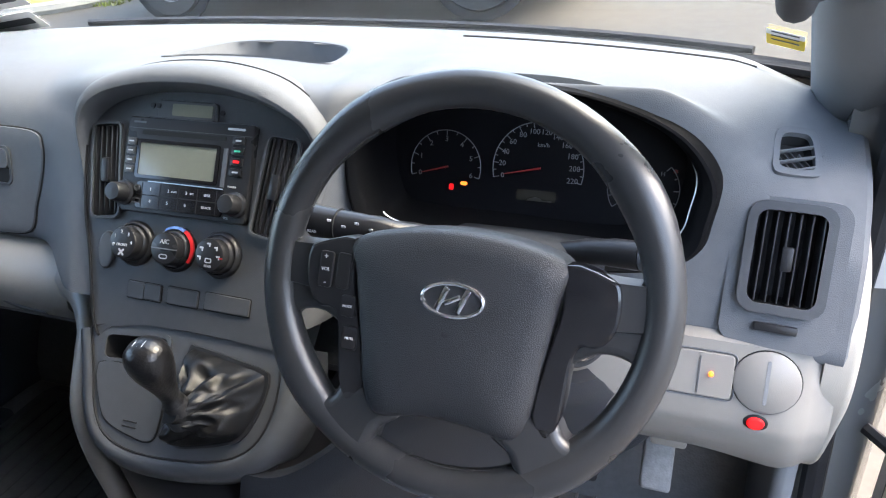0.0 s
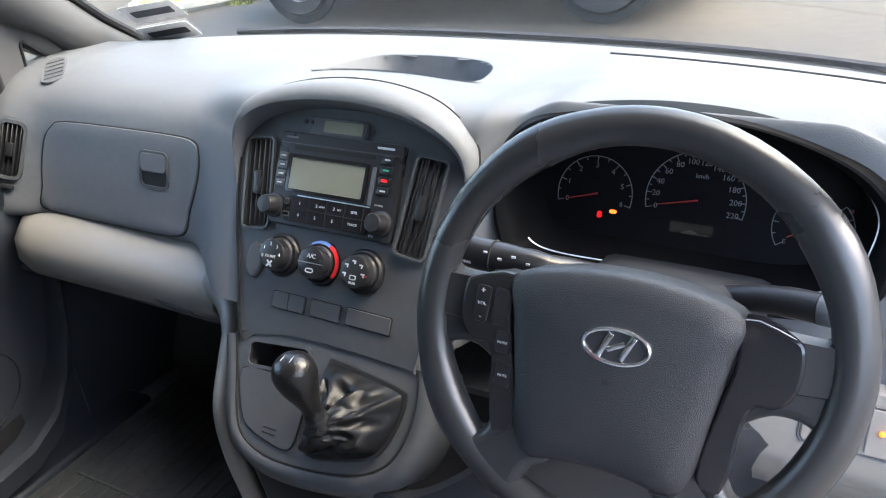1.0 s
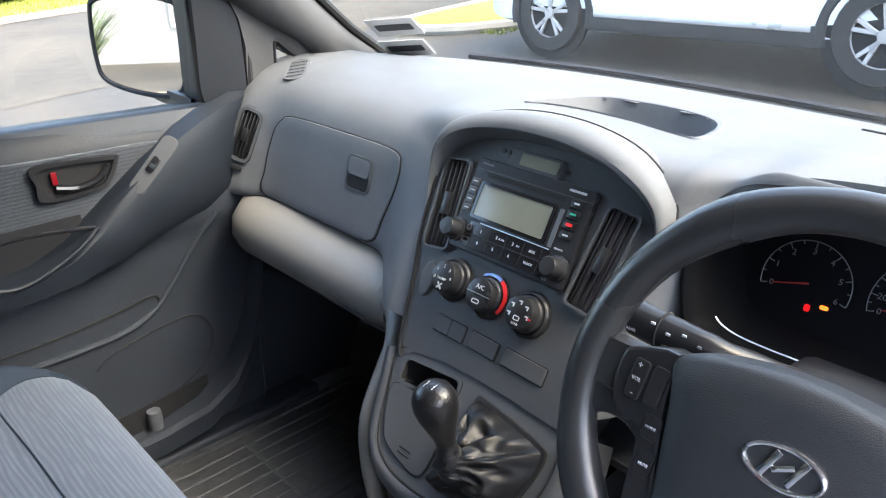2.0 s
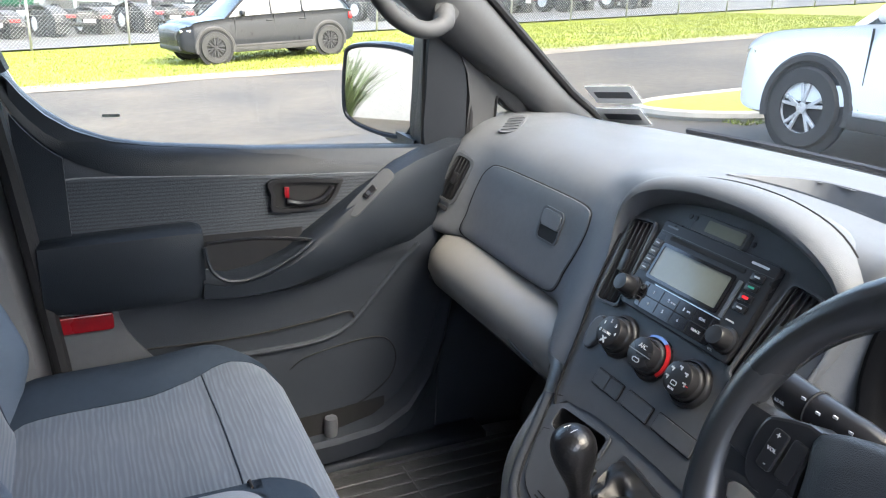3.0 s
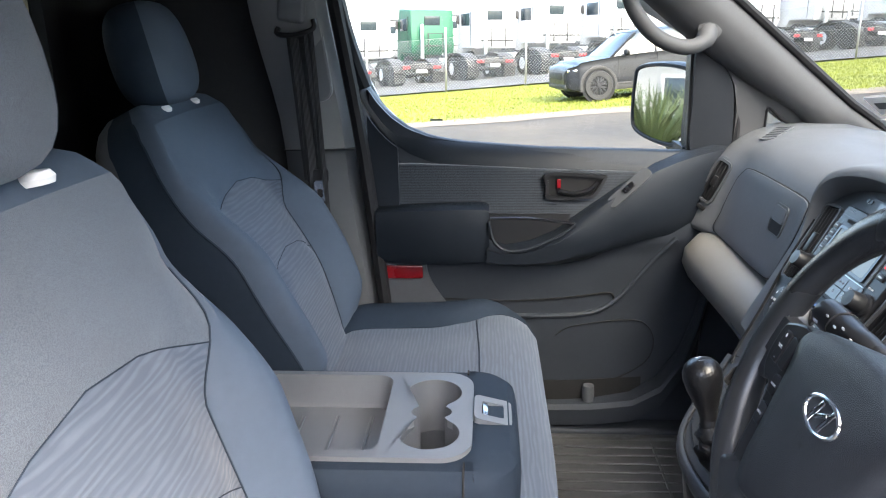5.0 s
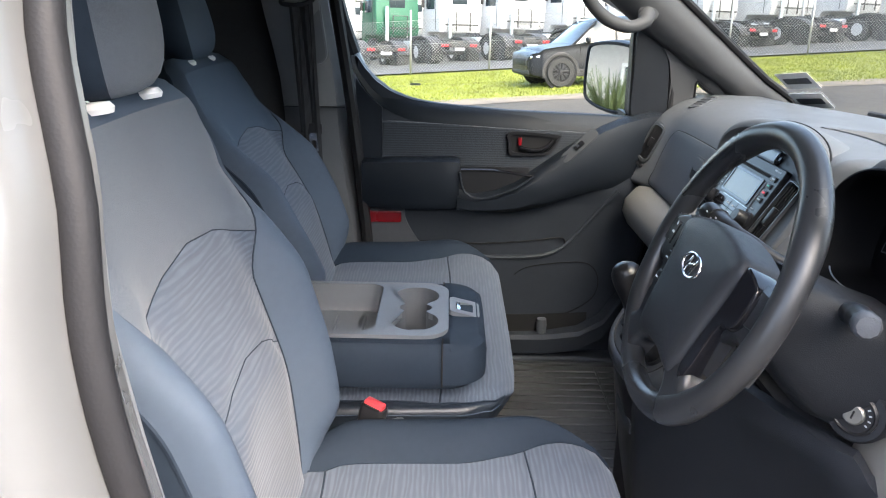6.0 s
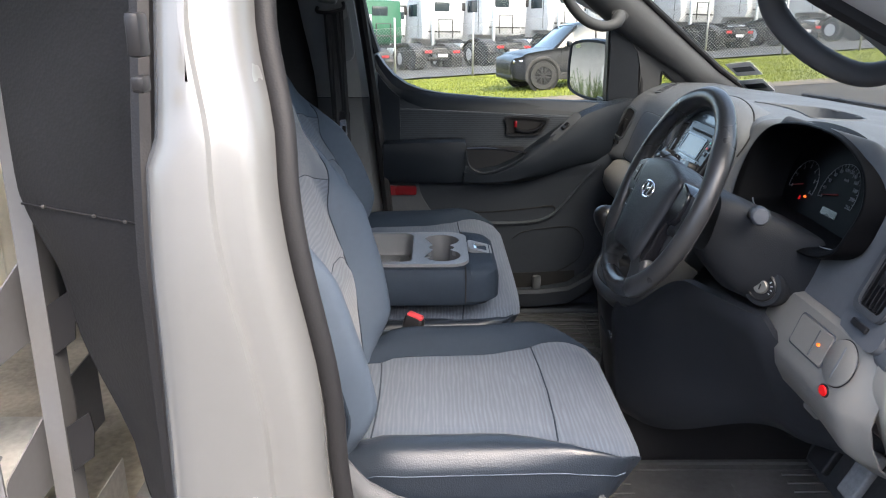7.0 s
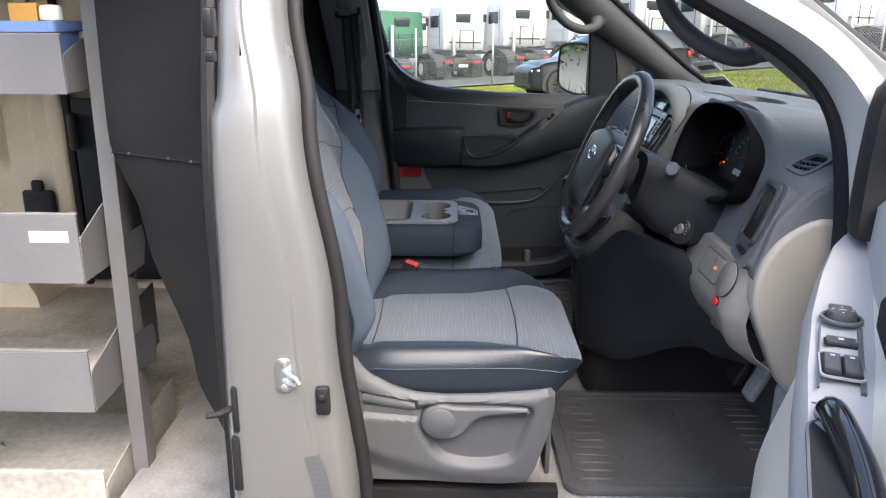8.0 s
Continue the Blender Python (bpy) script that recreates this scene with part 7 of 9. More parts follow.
part("front_cap", loft([cap_loop(0.317, 0.576, 0.062, 0.870), cap_loop(0.319, 0.578, 0.062, 0.912), cap_loop(0.311, 0.569, 0.060, 0.9335), cap_loop(0.292, 0.547, 0.055, 0.9430), cap_loop(0.252, 0.450, 0.030, 0.9440)], False), M_SEATD, cons, "dark navy cloth front edge")
for e in (0, -1):
    part("cap_seam", tube([Vector(cap_loop(w, h, r, z)[e]) for w, h, r, z in ((0.318, 0.577, 0.062, 0.866), (0.320, 0.579, 0.062, 0.912), (0.312, 0.570, 0.060, 0.934), (0.292, 0.547, 0.055, 0.9435), (0.258, 0.45, 0.030, 0.9445))], 0.0018, 6), M_DEEP, cons)
bin_hole = rrect(0.226, 0.290, 0.024, 6, CL - 0.002, 0.229)
bin_mid = Vector((CL - 0.002, 0.229))
bin_rim = [(p[0], min(p[1], 0.384)) for p in [ray_hit(bin_mid, math.atan2(q[1] - bin_mid.y, q[0] - bin_mid.x), CON_OUT) for q in bin_hole]]
part("tray_rim", ring(bin_rim, bin_hole, 0.012, Matrix.Translation((0, 0, 0.937)), 0.003), M_TRAY, cons, "grey plastic tray rim")
part("tray_wall", loft([[(bin_mid.x + (p[0] - bin_mid.x) * k, bin_mid.y + (p[1] - bin_mid.y) * k, z) for p in bin_hole] for k, z in ((1.0, 0.947), (0.985, 0.938), (0.965, 0.900), (0.93, 0.893), (0.3, 0.892))], True, "last"), M_TRAY, cons)
for k in range(5):
    part("tray_rib", box((CL - 0.002, 0.115 + 0.056 * k, 0.8935), (0.150, 0.006, 0.005), 0.002), M_TRAYIN, cons)


def cup_half(x):
    """Half the width of the cup opening: a cup at each end, small scallops in the middle."""
    a = abs(x)
    end = math.sqrt(max(0.0, 0.0435 ** 2 - (a - 0.0600) ** 2))
    mid = 0.031 * math.sqrt(max(0.0, 1 - (a / 0.0200) ** 2))
    return max(end, mid, 0.0205 if a < 0.06 else 0.0)


cx_ = [0.1034 * math.sin(t) for t in lin(-math.pi / 2, math.pi / 2, 41)]
CUP = [(CL + 0.002 + x, 0.443 + cup_half(x)) for x in cx_[:-1]] + [(CL + 0.002 + x, 0.443 - cup_half(x)) for x in cx_[::-1][:-1]]
cup_mid = Vector((CL + 0.002, 0.443))
cup_rim = [(p[0], max(p[1], 0.384)) for p in [ray_hit(cup_mid, math.atan2(q[1] - cup_mid.y, q[0] - cup_mid.x), CON_OUT) for q in CUP]]
part("cup_rim", ring(cup_rim, CUP, 0.012, Matrix.Translation((0, 0, 0.937))), M_TRAY, cons, "grey plastic cup holder rim")
# Darker plastic than the rim puts the wells' shade into the colour.
part("cup_well", loft([[(cup_mid.x + (p[0] - cup_mid.x) * k, cup_mid.y + (p[1] - cup_mid.y) * k, z) for p in CUP] for k, z in ((1.0, 0.9485), (0.985, 0.944), (0.93, 0.868), (0.90, 0.862), (0.3, 0.861))], True, "last"), M_SEATBASE, cons, "moulded cup holders")
LP = frame_at((CL - 0.008, 0.533, 0.9395), (0, 1, -0.24), (0, 0.24, 1))
part("latch_plate", ring(rrect(0.072, 0.058, 0.010), rrect(0.040, 0.034, 0.003), 0.009, LP, 0.002), M_TRAY, cons, "grey plastic latch frame")
part("latch", plate(rrect(0.041, 0.035, 0.003), 0.003, LP), M_DEEP, cons)
part("latch_bar", put(box((0, -0.011, 0.006), (0.038, 0.008, 0.005), 0.0015), LP), M_CHROME, cons, "chrome latch bar")

buckle = thing("belt_buckle", "black belt buckle with a red release button", "belt buckle", (0.19, 0.35, 0.72))
BK = frame_at((0.200, 0.372, 0.800), (0.06, 0.24, 1), (0.9, -0.4, 0))
part("stalk", put(box((0, -0.078, -0.004), (0.03, 0.08, 0.012), 0.004), BK), M_BLACK, buckle)
part("housing", put(loft([[(x * k, y, z * k) for x, z in rrect(0.046, 0.027, 0.009, 4)] for y, k in ((-0.054, 0.70), (-0.050, 0.82), (-0.02, 0.96), (0.030, 1.0), (0.047, 0.97), (0.050, 0.90))]), BK), M_BLACK, buckle)
part("release", put(box((0, 0.0515, 0.0), (0.036, 0.012, 0.019), 0.004, None, 2), BK), M_BUCKLE, buckle, "pinkish red release button")
part("tongue_slot", put(box((0, 0.0505, 0.0115), (0.030, 0.004, 0.003), 0.0005), BK), M_DEEP, buckle)
buckle2 = thing("belt_buckle", "black belt buckle with a red release button", "belt buckle", (0.14, 0.25, 0.75))
part("housing", box((0.150, 0.26, 0.80), (0.024, 0.05, 0.05), 0.006), M_BLACK, buckle2)
part("release", box((0.150, 0.28, 0.815), (0.02, 0.012, 0.02), 0.003), M_RED, buckle2, "red release button")

# ---- floor mats ----
def floor_mat(name, x0, x1, y0, y1, label):
    th = thing(name, label, "floor mat", ((x0 + x1) / 2, (y0 + y1) / 2, 0.446))
    part("sheet", box(((x0 + x1) / 2, (y0 + y1) / 2, 0.451), (x1 - x0, y1 - y0, 0.010), 0.004), M_MAT, th)
    part("edge", ring(rrect(x1 - x0, y1 - y0, 0.04, 5, (x0 + x1) / 2, (y0 + y1) / 2), rrect(x1 - x0 - 0.03, y1 - y0 - 0.03, 0.03, 5, (x0 + x1) / 2, (y0 + y1) / 2), 0.014, Matrix.Translation((0, 0, 0.450)), 0.004), M_MAT, th)
    n = int((x1 - x0 - 0.08) / 0.035)
    for i in range(n):
        x = x0 + 0.05 + (x1 - x0 - 0.10) * i / (n - 1)
        part("rib", box((x, (y0 + y1) / 2, 0.4575), (0.010, y1 - y0 - 0.09, 0.004), 0.0015, None, 1), M_MAT, th)
    part("cross_rib", box(((x0 + x1) / 2, (y0 + y1) / 2, 0.4578), (x1 - x0 - 0.06, 0.006, 0.005), 0.0015, None, 1), M_MAT, th)
    return th
def worn_mat(x0, x1, y0, y1, label):
    """A rubber mat with a raised lip, short ribs along its ends and a smooth worn middle."""
    th = thing("floor_mat", label, "floor mat", ((x0 + x1) / 2, (y0 + y1) / 2, 0.446))
    cx, cy, w, h = (x0 + x1) / 2, (y0 + y1) / 2, x1 - x0, y1 - y0
    part("sheet", put(plate(rrect(w - 0.01, h - 0.01, 0.035, 5, cx, cy), 0.010), Matrix.Translation((0, 0, 0.446))), M_MAT, th)
    for a, b, z in ((0.0, 0.014, 0.017), (0.030, 0.036, 0.013)):
        part("edge", ring(rrect(w - 2 * a, h - 2 * a, 0.04, 5, cx, cy), rrect(w - 2 * b, h - 2 * b, 0.03, 5, cx, cy), z - 0.006, Matrix.Translation((0, 0, 0.452)), 0.002), M_MAT, th)
    for i in range(12):
        x = x0 + 0.055 + (w - 0.11) * i / 11
        for ya, yb in ((y0 + 0.045, y0 + 0.125), (y1 - 0.16, y1 - 0.045)):
            part("rib", box((x, (ya + yb) / 2, 0.457), (0.006, yb - ya, 0.005), 0.0018, None, 1), M_MAT, th)
    for x, y, sx, sy in ((0.34, 1.11, 0.15, 0.004), (0.58, 1.112, 0.085, 0.004), (0.545, 1.075, 0.004, 0.075), (0.60, 0.83, 0.10, 0.003)):
        part("mould_line", box((x, y, 0.4565), (sx, sy, 0.003), 0.001, None, 1), M_MAT, th)
    return th


worn_mat(0.175, 0.655, 0.752, 1.40, "dusty black rubber floor mat with a raised lip")
floor_mat("floor_mat", -0.74, -0.16, 0.60, 1.30, "black rubber floor mat, ribbed")


# ---- passenger door ----
pdoor = thing("passenger_door", "closed passenger door with dark trim and striped cloth panel", "door", (-0.80, 0.65, 0.45))


def door_x(y, z):
    """The inner trim surface of the passenger door."""
    x = -0.752 - 0.02 * sstep(0.95, 0.55, z) - 0.03 * sstep(0.7, 1.0, y) * sstep(1.0, 0.8, z)
    x -= 0.03 * sstep(1.17, 1.23, z)
    x += 0.012 * sstep(1.11, 1.03, z) * sstep(0.95, 1.0, z)
    return x


def sill_z(y):
    tab = ((0.20, 1.455), (0.22, 1.400), (0.24, 1.358), (0.265, 1.320), (0.295, 1.288), (0.335, 1.260), (0.39, 1.240), (0.46, 1.228), (0.65, 1.213), (1.15, 1.197))
    for (a, za), (b, zb) in zip(tab, tab[1:]):
        if y <= b:
            return za + (zb - za) * max(0.0, y - a) / (b - a)
    return tab[-1][1]


part("inner_panel", grid(lambda y, v: (door_x(y, 0.47 + (sill_z(y) - 0.47) * v), y, 0.47 + (sill_z(y) - 0.47) * v), lin(0.245, 1.07, 50), lin(0, 1, 60), 0.012), M_DOORLOW, pdoor, "dark grey lower trim")
part("upper_trim", grid(lambda y, v: (door_x(y, sill_z(y) - 0.05) - 0.03 * sstep(0.98, 1.10, y) + 0.006 - 0.05 * v ** 1.5, y, sill_z(y) - 0.055 + 0.058 * math.sin(v * math.pi / 2)), lin(0.225, 1.09, 40), lin(0, 1, 8), 0.010), M_DOOR, pdoor, "soft dark waist trim")
part("rear_trim", grid(lambda y, v: (door_x(y, 1.0) + 0.010, y, 0.945 + (sill_z(y) - 0.05 - 0.945) * v), lin(0.245, 0.315, 6), lin(0, 1, 20), 0.010), M_DOOR, pdoor)
clothp = [(0.300, 1.095), (0.298, 1.165), (0.315, 1.183), (0.45, 1.180), (0.70, 1.168), (0.905, 1.158), (0.86, 1.115), (0.78, 1.055), (0.55, 1.055), (0.31, 1.068)]
DP = frame_at((-0.752, 0, 0), (0, 0, 1), (1, 0, 0))
part("cloth_panel", plate([(p.x, p.y) for p in smooth([(y, z, 0) for y, z in clothp], 4, True)], 0.010, DP, 0.004), M_DOORCLOTH, pdoor, "horizontally striped grey cloth")
# armrest and sweeping pull
rows = []
for y, zt, zb, xo in ((0.243, 1.072, 0.945, -0.735), (0.26, 1.082, 0.94, -0.700), (0.33, 1.086, 0.938, -0.690), (0.45, 1.090, 0.938, -0.686), (0.515, 1.091, 0.942, -0.688), (0.530, 1.085, 0.948, -0.695)):
    rows.append([(-0.76, y, zt), (xo - 0.018, y, zt), (xo - 0.004, y, zt - 0.008), (xo, y, zt - 0.03), (xo - 0.004, y, zb + 0.03), (xo - 0.02, y, zb + 0.006), (-0.76, y, zb)])
part("armrest", loft(rows), M_DOOR, pdoor, "dark padded armrest")
rows = []
for y, zt, zb, xo in ((0.525, 0.995, 0.942, -0.690), (0.57, 0.982, 0.940, -0.686), (0.63, 0.992, 0.940, -0.685), (0.69, 1.018, 0.942, -0.685), (0.76, 1.070, 0.955, -0.688), (0.84, 1.128, 0.985, -0.695), (0.92, 1.176, 1.005, -0.706), (0.97, 1.194, 1.008, -0.718), (1.02, 1.206, 1.01, -0.735), (1.06, 1.212, 1.01, -0.752), (1.10, 1.214, 1.01, -0.768), (1.14, 1.214, 1.01, -0.78)):
    rows.append([(min(-0.77, xo - 0.035), y, zt + 0.006), (xo - 0.030, y, zt + 0.004), (xo - 0.008, y, zt - 0.006), (xo, y, zt - 0.4 * (zt - zb) * 0.5), (xo - 0.004, y, zb + 0.2 * (zt - zb)), (xo - 0.025, y, zb), (-0.79, y, zb - 0.005)])
part("pull_sweep", loft(rows), M_DOOR, pdoor, "dark sweeping door pull")
part("pull_cup", grid(lambda y, v: (-0.742 + 0.004 * v, y, 1.062 - 0.075 * v), lin(0.53, 0.725, 10), lin(0, 1, 6), 0.004), M_BLACK, pdoor)
part("cup_lip", tube(smooth([(-0.690, 0.533, 1.062), (-0.700, 0.62, 1.060), (-0.705, 0.70, 1.050), (-0.702, 0.735, 1.045)], 4), 0.004, 6), M_GLOSS, pdoor, "glossy cup lip")
part("cup_lip", tube(smooth([(-0.689, 0.530, 1.055), (-0.686, 0.540, 1.01), (-0.684, 0.57, 0.986), (-0.683, 0.62, 0.988), (-0.684, 0.69, 1.018), (-0.69, 0.735, 1.048)], 5), 0.004, 6), M_DOOR, pdoor)
# inner handle
HN = frame_at((-0.742, 0.735, 1.130), (0, 0, 1), (1, 0, 0))
hd = part("handle_bowl", ring([(p.x, p.y) for p in smooth([(-0.066, 0.032, 0), (0.060, 0.026, 0), (0.070, 0.016, 0), (0.052, -0.018, 0), (0.03, -0.03, 0), (-0.062, -0.032, 0), (-0.070, 0, 0)], 4, True)],
     [(p.x, p.y) for p in smooth([(-0.058, 0.025, 0), (0.052, 0.019, 0), (0.060, 0.013, 0), (0.045, -0.014, 0), (0.026, -0.024, 0), (-0.054, -0.025, 0), (-0.062, 0, 0)], 4, True)], 0.010, HN, 0.003), M_BLACK, pdoor, "black handle bowl")
part("bowl_floor", plate([(p.x, p.y) for p in smooth([(-0.060, 0.027, 0), (0.054, 0.021, 0), (0.062, 0.013, 0), (0.047, -0.016, 0), (0.028, -0.026, 0), (-0.056, -0.027, 0), (-0.064, 0, 0)], 4, True)], 0.003, HN), M_DEEP, hd)
part("handle", tube(smooth([HN @ Vector(p) for p in ((-0.040, -0.012, 0.006), (-0.005, -0.018, 0.010), (0.030, -0.010, 0.011), (0.052, 0.010, 0.008))], 4), 0.0065, 8), M_GLOSS, hd, "black door release")
part("lock_tab", put(box((-0.040, 0.006, 0.007), (0.010, 0.022, 0.008), 0.002), HN), M_REDR, hd, "red lock tab")
# window switch
WSW = frame_at((-0.702, 0.855, 1.132), (0, 0.72, 0.69), (0.75, -0.45, 0.47))
part("switch_plate", plate(rrect(0.030, 0.12, 0.012), 0.004, WSW, 0.001), M_DASH2, pdoor)
part("window_switch", put(box((0, 0.0, 0.006), (0.014, 0.03, 0.008), 0.003), WSW), M_GLOSS, pdoor)
part("switch_mark", put(box((0, -0.004, 0.0105), (0.008, 0.008, 0.001), 0), WSW), M_CHROME, pdoor)
# red reflector with grey patch behind
part("reflector", plate(rrect(0.096, 0.033, 0.006), 0.008, frame_at((-0.748, 0.319, 0.911), (0, 0, 1), (1, 0, 0)), 0.002), M_REDR, pdoor, "dark red door reflector")
part("rear_patch", grid(lambda u, z: (door_x(0.3, z) + 0.005, 0.25 + u * (0.125 + 0.10 * sstep(0.93, 0.72, z)), z), lin(0, 1, 6), lin(0.55, 0.935, 16), 0.004), M_SEATBASE, pdoor, "grey plastic edge patch")
# lower pockets
def on_door(pts, off):
    return [(door_x(p.x, p.y) + off, p.x, p.y) for p in smooth([(y, z, 0) for y, z in pts], 5)]


part("slot_line", tube(on_door([(0.42, 0.836), (0.60, 0.832), (0.76, 0.845), (0.825, 0.852), (0.843, 0.842), (0.838, 0.822), (0.80, 0.804)], 0.002), 0.0024, 6), M_DEEP, pdoor, "dark pocket edge")
part("slot_lip", tube(on_door([(0.42, 0.790), (0.60, 0.790), (0.76, 0.794), (0.83, 0.815), (0.88, 0.865), (0.93, 0.935), (0.98, 1.0)], 0.0), 0.007, 8), M_DOORLOW, pdoor)
part("speaker_line", tube(on_door([(0.70, 0.735), (0.74, 0.760), (0.84, 0.772), (0.92, 0.765), (0.955, 0.715), (0.94, 0.65), (0.86, 0.602), (0.76, 0.588), (0.69, 0.602)], 0.002), 0.0016, 5), M_DEEP, pdoor)
rows = []
for y, zt in ((0.55, 0.545), (0.66, 0.545), (0.80, 0.548), (0.90, 0.56), (0.97, 0.60), (1.02, 0.68), (1.05, 0.78), (1.07, 0.90)):
    rows.append([(-0.80, y, zt - 0.09), (-0.745, y, zt - 0.06), (-0.735, y, zt - 0.01), (-0.742, y, zt + 0.003), (-0.80, y, zt + 0.003)])
part("bin_wall", loft(rows), M_DOORLOW, pdoor, "moulded door bin")
# Dark sheet on the panel, put in for the shade inside the bin.
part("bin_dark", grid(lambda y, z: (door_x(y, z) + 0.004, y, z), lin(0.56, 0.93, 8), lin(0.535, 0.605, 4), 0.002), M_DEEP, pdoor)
part("bin_peg", lathe([(0.014, 0), (0.016, 0.03), (0.014, 0.05), (0.0, 0.052)], Matrix.Translation((-0.762, 0.79, 0.545)), 14), M_SEATBASE, pdoor, "grey bottle peg")
part("outer_skin", grid(lambda y, v: (-0.93 + 0.03 * v, y, 0.40 + (sill_z(y) - 0.42) * v), lin(0.20, 1.30, 20), lin(0, 1, 8), 0.006), M_WHITE, pdoor)
part("sill_gap", grid(lambda y, v: (-0.79 - 0.11 * v, y, sill_z(y) - 0.004 - 0.012 * v), lin(0.24, 1.04, 24), lin(0, 1, 3), 0.004), M_RUBBER, pdoor, "black window seal")
# window frame: rear upright, sail and glass
part("rear_frame", tube(smooth([(-0.795, 0.235, 1.36), (-0.775, 0.205, 1.46), (-0.735, 0.185, 1.58), (-0.69, 0.17, 1.72)], 5), 0.018, 8), M_DOOR, pdoor)
pglass = part("window_glass", grid(lambda y, v: (-0.845 + 0.12 * v, y, sill_z(y) - 0.02 + (1.74 - sill_z(y)) * v), lin(0.21, 1.05, 16), lin(0, 1, 6)), M_GLASS, pdoor, "clear side glass")
SAIL = [Vector((p.x, p.y)) for p in smooth([(1.008, 1.195, 0), (1.060, 1.193, 0), (1.104, 1.195, 0), (1.101, 1.30, 0), (1.090, 1.360, 0), (1.064, 1.402, 0), (1.018, 1.432, 0), (0.996, 1.436, 0), (1.000, 1.32, 0)], 4, True)]
def sail_loop(k, x):
    c = Vector((1.045, 1.30))
    return [(x + 0.03 * sstep(1.2, 1.5, p.y), *(c + (p - c) * k)) for p in SAIL]
part("sail", loft([sail_loop(1, -0.86), sail_loop(1, -0.800), sail_loop(0.985, -0.793), sail_loop(0.95, -0.789)]), M_SAIL, pdoor, "black mirror sail")
part("sail_edge", tube(smooth([(-0.795, 1.113, 1.20), (-0.792, 1.110, 1.30), (-0.785, 1.096, 1.370), (-0.778, 1.068, 1.415), (-0.772, 1.040, 1.440), (-0.765, 1.01, 1.475), (-0.735, 0.80, 1.60), (-0.70, 0.55, 1.71)], 5), 0.010, 8), M_RUBBER, pdoor, "black rubber seal")
part("front_post", tube([(-0.800, 1.008, 1.20), (-0.775, 0.994, 1.46)], 0.007, 6), M_RUBBER, pdoor)
part("glass_mark", plate(rrect(0.030, 0.006, 0.002), 0.0004, frame_at((-0.838, 0.40, 1.275), (0.2, 0, 1), (1, 0, -0.2))), M_GALV, pdoor, "faint printed mark on the glass")
# quarter light between door and pillar
QC = Vector((1.203, 1.262))
Q_IN = [(p.x, p.y) for p in smooth([(1.181, 1.294, 0), (1.181, 1.25, 0), (1.185, 1.238, 0), (1.20, 1.236, 0), (1.245, 1.243, 0), (1.254, 1.248, 0), (1.246, 1.256, 0), (1.215, 1.275, 0), (1.187, 1.299, 0)], 3, True)]
Q_OUT = [(1.106, 1.17), (1.106, 1.30), (1.090, 1.365), (1.062, 1.41), (1.03, 1.44), (1.075, 1.45), (1.16, 1.375), (1.30, 1.285), (1.43, 1.20), (1.40, 1.17)]
q_x = lambda z: -0.800 + 0.03 * sstep(1.2, 1.5, z)
QA = lin(0, math.tau * 71 / 72, 72)
q_in = [ray_hit(QC, a, Q_IN) for a in QA]
q_out = [ray_hit(QC, a, Q_OUT) for a in QA]
q_loop = lambda k, dx: [(q_x(p.y) + dx, *p) for p in [a.lerp(b, k) for a, b in zip(q_in, q_out)]]
part("quarter_panel", loft([q_loop(0, -0.05), q_loop(0, -0.004), q_loop(0.05, 0.0)] + [q_loop(k, 0.012 * k) for k in (0.2, 0.4, 0.6, 0.8, 1.0)] + [q_loop(1.0, -0.05)], True, False), M_PILLAR_SHADE, van_shell, "light grey quarter trim")
part("quarter_seal", tube(q_loop(0.02, 0.0), 0.0032, 6, True), M_RUBBER, van_shell, "black rubber seal")
qglass = part("quarter_glass", loft([q_loop(0, -0.034), q_loop(0, -0.030)]), M_GLASS, van_shell, "small triangular quarter glass")

# ---- passenger mirror ----
mirror = thing("door_mirror", "dark grey door mirror reflecting the street behind", "mirror", (-1.0, 1.0, 1.3))
MM = frame_at((-0.990, 0.984, 1.296), (0, 0.03, 1), (0.466, -0.884, 0.031))
mo = [Vector((p.x * 1.17, p.y * 0.92, 0)) for p in smooth([(-0.078, 0.085, 0), (0.0, 0.098, 0), (0.075, 0.090, 0), (0.088, 0.06, 0), (0.086, -0.05, 0), (0.070, -0.098, 0), (0.0, -0.105, 0), (-0.075, -0.085, 0), (-0.092, -0.04, 0), (-0.092, 0.05, 0)], 4, True)]
part("housing", put(loft([[(p.x * k + sh, p.y * k, z) for p in mo] for k, z, sh in ((1.0, 0.003, 0), (1.03, 0.012, 0), (1.10, 0.012, 0.004), (1.15, 0.0, 0.008), (1.16, -0.02, 0.012), (1.10, -0.06, 0.02), (0.90, -0.095, 0.03), (0.4, -0.11, 0.03))]), MM), M_DOOR, mirror)
part("mirror_glass", put(loft([[(p.x * k, p.y * k, z) for p in mo] for k, z in ((1.0, 0.004), (1.0, 0.0075))]), MM), M_MIRROR, mirror, "mirror glass")
part("arm", loft([[(x, y, z) for y, z in ((1.00, 1.175), (1.09, 1.175), (1.09, 1.205), (1.00, 1.205))] for x in (-1.0, -0.93, -0.83)]), M_SAIL, mirror)

# ---- open driver door ----
HINGE = Vector((0.935, 1.225, 0))
OPEN = radians(67)
dd = Vector((math.sin(OPEN), -math.cos(OPEN), 0))          # along the door, away from the hinge
nn = Vector((-math.cos(OPEN), -math.sin(OPEN), 0))         # inner side
ddoor = thing("driver_door", "open white driver door with dark armrest and window switches", "door", (1.3, 1.05, 0.45))


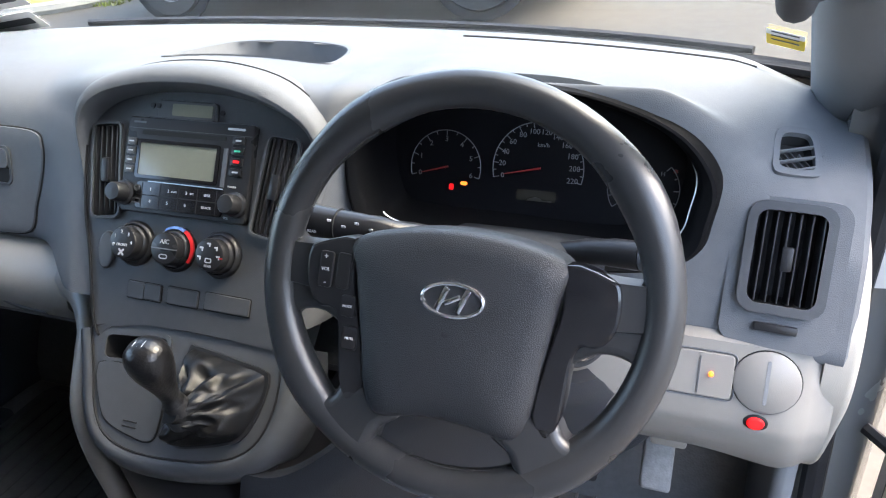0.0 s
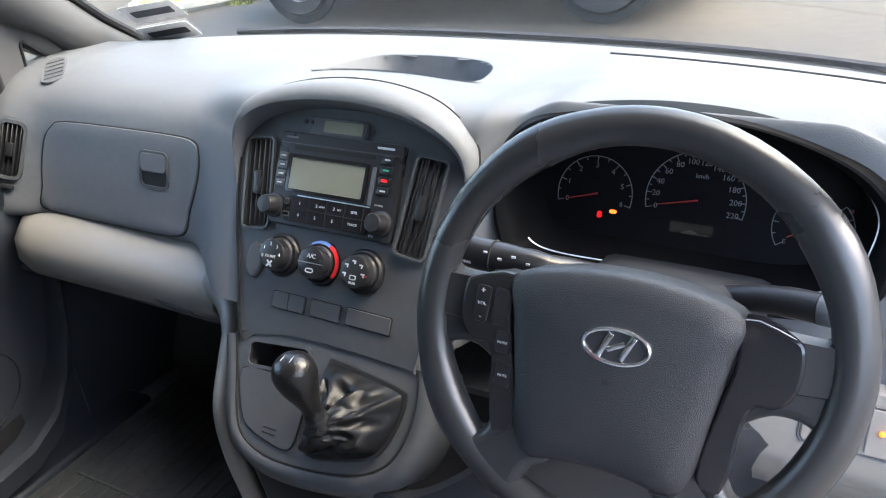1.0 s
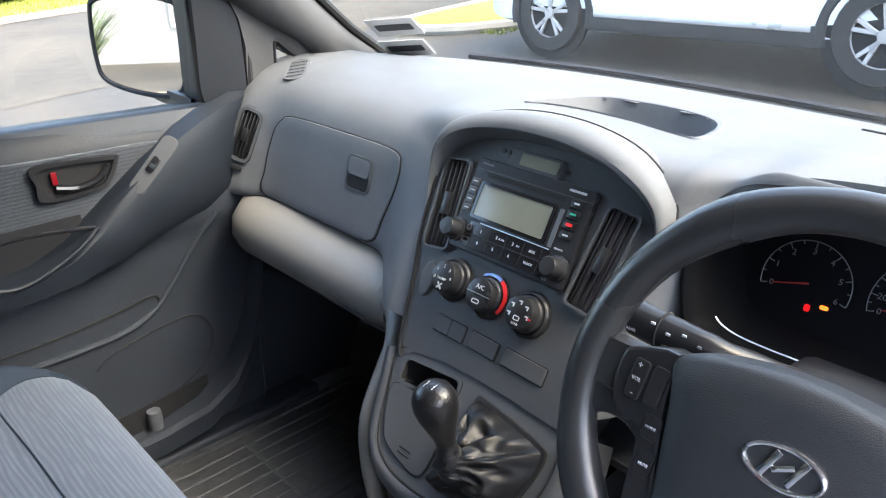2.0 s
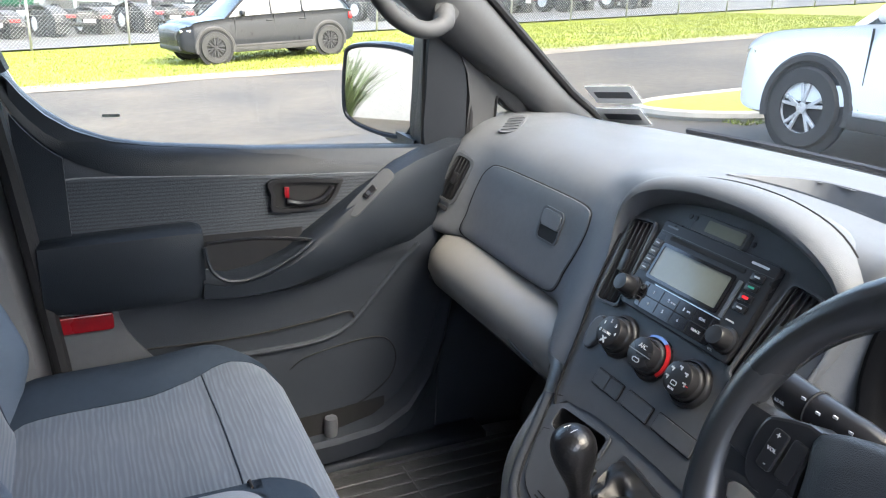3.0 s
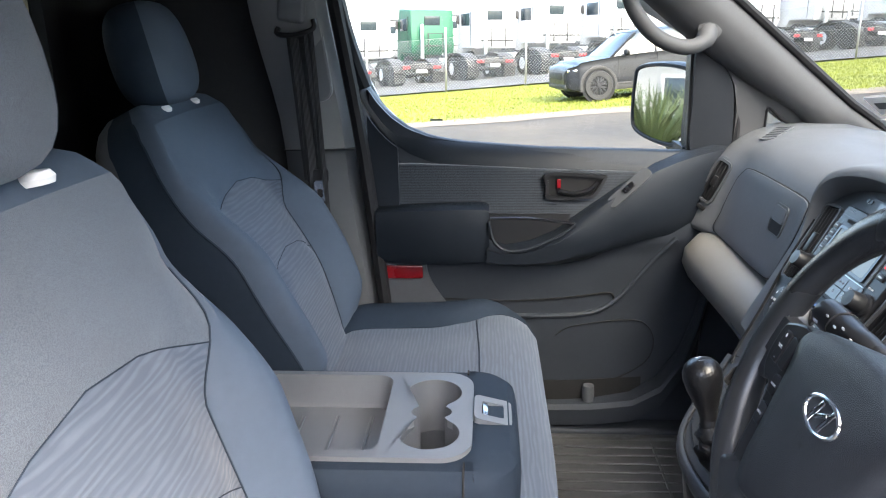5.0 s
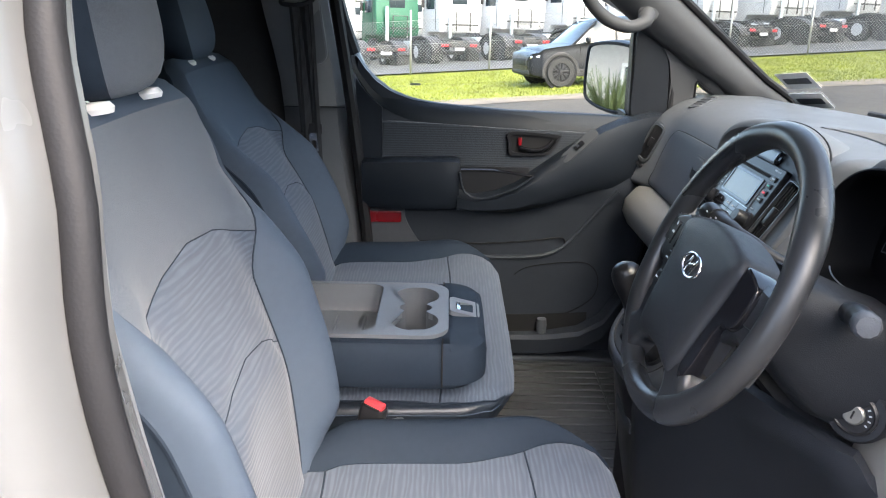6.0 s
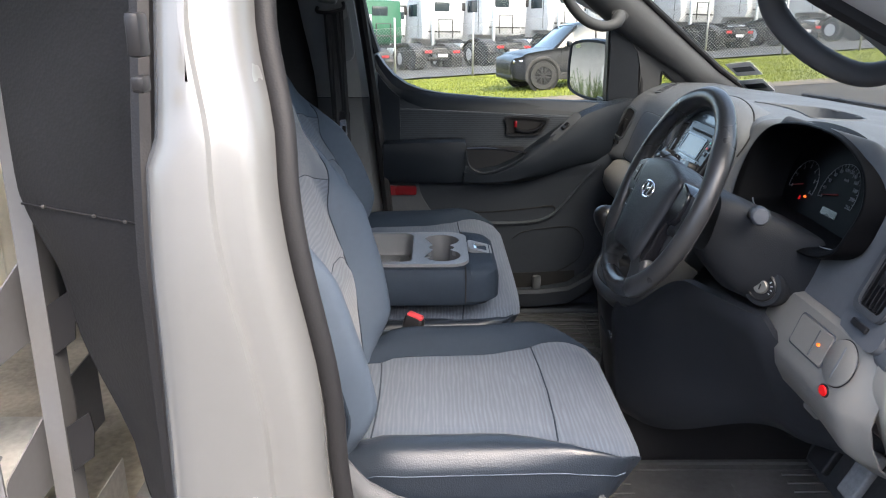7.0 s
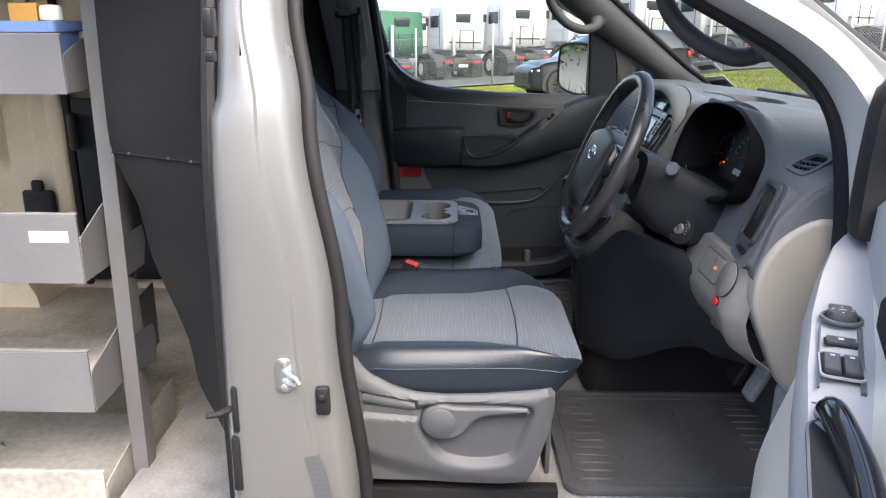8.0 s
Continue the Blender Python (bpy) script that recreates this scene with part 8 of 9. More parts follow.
def DQ(a, n, z):
    """A place on the open door: a along it, n inwards from its outer skin, z up."""
    q = HINGE + dd * a + nn * n
    return (q.x, q.y, z)


part("shell", loft([[DQ(a, 0.0, z), DQ(a, 0.05, z), DQ(a, 0.07, z), DQ(a, 0.07, z), DQ(a, 0.0, z)][:4] + [DQ(a, -0.015, z)] for a, z in ((0.03, 0.42), (0.03, 1.18))]), M_WHITE_DIM, ddoor, "white painted door edge")
part("outer_skin", grid(lambda a, z: DQ(a, -0.012 - 0.02 * math.sin((z - 0.4) * 3.2), z), lin(0.0, 1.02, 8), lin(0.40, 1.20, 8), 0.006), M_WHITE, ddoor)
part("inner_panel", grid(lambda a, z: DQ(a, 0.060 + (0.058 + 0.055 * sstep(1.02, 0.72, z)) * sstep(0.02, 0.11, a) * sstep(1.13, 1.02, z), z), lin(0.02, 1.0, 40), lin(0.47, 1.16, 24), 0.01), M_DCREAM, ddoor, "light grey lower door trim")
part("frame_edge", grid(lambda u, z: DQ(0.015 + 0.06 * u, 0.015 + 0.065 * u, z), lin(0, 1, 4), lin(0.42, 1.17, 8), 0.008), M_WHITE_DIM, ddoor)
rows = []
for a, zt, w in ((0.045, 1.150, 0.030), (0.10, 1.145, 0.050), (0.20, 1.128, 0.070), (0.32, 1.108, 0.085), (0.46, 1.092, 0.092), (0.60, 1.075, 0.092), (0.80, 1.06, 0.085)):
    b = 0.062
    rows.append([DQ(a, b, zt + 0.004), DQ(a, b + w * 0.55, zt + 0.003), DQ(a, b + w * 0.88, zt - 0.003), DQ(a, b + w, zt - 0.020), DQ(a, b + w * 0.98, zt - 0.08), DQ(a, b + w * 0.7, zt - 0.15), DQ(a, b, zt - 0.17)])
part("armrest", loft(rows), M_DARM, ddoor, "grey armrest with switches")
part("upper_trim", loft([[DQ(a, 0.005, z0), DQ(a, 0.064, z0), DQ(a, 0.060, z1 - 0.02), DQ(a, 0.045, z1), DQ(a, 0.005, z1)] for a, z0, z1 in ((0.06, 1.08, 1.235), (0.30, 1.07, 1.235), (1.0, 1.07, 1.235))]), M_DARM, ddoor, "grey waist trim")
part("sail", loft([[DQ(a, n * k, 1.158 + (z - 1.158) * h) for n, z in ((0.020, 1.160), (0.088, 1.162), (0.089, 1.206), (0.088, 1.279), (0.085, 1.346), (0.079, 1.380), (0.066, 1.397), (0.020, 1.410))] for a, k, h in ((0.028, 0.97, 0.99), (0.036, 1.0, 1.0), (0.09, 1.0, 1.03), (0.13, 0.9, 1.05))]), M_RUBBER, ddoor, "black sail cover")
part("window_frame", tube(smooth([DQ(0.10, 0.03, 1.22), DQ(0.22, 0.04, 1.43), DQ(0.42, 0.09, 1.60), DQ(0.65, 0.14, 1.70), DQ(0.95, 0.15, 1.71)], 5), 0.020, 8), M_RUBBER, ddoor)
AZ = lambda a: interp(a, [(0.10, 1.149), (0.20, 1.132), (0.32, 1.112), (0.46, 1.096), (0.60, 1.079)])
AM = lambda a, n: frame_at(Vector(DQ(a, n, AZ(a))), dd * -1 + Vector((0, 0, 0.14)), (0, 0, 1))
for n0, n1, w in ((0.130, 0.134, 0.0016), (0.085, 0.089, 0.0034)):
    part("panel_groove", tube([DQ(a, n0 + (n1 - n0) * (a - 0.37) / 0.15, AZ(a) + 0.0005) for a in lin(0.37, 0.522, 8)], w, 6), M_SEATBASE, ddoor)
part("panel_seam", tube([DQ(0.545 + 0.010 * v * v, 0.140 - 0.064 * v, AZ(0.548) - 0.003) for v in lin(0, 1, 8)], 0.0010, 5), M_SEATBASE, ddoor)
part("lock_switch", put(box((0, 0, 0.003), (0.028, 0.012, 0.006), 0.002), AM(0.316, 0.105)), M_DASH2, ddoor, "dark lock switch")
RG = AM(0.350, 0.105) @ Matrix.Translation((0, 0, 0.001))
part("switch_ring", lathe([(0.0260, 0), (0.0255, 0.0035), (0.0225, 0.0045), (0.0215, 0.002)], RG, 28), M_SEATBASE, ddoor, "grey surround")
part("switch_gap", lathe([(0.0220, 0.0022), (0.0, 0.0022)], RG, 28), M_DEEP, ddoor)
part("mirror_switch", lathe([(0.0180, 0), (0.0178, 0.009), (0.0160, 0.0120), (0.010, 0.0128), (0.0, 0.0130)], RG, 28), M_BTN, ddoor, "round mirror switch")
for k in range(4):
    part("arrow_mark", put(box((0.011 * math.cos(k * math.pi / 2), 0.011 * math.sin(k * math.pi / 2), 0.0131), (0.0024, 0.0024, 0.0004), 0), RG), M_DIAL, ddoor)
part("icon", put(box((0, 0, 0.0134), (0.009, 0.0022, 0.0004), 0), RG), M_DIAL, ddoor)
part("switch_gap", plate(rrect(0.037, 0.024, 0.003), 0.0014, AM(0.409, 0.1075)), M_DEEP, ddoor)
part("switch", put(box((0, 0, 0.003), (0.033, 0.020, 0.006), 0.002), AM(0.409, 0.1075)), M_BTN, ddoor, "grey lock-out switch")
part("icon", put(box((0, 0, 0.0062), (0.006, 0.006, 0.0004), 0), AM(0.409, 0.1075)), M_DIAL, ddoor)
part("switch_well", plate(rrect(0.044, 0.070, 0.007, 4), 0.0016, AM(0.470, 0.1095)), M_DEEP, ddoor)
part("well_rim", ring(rrect(0.047, 0.073, 0.008, 4), rrect(0.043, 0.069, 0.007, 4), 0.003, AM(0.470, 0.1095), 0.001), M_DARM, ddoor)
for sx in (-1, 1):
    sw = part("window_switch", put(box((sx * 0.0102, -0.008, 0.006), (0.018, 0.042, 0.010), 0.003, Matrix.Rotation(radians(5), 3, "X")), AM(0.470, 0.1095)), M_BTN, ddoor, "grey window switch")
    part("icon", put(box((sx * 0.0102, 0.004, 0.0122), (0.005, 0.004, 0.0004), 0), AM(0.470, 0.1095)), M_DIAL, sw)
part("pull_handle", tube(smooth([DQ(0.560, 0.122, 1.066), DQ(0.576, 0.123, 1.090), DQ(0.63, 0.114, 1.094), DQ(0.69, 0.100, 1.082), DQ(0.78, 0.084, 1.046)], 5), 0.0155, 12), M_GLOSS, ddoor, "glossy black pull handle")
PW = frame_at(Vector(DQ(0.672, 0.118, 1.0715)), dd + Vector((0, 0, -0.14)), (0, 0, 1))
# Not sunk: a black plate gives the hand well its shade.
part("pull_well", plate(rrect(0.050, 0.20, 0.022, 5), 0.004, PW), M_DEEP, ddoor)
part("well_rim", ring(rrect(0.056, 0.206, 0.025, 5), rrect(0.050, 0.20, 0.022, 5), 0.0052, PW, 0.002), M_SEATBASE, ddoor)
part("handle_bowl", put(box((0, 0, 0), (0.11, 0.05, 0.02), 0.01), frame_at(Vector(DQ(0.47, 0.066, 1.15)), (0, 0, 1), nn)), M_DEEP, ddoor)

# ---- rear view mirror, labels on the screen ----
rvm = thing("rear_view_mirror", "black rear view mirror hanging above the dash", "mirror", (0.07, 0.84, 1.60))
part("housing", put(loft([[(p[0] * k, p[1] * k, z) for p in rrect(0.26, 0.075, 0.025, 5)] for k, z in ((0.98, 0.0), (1.0, -0.01), (0.9, -0.035), (0.5, -0.045))]), frame_at((0.045, 0.825, 1.592), (0, 0.25, 1), (0.15, -1, 0.1))), M_GLOSS, rvm)
part("mirror_glass", put(plate(rrect(0.25, 0.066, 0.022), 0.002), frame_at((0.045, 0.824, 1.592), (0, 0.25, 1), (0.15, -1, 0.1))), M_MIRROR, rvm)
part("stem", tube([(0.05, 0.86, 1.60), (0.05, 0.93, 1.66)], 0.012, 8), M_BLACK, rvm)


def screen_label(name, x, v, w, h, m, label, turn=0.0):
    a, b, c = Vector(WS(x, v)), Vector(WS(x, v + 0.05)), Vector(WS(x + 0.02, v))
    up = (b - a).normalized()
    out = (c - a).cross(up).normalized()
    if out.y > 0:
        out = -out
    th = thing(name, label, "label", tuple(a))
    mt = frame_at(a + out * 0.003, up, out) @ Matrix.Rotation(turn, 4, "Z")
    part("card", plate(rrect(w, h, 0.003), 0.0006, mt), m, th)
    return th, mt


for i, v in enumerate((0.065, 0.165)):
    th, mt = screen_label("registration_label", -0.715 + 0.02 * i, v, 0.125, 0.062, M_PAPER, "white label with a dark strip stuck inside the windscreen")
    part("strip", plate(rrect(0.095, 0.022, 0.003), 0.0006, mt @ Matrix.Translation((0, 0, 0.0008))), M_SEATBASE, th, "dark printed strip")
th, mt = screen_label("service_label", 0.745, 0.115, 0.052, 0.045, M_YELLOW, "yellow service sticker stuck inside the windscreen")
part("head_strip", plate(rrect(0.052, 0.014, 0.002, 3, 0, 0.0155), 0.0006, mt @ Matrix.Translation((0, 0, 0.0008))), M_PAPER, th)
for k in range(3):
    part("print_bar", plate(rrect(0.038, 0.003, 0.001, 3, 0, 0.018 - 0.011 * k), 0.0004, mt @ Matrix.Translation((0, 0, 0.0016))), M_DASH, th)


# ---- outside: street, verge, yard ----
def sheet(x0, x1, y0, y1, nx, ny, dz=0.0, fn=None):
    return grid(lambda x, y: (x, y, ground_z(x, y) + dz + (fn(x, y) if fn else 0)), lin(x0, x1, nx), lin(y0, y1, ny))


solo("ground", sheet(-400, 400, -400, 400, 9, 9, -0.03), M_GRASS, "broad grassy ground", "ground", "", "structure", False)
solo("pavement", sheet(-7.2, 60, -60, 60, 12, 12, -0.012), M_CONCRETE, "worn pale concrete forecourt", "pavement", "", "structure", False)
solo("road", sheet(-14.0, -7.0, -80, 120, 8, 30, -0.008), M_ASPHALT, "grey asphalt road", "road", "", "structure", False)
solo("gravel_edge", grid(lambda x, y: (x + 0.25 * noise.noise((y * 0.6, 0, 0)) * (1 if x > -14.2 else 0), y, ground_z(x, y) + 0.002), lin(-14.8, -13.6, 5), lin(-30, 60, 120)), mat("verge_dirt", (0.13, 0.105, 0.075), 0.9, var=0.35, vscale=2), "dusty brown road edge", "verge", "", "structure", False)
solo("yard", sheet(-90, -26.0, -80, 120, 6, 6, 0.02), mat("yard_gravel", (0.050, 0.048, 0.045), 0.9, var=0.35, vscale=0.8, bump=0.5, bscale=20), "grey gravel truck yard", "ground", "", "structure", False)
# Unseen wall, added to hold back sky light from the driver's side.
solo("wall_east", box((8.2, -1.0, 1.2), (0.4, 30.0, 4.8), 0.02), M_WALLP, "plain wall added out of view to cut light from the driver side", "wall", "", "structure", False)
# grass islands beside the forecourt
def island(name, pts, label):
    c = [Vector((x, y, ground_z(x, y))) for x, y in pts]
    s = smooth(c, 5, True)
    mid = sum(s, Vector()) / len(s)
    bm = loft([[p + Vector((0, 0, -0.05)) for p in s], [p + Vector((0, 0, 0.07)) for p in s], [mid.lerp(p, 0.6) + Vector((0, 0, 0.10)) for p in s], [mid.lerp(p, 0.1) + Vector((0, 0, 0.11)) for p in s]])
    solo(name, bm, M_GRASS, label, "grass", "", "structure", False)
    kb = tube([p + Vector((0, 0, 0.03)) for p in s], 0.07, 8, True)
    solo("kerb", kb, M_KERB, "pale concrete kerb round the grass", "kerb", "", "structure", False)
island("grass_island", [(-6.6, 6.4), (-6.7, 8.5), (-6.6, 13.0), (-5.2, 13.0), (-4.9, 8.5), (-5.5, 6.6)], "green grass island by the drive")


def grass_tufts(name, x0, x1, y0, y1, n, h, seed, label):
    """Many thin blades in one mesh."""
    rnd = np.random.default_rng(seed)
    xs, ys = rnd.uniform(x0, x1, n), rnd.uniform(y0, y1, n)
    ang, hh, wd = rnd.uniform(0, math.tau, n), rnd.uniform(0.5, 1.0, n) * h, rnd.uniform(0.008, 0.02, n) * (h / 0.06)
    bend = rnd.uniform(-0.5, 0.5, (n, 2)) * h
    zz = SLOPE * ys - 0.02
    v = np.empty((n, 3, 3))
    v[:, 0] = np.stack([xs - np.cos(ang) * wd, ys - np.sin(ang) * wd, zz], 1)
    v[:, 1] = np.stack([xs + np.cos(ang) * wd, ys + np.sin(ang) * wd, zz], 1)
    v[:, 2] = np.stack([xs + bend[:, 0], ys + bend[:, 1], zz + hh], 1)
    me = bpy.data.meshes.new(name)
    me.from_pydata(v.reshape(-1, 3).tolist(), [], np.arange(n * 3).reshape(-1, 3).tolist())
    me.materials.append(M_BLADE)
    return tagged(new(name, me), label, "grass", "", "stuff")


grass_tufts("grass", -25.4, -14.3, -14, 26, 90000, 0.055, 3, "bright green mown grass on the verge")
grass_tufts("grass", -6.5, -5.1, 6.6, 12.8, 6000, 0.07, 4, "bright green mown grass on the island")


# ---- parked cars ----
def road_wheel(parent, c, r, w, m, spokes, turn=0):
    """An upright wheel whose axle lies along y of the car's frame."""
    W = Matrix.Translation(c) @ Matrix.Rotation(radians(90), 4, "X")
    wh = part("wheel", lathe([(r * 0.62, -w / 2), (r * 0.94, -w / 2), (r, -w * 0.32), (r, w * 0.32), (r * 0.94, w / 2), (r * 0.62, w / 2), (r * 0.62, -w / 2)], W, 32, True), M_TYRE, parent, "black tyre")
    part("rim", lathe([(r * 0.66, -w * 0.48), (r * 0.63, -w * 0.5), (r * 0.60, -w * 0.3), (r * 0.60, w * 0.3), (r * 0.63, w * 0.5), (r * 0.66, w * 0.48)], W, 32, True), m, wh)
    part("brake", lathe([(r * 0.55, -0.02), (r * 0.55, 0.02), (0.01, 0.02)], W, 20), M_CHASSIS, wh)
    for s in (-1, 1):
        bm = lathe([(r * 0.14, 0), (r * 0.13, 0.02), (0.0, 0.022)], W @ Matrix.Translation((0, 0, s * w * 0.40)) @ (Matrix() if s > 0 else Matrix.Rotation(math.pi, 4, "X")), 12)
        for k in range(spokes):
            a = math.tau * k / spokes + 0.3
            for da in (-0.13, 0.13):
                rbox(bm, tuple(W @ Vector((r * 0.36 * math.cos(a + da), r * 0.36 * math.sin(a + da), s * w * 0.40))), (r * 0.52, 0.030, 0.025), 0.004, (W.to_3x3() @ Matrix.Rotation(a + da * 1.8, 3, "Z")), 1)
        part("spokes", bm, m, wh)
    return wh


def suv(name, label, nose, tail, m_body, m_rim, spokes, of, height, hood_h):
    """A station-wagon body lofted along its length; nose and tail are the axle places on the ground."""
    a, b = Vector((*nose, ground_z(*nose))), Vector((*tail, ground_z(*tail)))
    d = b - a
    th = thing(name, label, "car", (0, 0, 0), "", False)
    xax = d.normalized()
    zax = Vector((0, 0, 1))
    yax = zax.cross(xax).normalized()
    zax = xax.cross(yax)
    th.matrix_world = Matrix.Translation(a) @ Matrix((xax, yax, zax)).transposed().to_4x4()
    wb = d.length
    hw = 0.90
    # side outline stations: x, z low, z belt, half width low/high
    st = [(-of, 0.42, 0.62, 0.62), (-of + 0.06, 0.30, 0.78, 0.76), (-of + 0.25, 0.24, hood_h - 0.10, 0.86), (-0.35, 0.24, hood_h - 0.03, 0.90), (0.25, 0.24, hood_h + 0.02, 0.905), (0.62, 0.24, hood_h + 0.05, 0.905), (1.6, 0.24, hood_h + 0.08, 0.91), (wb, 0.24, hood_h + 0.11, 0.90), (wb + 0.45, 0.28, hood_h + 0.12, 0.86), (wb + 0.70, 0.34, hood_h + 0.08, 0.78), (wb + 0.80, 0.45, hood_h - 0.05, 0.68)]
    rows = []
    for x, zl, zb, w in st:
        sec = [(-w * 0.90, zl), (-w, zl + 0.12), (-w * 1.0, (zl + zb) / 2), (-w * 0.97, zb - 0.04), (-w * 0.90, zb), (0, zb + 0.03), (w * 0.90, zb), (w * 0.97, zb - 0.04), (w, (zl + zb) / 2), (w, zl + 0.12), (w * 0.90, zl), (0, zl - 0.02)]
        rows.append([(x, p.x, p.y) for p in smooth([(y, z, 0) for y, z in sec], 3, True)])
    lines = [smooth([r[j] for r in rows], 4) for j in range(len(rows[0]))]
    body = loft([[ln[i] for ln in lines] for i in range(len(lines[0]))])
    body_ob = part("body", body, m_body, th)
    gh = [(0.30, hood_h + 0.02, 0.80, 0.0), (0.95, height - 0.06, 0.62, 1), (1.35, height, 0.64, 1), (wb * 0.75, height + 0.01, 0.64, 1), (wb + 0.35, height - 0.06, 0.62, 1), (wb + 0.68, hood_h + 0.10, 0.70, 0)]
    low = lambda x: hood_h + 0.02 + 0.09 * sstep(0.2, wb, x)
    rows = []
    for x, z, w, k in gh:
        zl = low(x) - 0.02
        if k == 0:
            z = zl + 0.03
        rows.append([(x, -0.84, zl), (x, -(0.84 + (w - 0.84) * 0.85), zl + (z - zl) * 0.85), (x, -w * 0.85, z), (x, 0, z + 0.01), (x, w * 0.85, z), (x, 0.84 + (w - 0.84) * 0.85, zl + (z - zl) * 0.85), (x, 0.84, zl)])
    lines = [smooth([r[j] for r in rows], 4) for j in range(len(rows[0]))]
    part("cabin_glass", loft([[ln[i] for ln in lines] for i in range(len(lines[0]))]), M_CARGLASS, th, "dark window glass")
    part("roof", loft([[(x, -w * 0.90, z - 0.02), (x, -w * 0.80, z + 0.008), (x, 0, z + 0.02), (x, w * 0.80, z + 0.008), (x, w * 0.90, z - 0.02)] for x, z, w, k in gh[1:5]]), m_body, th)
    for s in (-1, 1):
        side = lambda x, k: (x, s * (0.845 - 0.21 * k), low(x) + (height - 0.04 - low(x)) * k)
        for x0, x1 in ((0.32, 0.98), (1.42, 1.46), (2.20, 2.24), (wb + 0.66, wb + 0.36)):
            part("window_post", tube([side(x0, 0.0), side(x1, 0.95)], 0.028, 6), m_body if x0 < 1 or x0 > 2.5 else M_CHASSIS, th)
        for c in (0.0, wb):
            arch = [(c + 0.42 * math.cos(t), s * 0.905, 0.34 + 0.42 * math.sin(t)) for t in lin(-0.25, math.pi + 0.25, 20)]
            part("wheel_arch", tube(arch, 0.045, 6, flat=0.5), M_CHASSIS, th, "dark arch trim")
            part("arch_liner", lathe([(0.41, -0.02), (0.41, 0.014), (0.05, 0.014)], Matrix.Translation((c, s * 0.895, 0.34)) @ Matrix.Rotation(radians(90), 4, "X"), 24), M_DEEP, th)
        part("sill_trim", box((wb / 2, s * 0.905, 0.30), (wb - 0.84, 0.04, 0.16), 0.02), M_CHASSIS, th, "dark sill trim")
        part("sill_strip", box((wb / 2, s * 0.925, 0.36), (wb - 0.95, 0.02, 0.05), 0.008), M_ALLOY if m_rim is M_ALLOY else M_CHASSIS, th)
        part("headlamp", box((-of + 0.20, s * 0.70, hood_h - 0.22), (0.26, 0.22, 0.10), 0.03, Matrix.Rotation(s * radians(28), 3, "Z")), M_CHROME, th, "bright headlamp")
        part("tail_lamp", box((wb + 0.66, s * 0.74, hood_h - 0.05), (0.10, 0.20, 0.16), 0.03), M_RED, th, "red tail lamp")
        part("door_mirror", box((0.66, s * 0.97, hood_h + 0.12), (0.10, 0.18, 0.13), 0.04, None, 3), m_body, th)
        for x in (1.12, 1.95):
            part("door_handle", box((x + 0.2, s * 0.905, hood_h - 0.06), (0.16, 0.03, 0.025), 0.008), m_body, th)
        for x in (0.50, 1.44, 2.22):
            part("door_gap", box((x, s * 0.898, 0.66), (0.008, 0.02, 0.70), 0), M_CHASSIS, th)
    part("grille", box((-of + 0.03, 0, 0.60), (0.08, 1.0, 0.18), 0.03), M_CHASSIS, th, "dark grille")
    part("bumper", box((-of + 0.06, 0, 0.36), (0.14, 1.40, 0.14), 0.05), M_CHASSIS if m_rim is M_ALLOYD else m_body, th)
    for c in (0.0, wb):
        for s in (-1, 1):
            road_wheel(th, (c, s * 0.835, 0.345), 0.345, 0.22, m_rim, spokes)
    return th


suv("parked_car", "white station wagon parked across the forecourt ahead", (-3.85, 6.80), (-1.08, 6.82), M_CARWHITE, M_ALLOY, 5, 0.90, 1.62, 1.00)
suv("parked_car", "dark grey station wagon parked on the grass verge", (-17.75, 2.95), (-18.30, 5.70), M_CARGREY, M_ALLOYD, 8, 0.74, 1.52, 0.93)


# ---- chain-link fence ----
fence = thing("fence", "galvanised chain-link fence with steel posts along the yard", "fence", (-25.6, 0, 0), "", False)
for k in range(-5, 14):
    y = -0.9 + 2.75 * k
    part("post", tube([(0, y, ground_z(0, y) - 0.1), (0, y, ground_z(0, y) + 2.15)], 0.035, 8), M_WIRE, fence)
wv, wf = [], []
def wire(a, b, r=0.0055):
    n = len(wv)
    for p in (a, b):
        wv.extend([(p[0], p[1] - r, p[2]), (p[0], p[1] + r, p[2]), (p[0] + r, p[1], p[2])])
    wf.extend([(n, n + 1, n + 4, n + 3), (n + 1, n + 2, n + 5, n + 4), (n + 2, n, n + 3, n + 5)])
for k in range(420):
    y = -16 + 0.11 * k
    for s in (-1, 1):
        y2 = y + s * 1.75
        wire((0.02 * s, y, SLOPE * y + 0.05), (0.02 * s, y2, SLOPE * y2 + 1.80))
me = bpy.data.meshes.new("mesh")
me.from_pydata(wv, [], wf)
me.materials.append(M_WIRE)
msh = new("wire_mesh", me)
msh.parent = fence
for z in (0.06, 1.0, 1.80):
    part("strand", tube([(0, -16, SLOPE * -16 + z), (0, 32, SLOPE * 32 + z)], 0.006, 5), M_WIRE, fence)


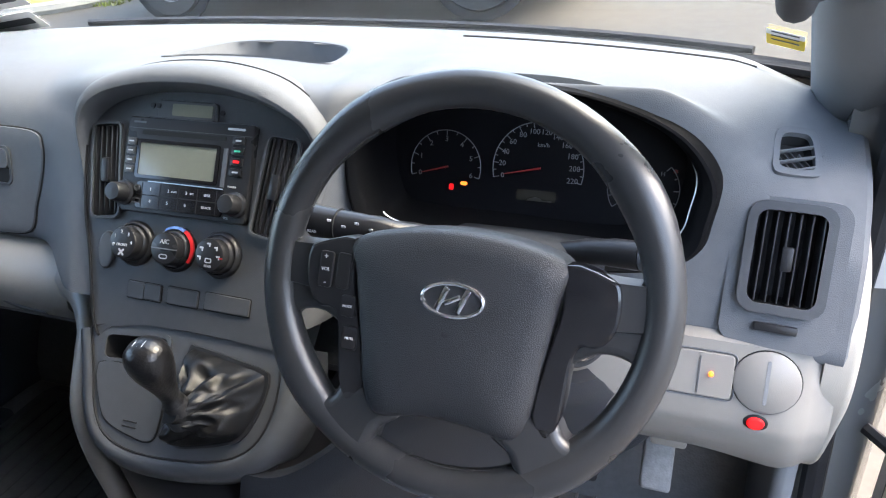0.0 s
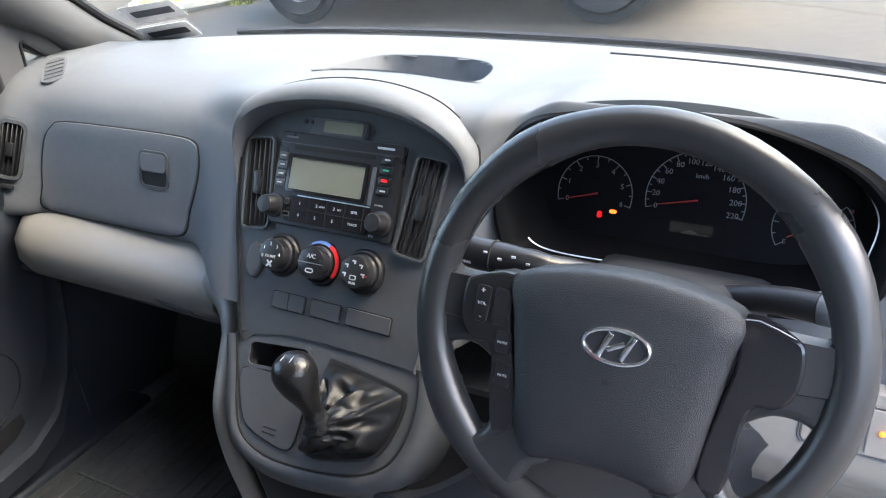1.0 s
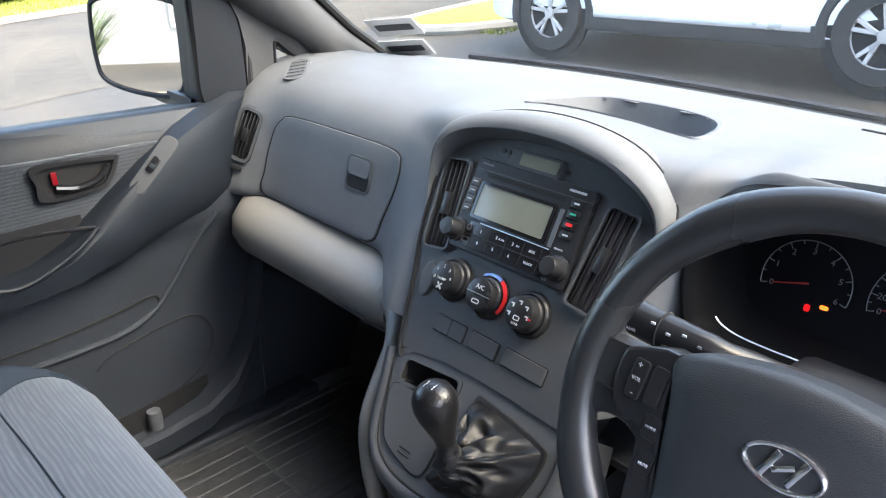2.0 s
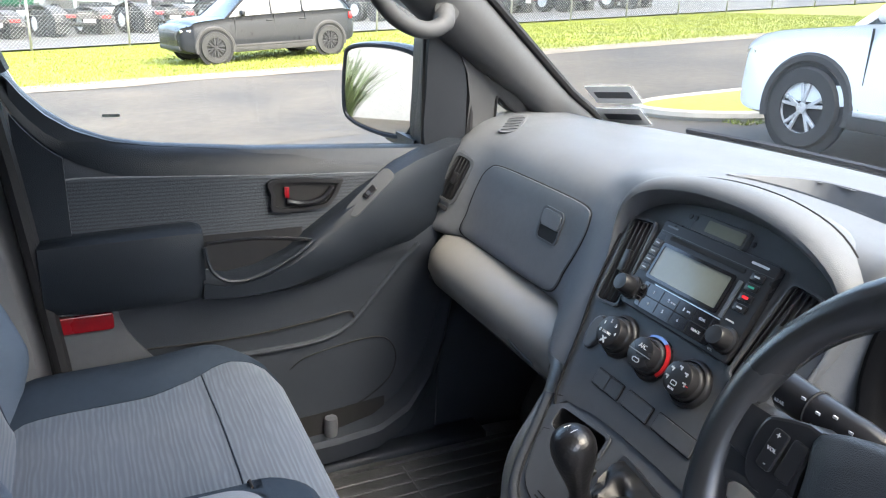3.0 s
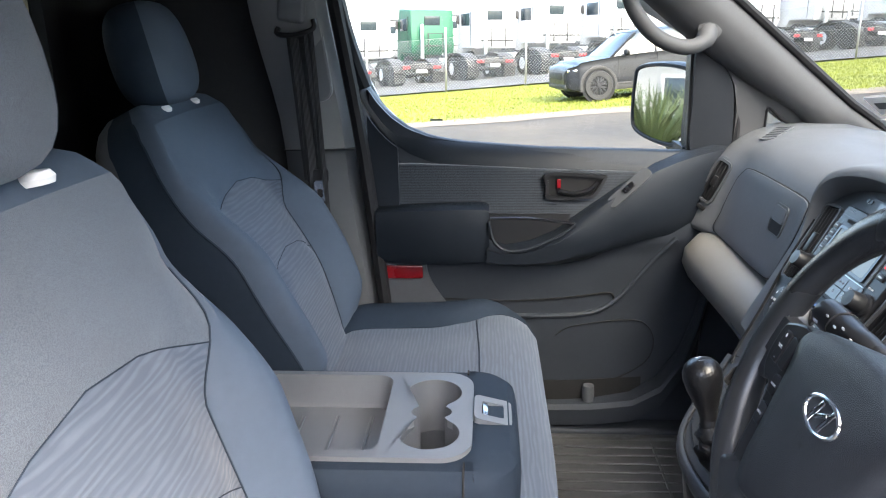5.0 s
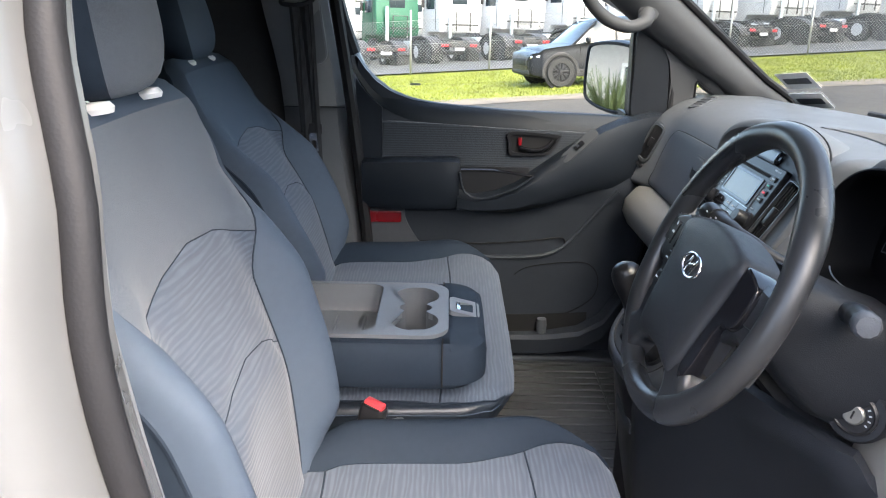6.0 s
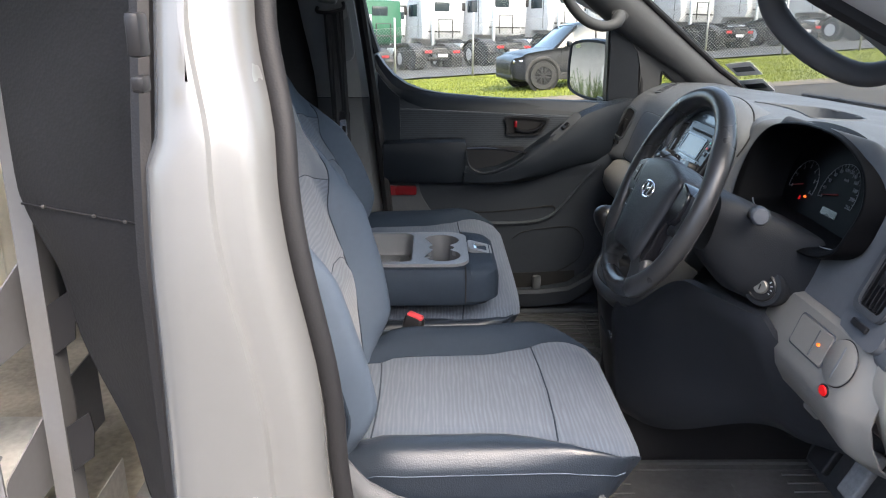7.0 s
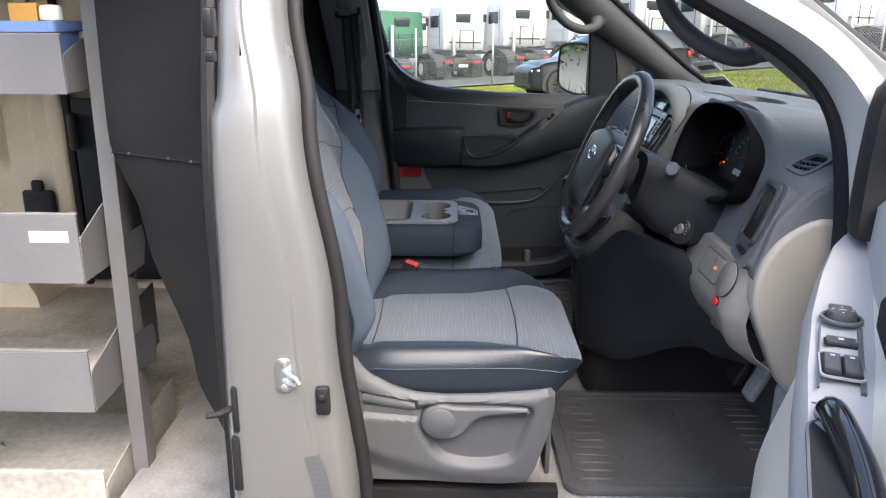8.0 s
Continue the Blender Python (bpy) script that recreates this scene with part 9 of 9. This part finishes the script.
# ---- parked truck chassis behind the fence ----
def truck(m_cab, x, y, turn, tall=True):
    """A cab and bare chassis, seen from behind: rails, wheels, cab with rear window, tail lamps."""
    th = thing("truck", "parked truck with a bare black chassis and plain cab", "truck", (x, y, ground_z(x, y)), "parked trucks", False, turn)
    # own frame: chassis runs along x, cab at -x (away)
    for s in (-1, 1):
        part("chassis_rail", box((0.3, s * 0.42, 0.95), (6.6, 0.08, 0.26), 0.01), M_CHASSIS, th)
    for k in range(5):
        part("cross_member", box((-2.0 + 1.3 * k, 0, 0.95), (0.10, 0.84, 0.18), 0.01), M_CHASSIS, th)
    cab = [(-3.20, 1.18, 0.95), (-3.05, 1.50, 1.0), (-3.12, 2.15, 1.02), (-3.22, 3.30, 0.98), (-4.75, 3.42, 0.98), (-5.10, 2.30, 1.02), (-5.20, 0.80, 1.0), (-4.75, 0.80, 1.0), (-4.55, 1.18, 1.0), (-3.85, 1.18, 1.0)]
    outl = [(a, z) for a, z, w in cab]
    cb = part("cab", put(plate(outl, 2.36, None, 0.07, 2), Matrix.Translation((0, 1.18, 0)) @ Matrix.Rotation(radians(90), 4, "X")), m_cab, th)
    part("rear_window", box((-3.16, 0, 2.78), (0.08, 0.86, 0.46), 0.02, Matrix.Rotation(radians(6), 3, "Y")), M_CARGLASS, cb)
    for s in (-1, 1):
        part("side_window", box((-4.15, s * 1.18, 2.60), (0.95, 0.04, 0.60), 0.05), M_CARGLASS, cb)
        part("door_gap", box((-3.55, s * 1.185, 2.15), (0.02, 0.03, 1.7), 0), M_CHASSIS, cb)
        part("door_mirror", box((-4.9, s * 1.26, 2.6), (0.10, 0.16, 0.42), 0.03), M_CHASSIS, cb)
        part("tail_lamp", box((3.55, s * 0.72, 0.86), (0.06, 0.34, 0.11), 0.01), M_RED, th, "red tail lamp")
    if tall:
        part("deflector", box((-3.9, 0, 3.62), (1.2, 1.9, 0.55), 0.16, Matrix.Rotation(radians(-8), 3, "Y"), 3), m_cab, th)
    part("rear_beam", box((3.50, 0, 0.86), (0.14, 1.9, 0.16), 0.02), M_CHASSIS, th)
    part("number_board", box((3.585, 0, 0.70), (0.02, 0.50, 0.13), 0.005), M_TRUCKW, th, "pale blank board")
    for s in (-1, 1):
        part("mudguard", grid(lambda u, y: (2.15 + 1.25 * math.cos(u), s * 0.92 + y, 0.52 + 0.68 * math.sin(u)), lin(0.15, math.pi - 0.15, 14), lin(-0.30, 0.30, 3), 0.02), M_CHASSIS, th)
        part("battery_box", box((-0.5 - 0.8 * s, s * 0.86, 0.78), (0.75, 0.42, 0.42), 0.04), M_CHASSIS if s > 0 else M_STEEL, th)
        part("mudflap", box((3.25, s * 0.92, 0.45), (0.02, 0.55, 0.50), 0.005), M_TYRE, th)
    part("cab_guard", box((-2.90, 0, 1.55), (0.06, 1.9, 0.08), 0.01), M_CHASSIS, th)
    part("cab_step", box((-3.4, 1.10, 0.55), (0.6, 0.25, 0.25), 0.03), M_CHASSIS, th)
    part("hose_rack", tube([(-2.75, -0.4, 1.25), (-2.75, -0.4, 2.15), (-2.75, 0.4, 2.15), (-2.75, 0.4, 1.25)], 0.035, 6), M_CHASSIS, th)
    part("exhaust", lathe([(0.10, 0), (0.10, 1.6), (0.07, 1.7)], Matrix.Translation((-2.85, -0.7, 0.9)), 10), M_STEEL, th)
    part("tank", put(lathe([(0.27, -0.5), (0.30, -0.45), (0.30, 0.45), (0.27, 0.5)], None, 14), Matrix.Translation((-1.6, 0.85, 0.75)) @ Matrix.Rotation(radians(90), 4, "Y")), M_STEEL, th)
    part("air_tank", put(lathe([(0.13, -0.4), (0.15, -0.35), (0.15, 0.35), (0.13, 0.4)], None, 12), Matrix.Translation((-0.6, -0.75, 0.72)) @ Matrix.Rotation(radians(90), 4, "Y")), M_CHASSIS, th)
    for c in (-4.2, 1.55, 2.75):
        part("axle", tube([(c, -0.9, 0.52), (c, 0.9, 0.52)], 0.08, 8), M_CHASSIS, th)
        for s in (-1, 1):
            W = Matrix.Translation((c, s * 0.92, 0.52)) @ Matrix.Rotation(radians(90), 4, "X")
            w = 0.30 if c < 0 else 0.52
            wh = part("wheel", lathe([(0.28, -w / 2), (0.46, -w / 2), (0.52, -w * 0.36), (0.52, w * 0.36), (0.46, w / 2), (0.28, w / 2)], W, 20, True), M_TYRE, th)
            part("hub", lathe([(0.29, -w * 0.42), (0.24, -w * 0.2), (0.12, -w * 0.2), (0.12, w * 0.2), (0.24, w * 0.2), (0.29, w * 0.42)], W, 16), M_CHASSIS if c > 2 else M_TRUCKW, wh)
    return th


t0 = truck(M_TRUCKW, -36.0, 2.4, radians(28), False)
truck(M_TRUCKG, -36.0, -0.8, radians(28), False)
t1 = truck(M_TRUCKW, -50.6, -13.6, radians(26))
random.seed(11)
for k, y in enumerate((-7.2, -4.0, 5.55, 8.9, 12.3, 15.7, 19.2, 22.6, 26.2)):
    copy_thing(t0, Matrix.Translation((-36.0 + random.uniform(-0.5, 0.5), y, ground_z(0, y))) @ Matrix.Rotation(radians(random.uniform(25, 32)), 4, "Z"))
for k in range(10):
    y = -10.5 + 4.1 * k
    copy_thing(t1, Matrix.Translation((-51.0 + random.uniform(-1, 1), y, ground_z(0, y))) @ Matrix.Rotation(radians(random.uniform(20, 34)), 4, "Z"))
for k in range(9):
    y = -8.0 + 3.7 * k
    copy_thing(t1, Matrix.Translation((-44.5 + random.uniform(-0.8, 0.8), y, ground_z(0, y))) @ Matrix.Rotation(radians(random.uniform(20, 40)), 4, "Z"))
truck(M_TRUCKR, -44.5, 22.0, radians(28))
# bank of trucks stands against a pale shed
shed = thing("warehouse", "long pale metal warehouse behind the trucks", "building", (-75, 10, ground_z(0, 10)), "", False)
part("wall", box((0, 0, 3.0), (12, 130, 9.0), 0.05), M_WALLP, shed)
part("roof", put(plate([(-6.5, 7.4), (0, 8.8), (6.5, 7.4)], 132, None), Matrix.Translation((0, 66, 0)) @ Matrix.Rotation(radians(90), 4, "X")), M_SHELF, shed)


# ---- planting and wall behind the van, seen in the door mirror ----
def flax(x, y, h, n, seed):
    th = thing("flax_bush", "tall green flax bush with sword leaves", "bush", (x, y, ground_z(x, y)), "bushes", False)
    r = random.Random(seed)
    bm = bmesh.new()
    for _ in range(n):
        a, lean, hh, w = r.uniform(0, math.tau), r.uniform(0.1, 0.75), h * r.uniform(0.6, 1), r.uniform(0.03, 0.06)
        d, s = Vector((math.cos(a), math.sin(a), 0)), Vector((-math.sin(a), math.cos(a), 0))
        prev = None
        for k in range(5):
            t = k / 4
            c = d * (lean * hh * t ** 1.6 * 0.8 + 0.08) + Vector((0, 0, hh * (t - 0.28 * lean * t ** 3)))
            ww = w * (1 - t) ** 0.6
            row = (bm.verts.new(c - s * ww), bm.verts.new(c + d * -0.012), bm.verts.new(c + s * ww))
            if prev:
                bm.faces.new((prev[0], prev[1], row[1], row[0]))
                bm.faces.new((prev[1], prev[2], row[2], row[1]))
            prev = row
    part("leaves", bm, M_LEAF, th)
    return th


for k, (x, y) in enumerate(((-5.35, -9.7), (-4.5, -10.4), (-6.4, -10.1), (-5.0, -11.8), (-6.1, -12.2))):
    flax(x, y, 1.9, 120, 20 + k)
solo("planter_edge", box((-5.5, -8.7, ground_z(0, -8.7) + 0.12), (9.0, 0.25, 0.30), 0.03), M_TIMBER, "brown timber edge in front of the planting", "edging", "", "", False)


def tree(x, y, h, seed, label):
    """A tapered trunk with limbs and a crown of many small leaf clumps."""
    r = random.Random(seed)
    th = thing("tree", label, "tree", (x, y, ground_z(x, y)), "trees", False)
    limbs = [tube(smooth([(0, 0, -0.2), (0.1, 0.05, h * 0.25), (0.0, 0.15, h * 0.5), (0.1, 0.1, h * 0.75)], 4), [0.22 - 0.013 * i for i in range(13)], 8)]
    tips = [Vector((0.1, 0.1, h * 0.8))]
    for k in range(9):
        a, z0 = r.uniform(0, math.tau), h * r.uniform(0.3, 0.65)
        e = Vector((math.cos(a), math.sin(a), r.uniform(0.4, 0.9))) * h * r.uniform(0.22, 0.36)
        s = Vector((0, 0.1, z0))
        limbs.append(tube([s, s + e * 0.5 + Vector((0, 0, 0.1)), s + e], [0.09, 0.06, 0.02], 6))
        tips += [s + e, s + e * 0.7]
    bm = bmesh.new()
    for l in limbs:
        join(bm, l)
    part("trunk", bm, M_BARK, th)
    v, f = [], []
    for tp in tips:
        for _ in range(140):
            c = tp + Vector((r.gauss(0, 1), r.gauss(0, 1), r.gauss(0, 0.7))) * h * 0.075
            s = r.uniform(0.06, 0.14)
            u = Vector((r.gauss(0, 1), r.gauss(0, 1), r.gauss(0, 1))).normalized()
            w = u.cross(Vector((r.gauss(0, 1), r.gauss(0, 1), 1))).normalized()
            n = len(v)
            v += [c + u * s, c + w * s * 0.5, c - u * s, c - w * s * 0.5]
            f.append((n, n + 1, n + 2, n + 3))
    me = bpy.data.meshes.new("crown")
    me.from_pydata([tuple(p) for p in v], [], f)
    me.materials.append(M_LEAF)
    cr = new("crown", me)
    cr.parent = th
    return th


tree(-9.5, -14.0, 6.5, 1, "leafy tree beside the drive")
tree(-2.0, -16.0, 7.5, 2, "leafy tree behind the planting")
back = thing("house", "pale rendered house behind the trees", "building", (-8, -24, ground_z(0, -24)), "", False)
part("wall", box((0, 0, 1.6), (22, 5, 4.4), 0.03), M_WALLP, back)
part("roof", put(plate([(-11.6, 3.7), (0, 6.4), (11.6, 3.7)], 6.4, None), Matrix.Translation((0, 3.2, 0)) @ Matrix.Rotation(radians(90), 4, "X")), M_CHASSIS, back)
for x in (-6, -1, 4):
    wd = part("window", box((x, 2.48, 1.9), (1.6, 0.12, 1.2), 0.01), M_CARGLASS, back)
    part("frame", ring(rrect(1.8, 1.4, 0.02), rrect(1.56, 1.16, 0.02), 0.08, frame_at((x, 2.50, 1.9), (0, 0, 1), (0, 1, 0))), M_WHITE, wd)
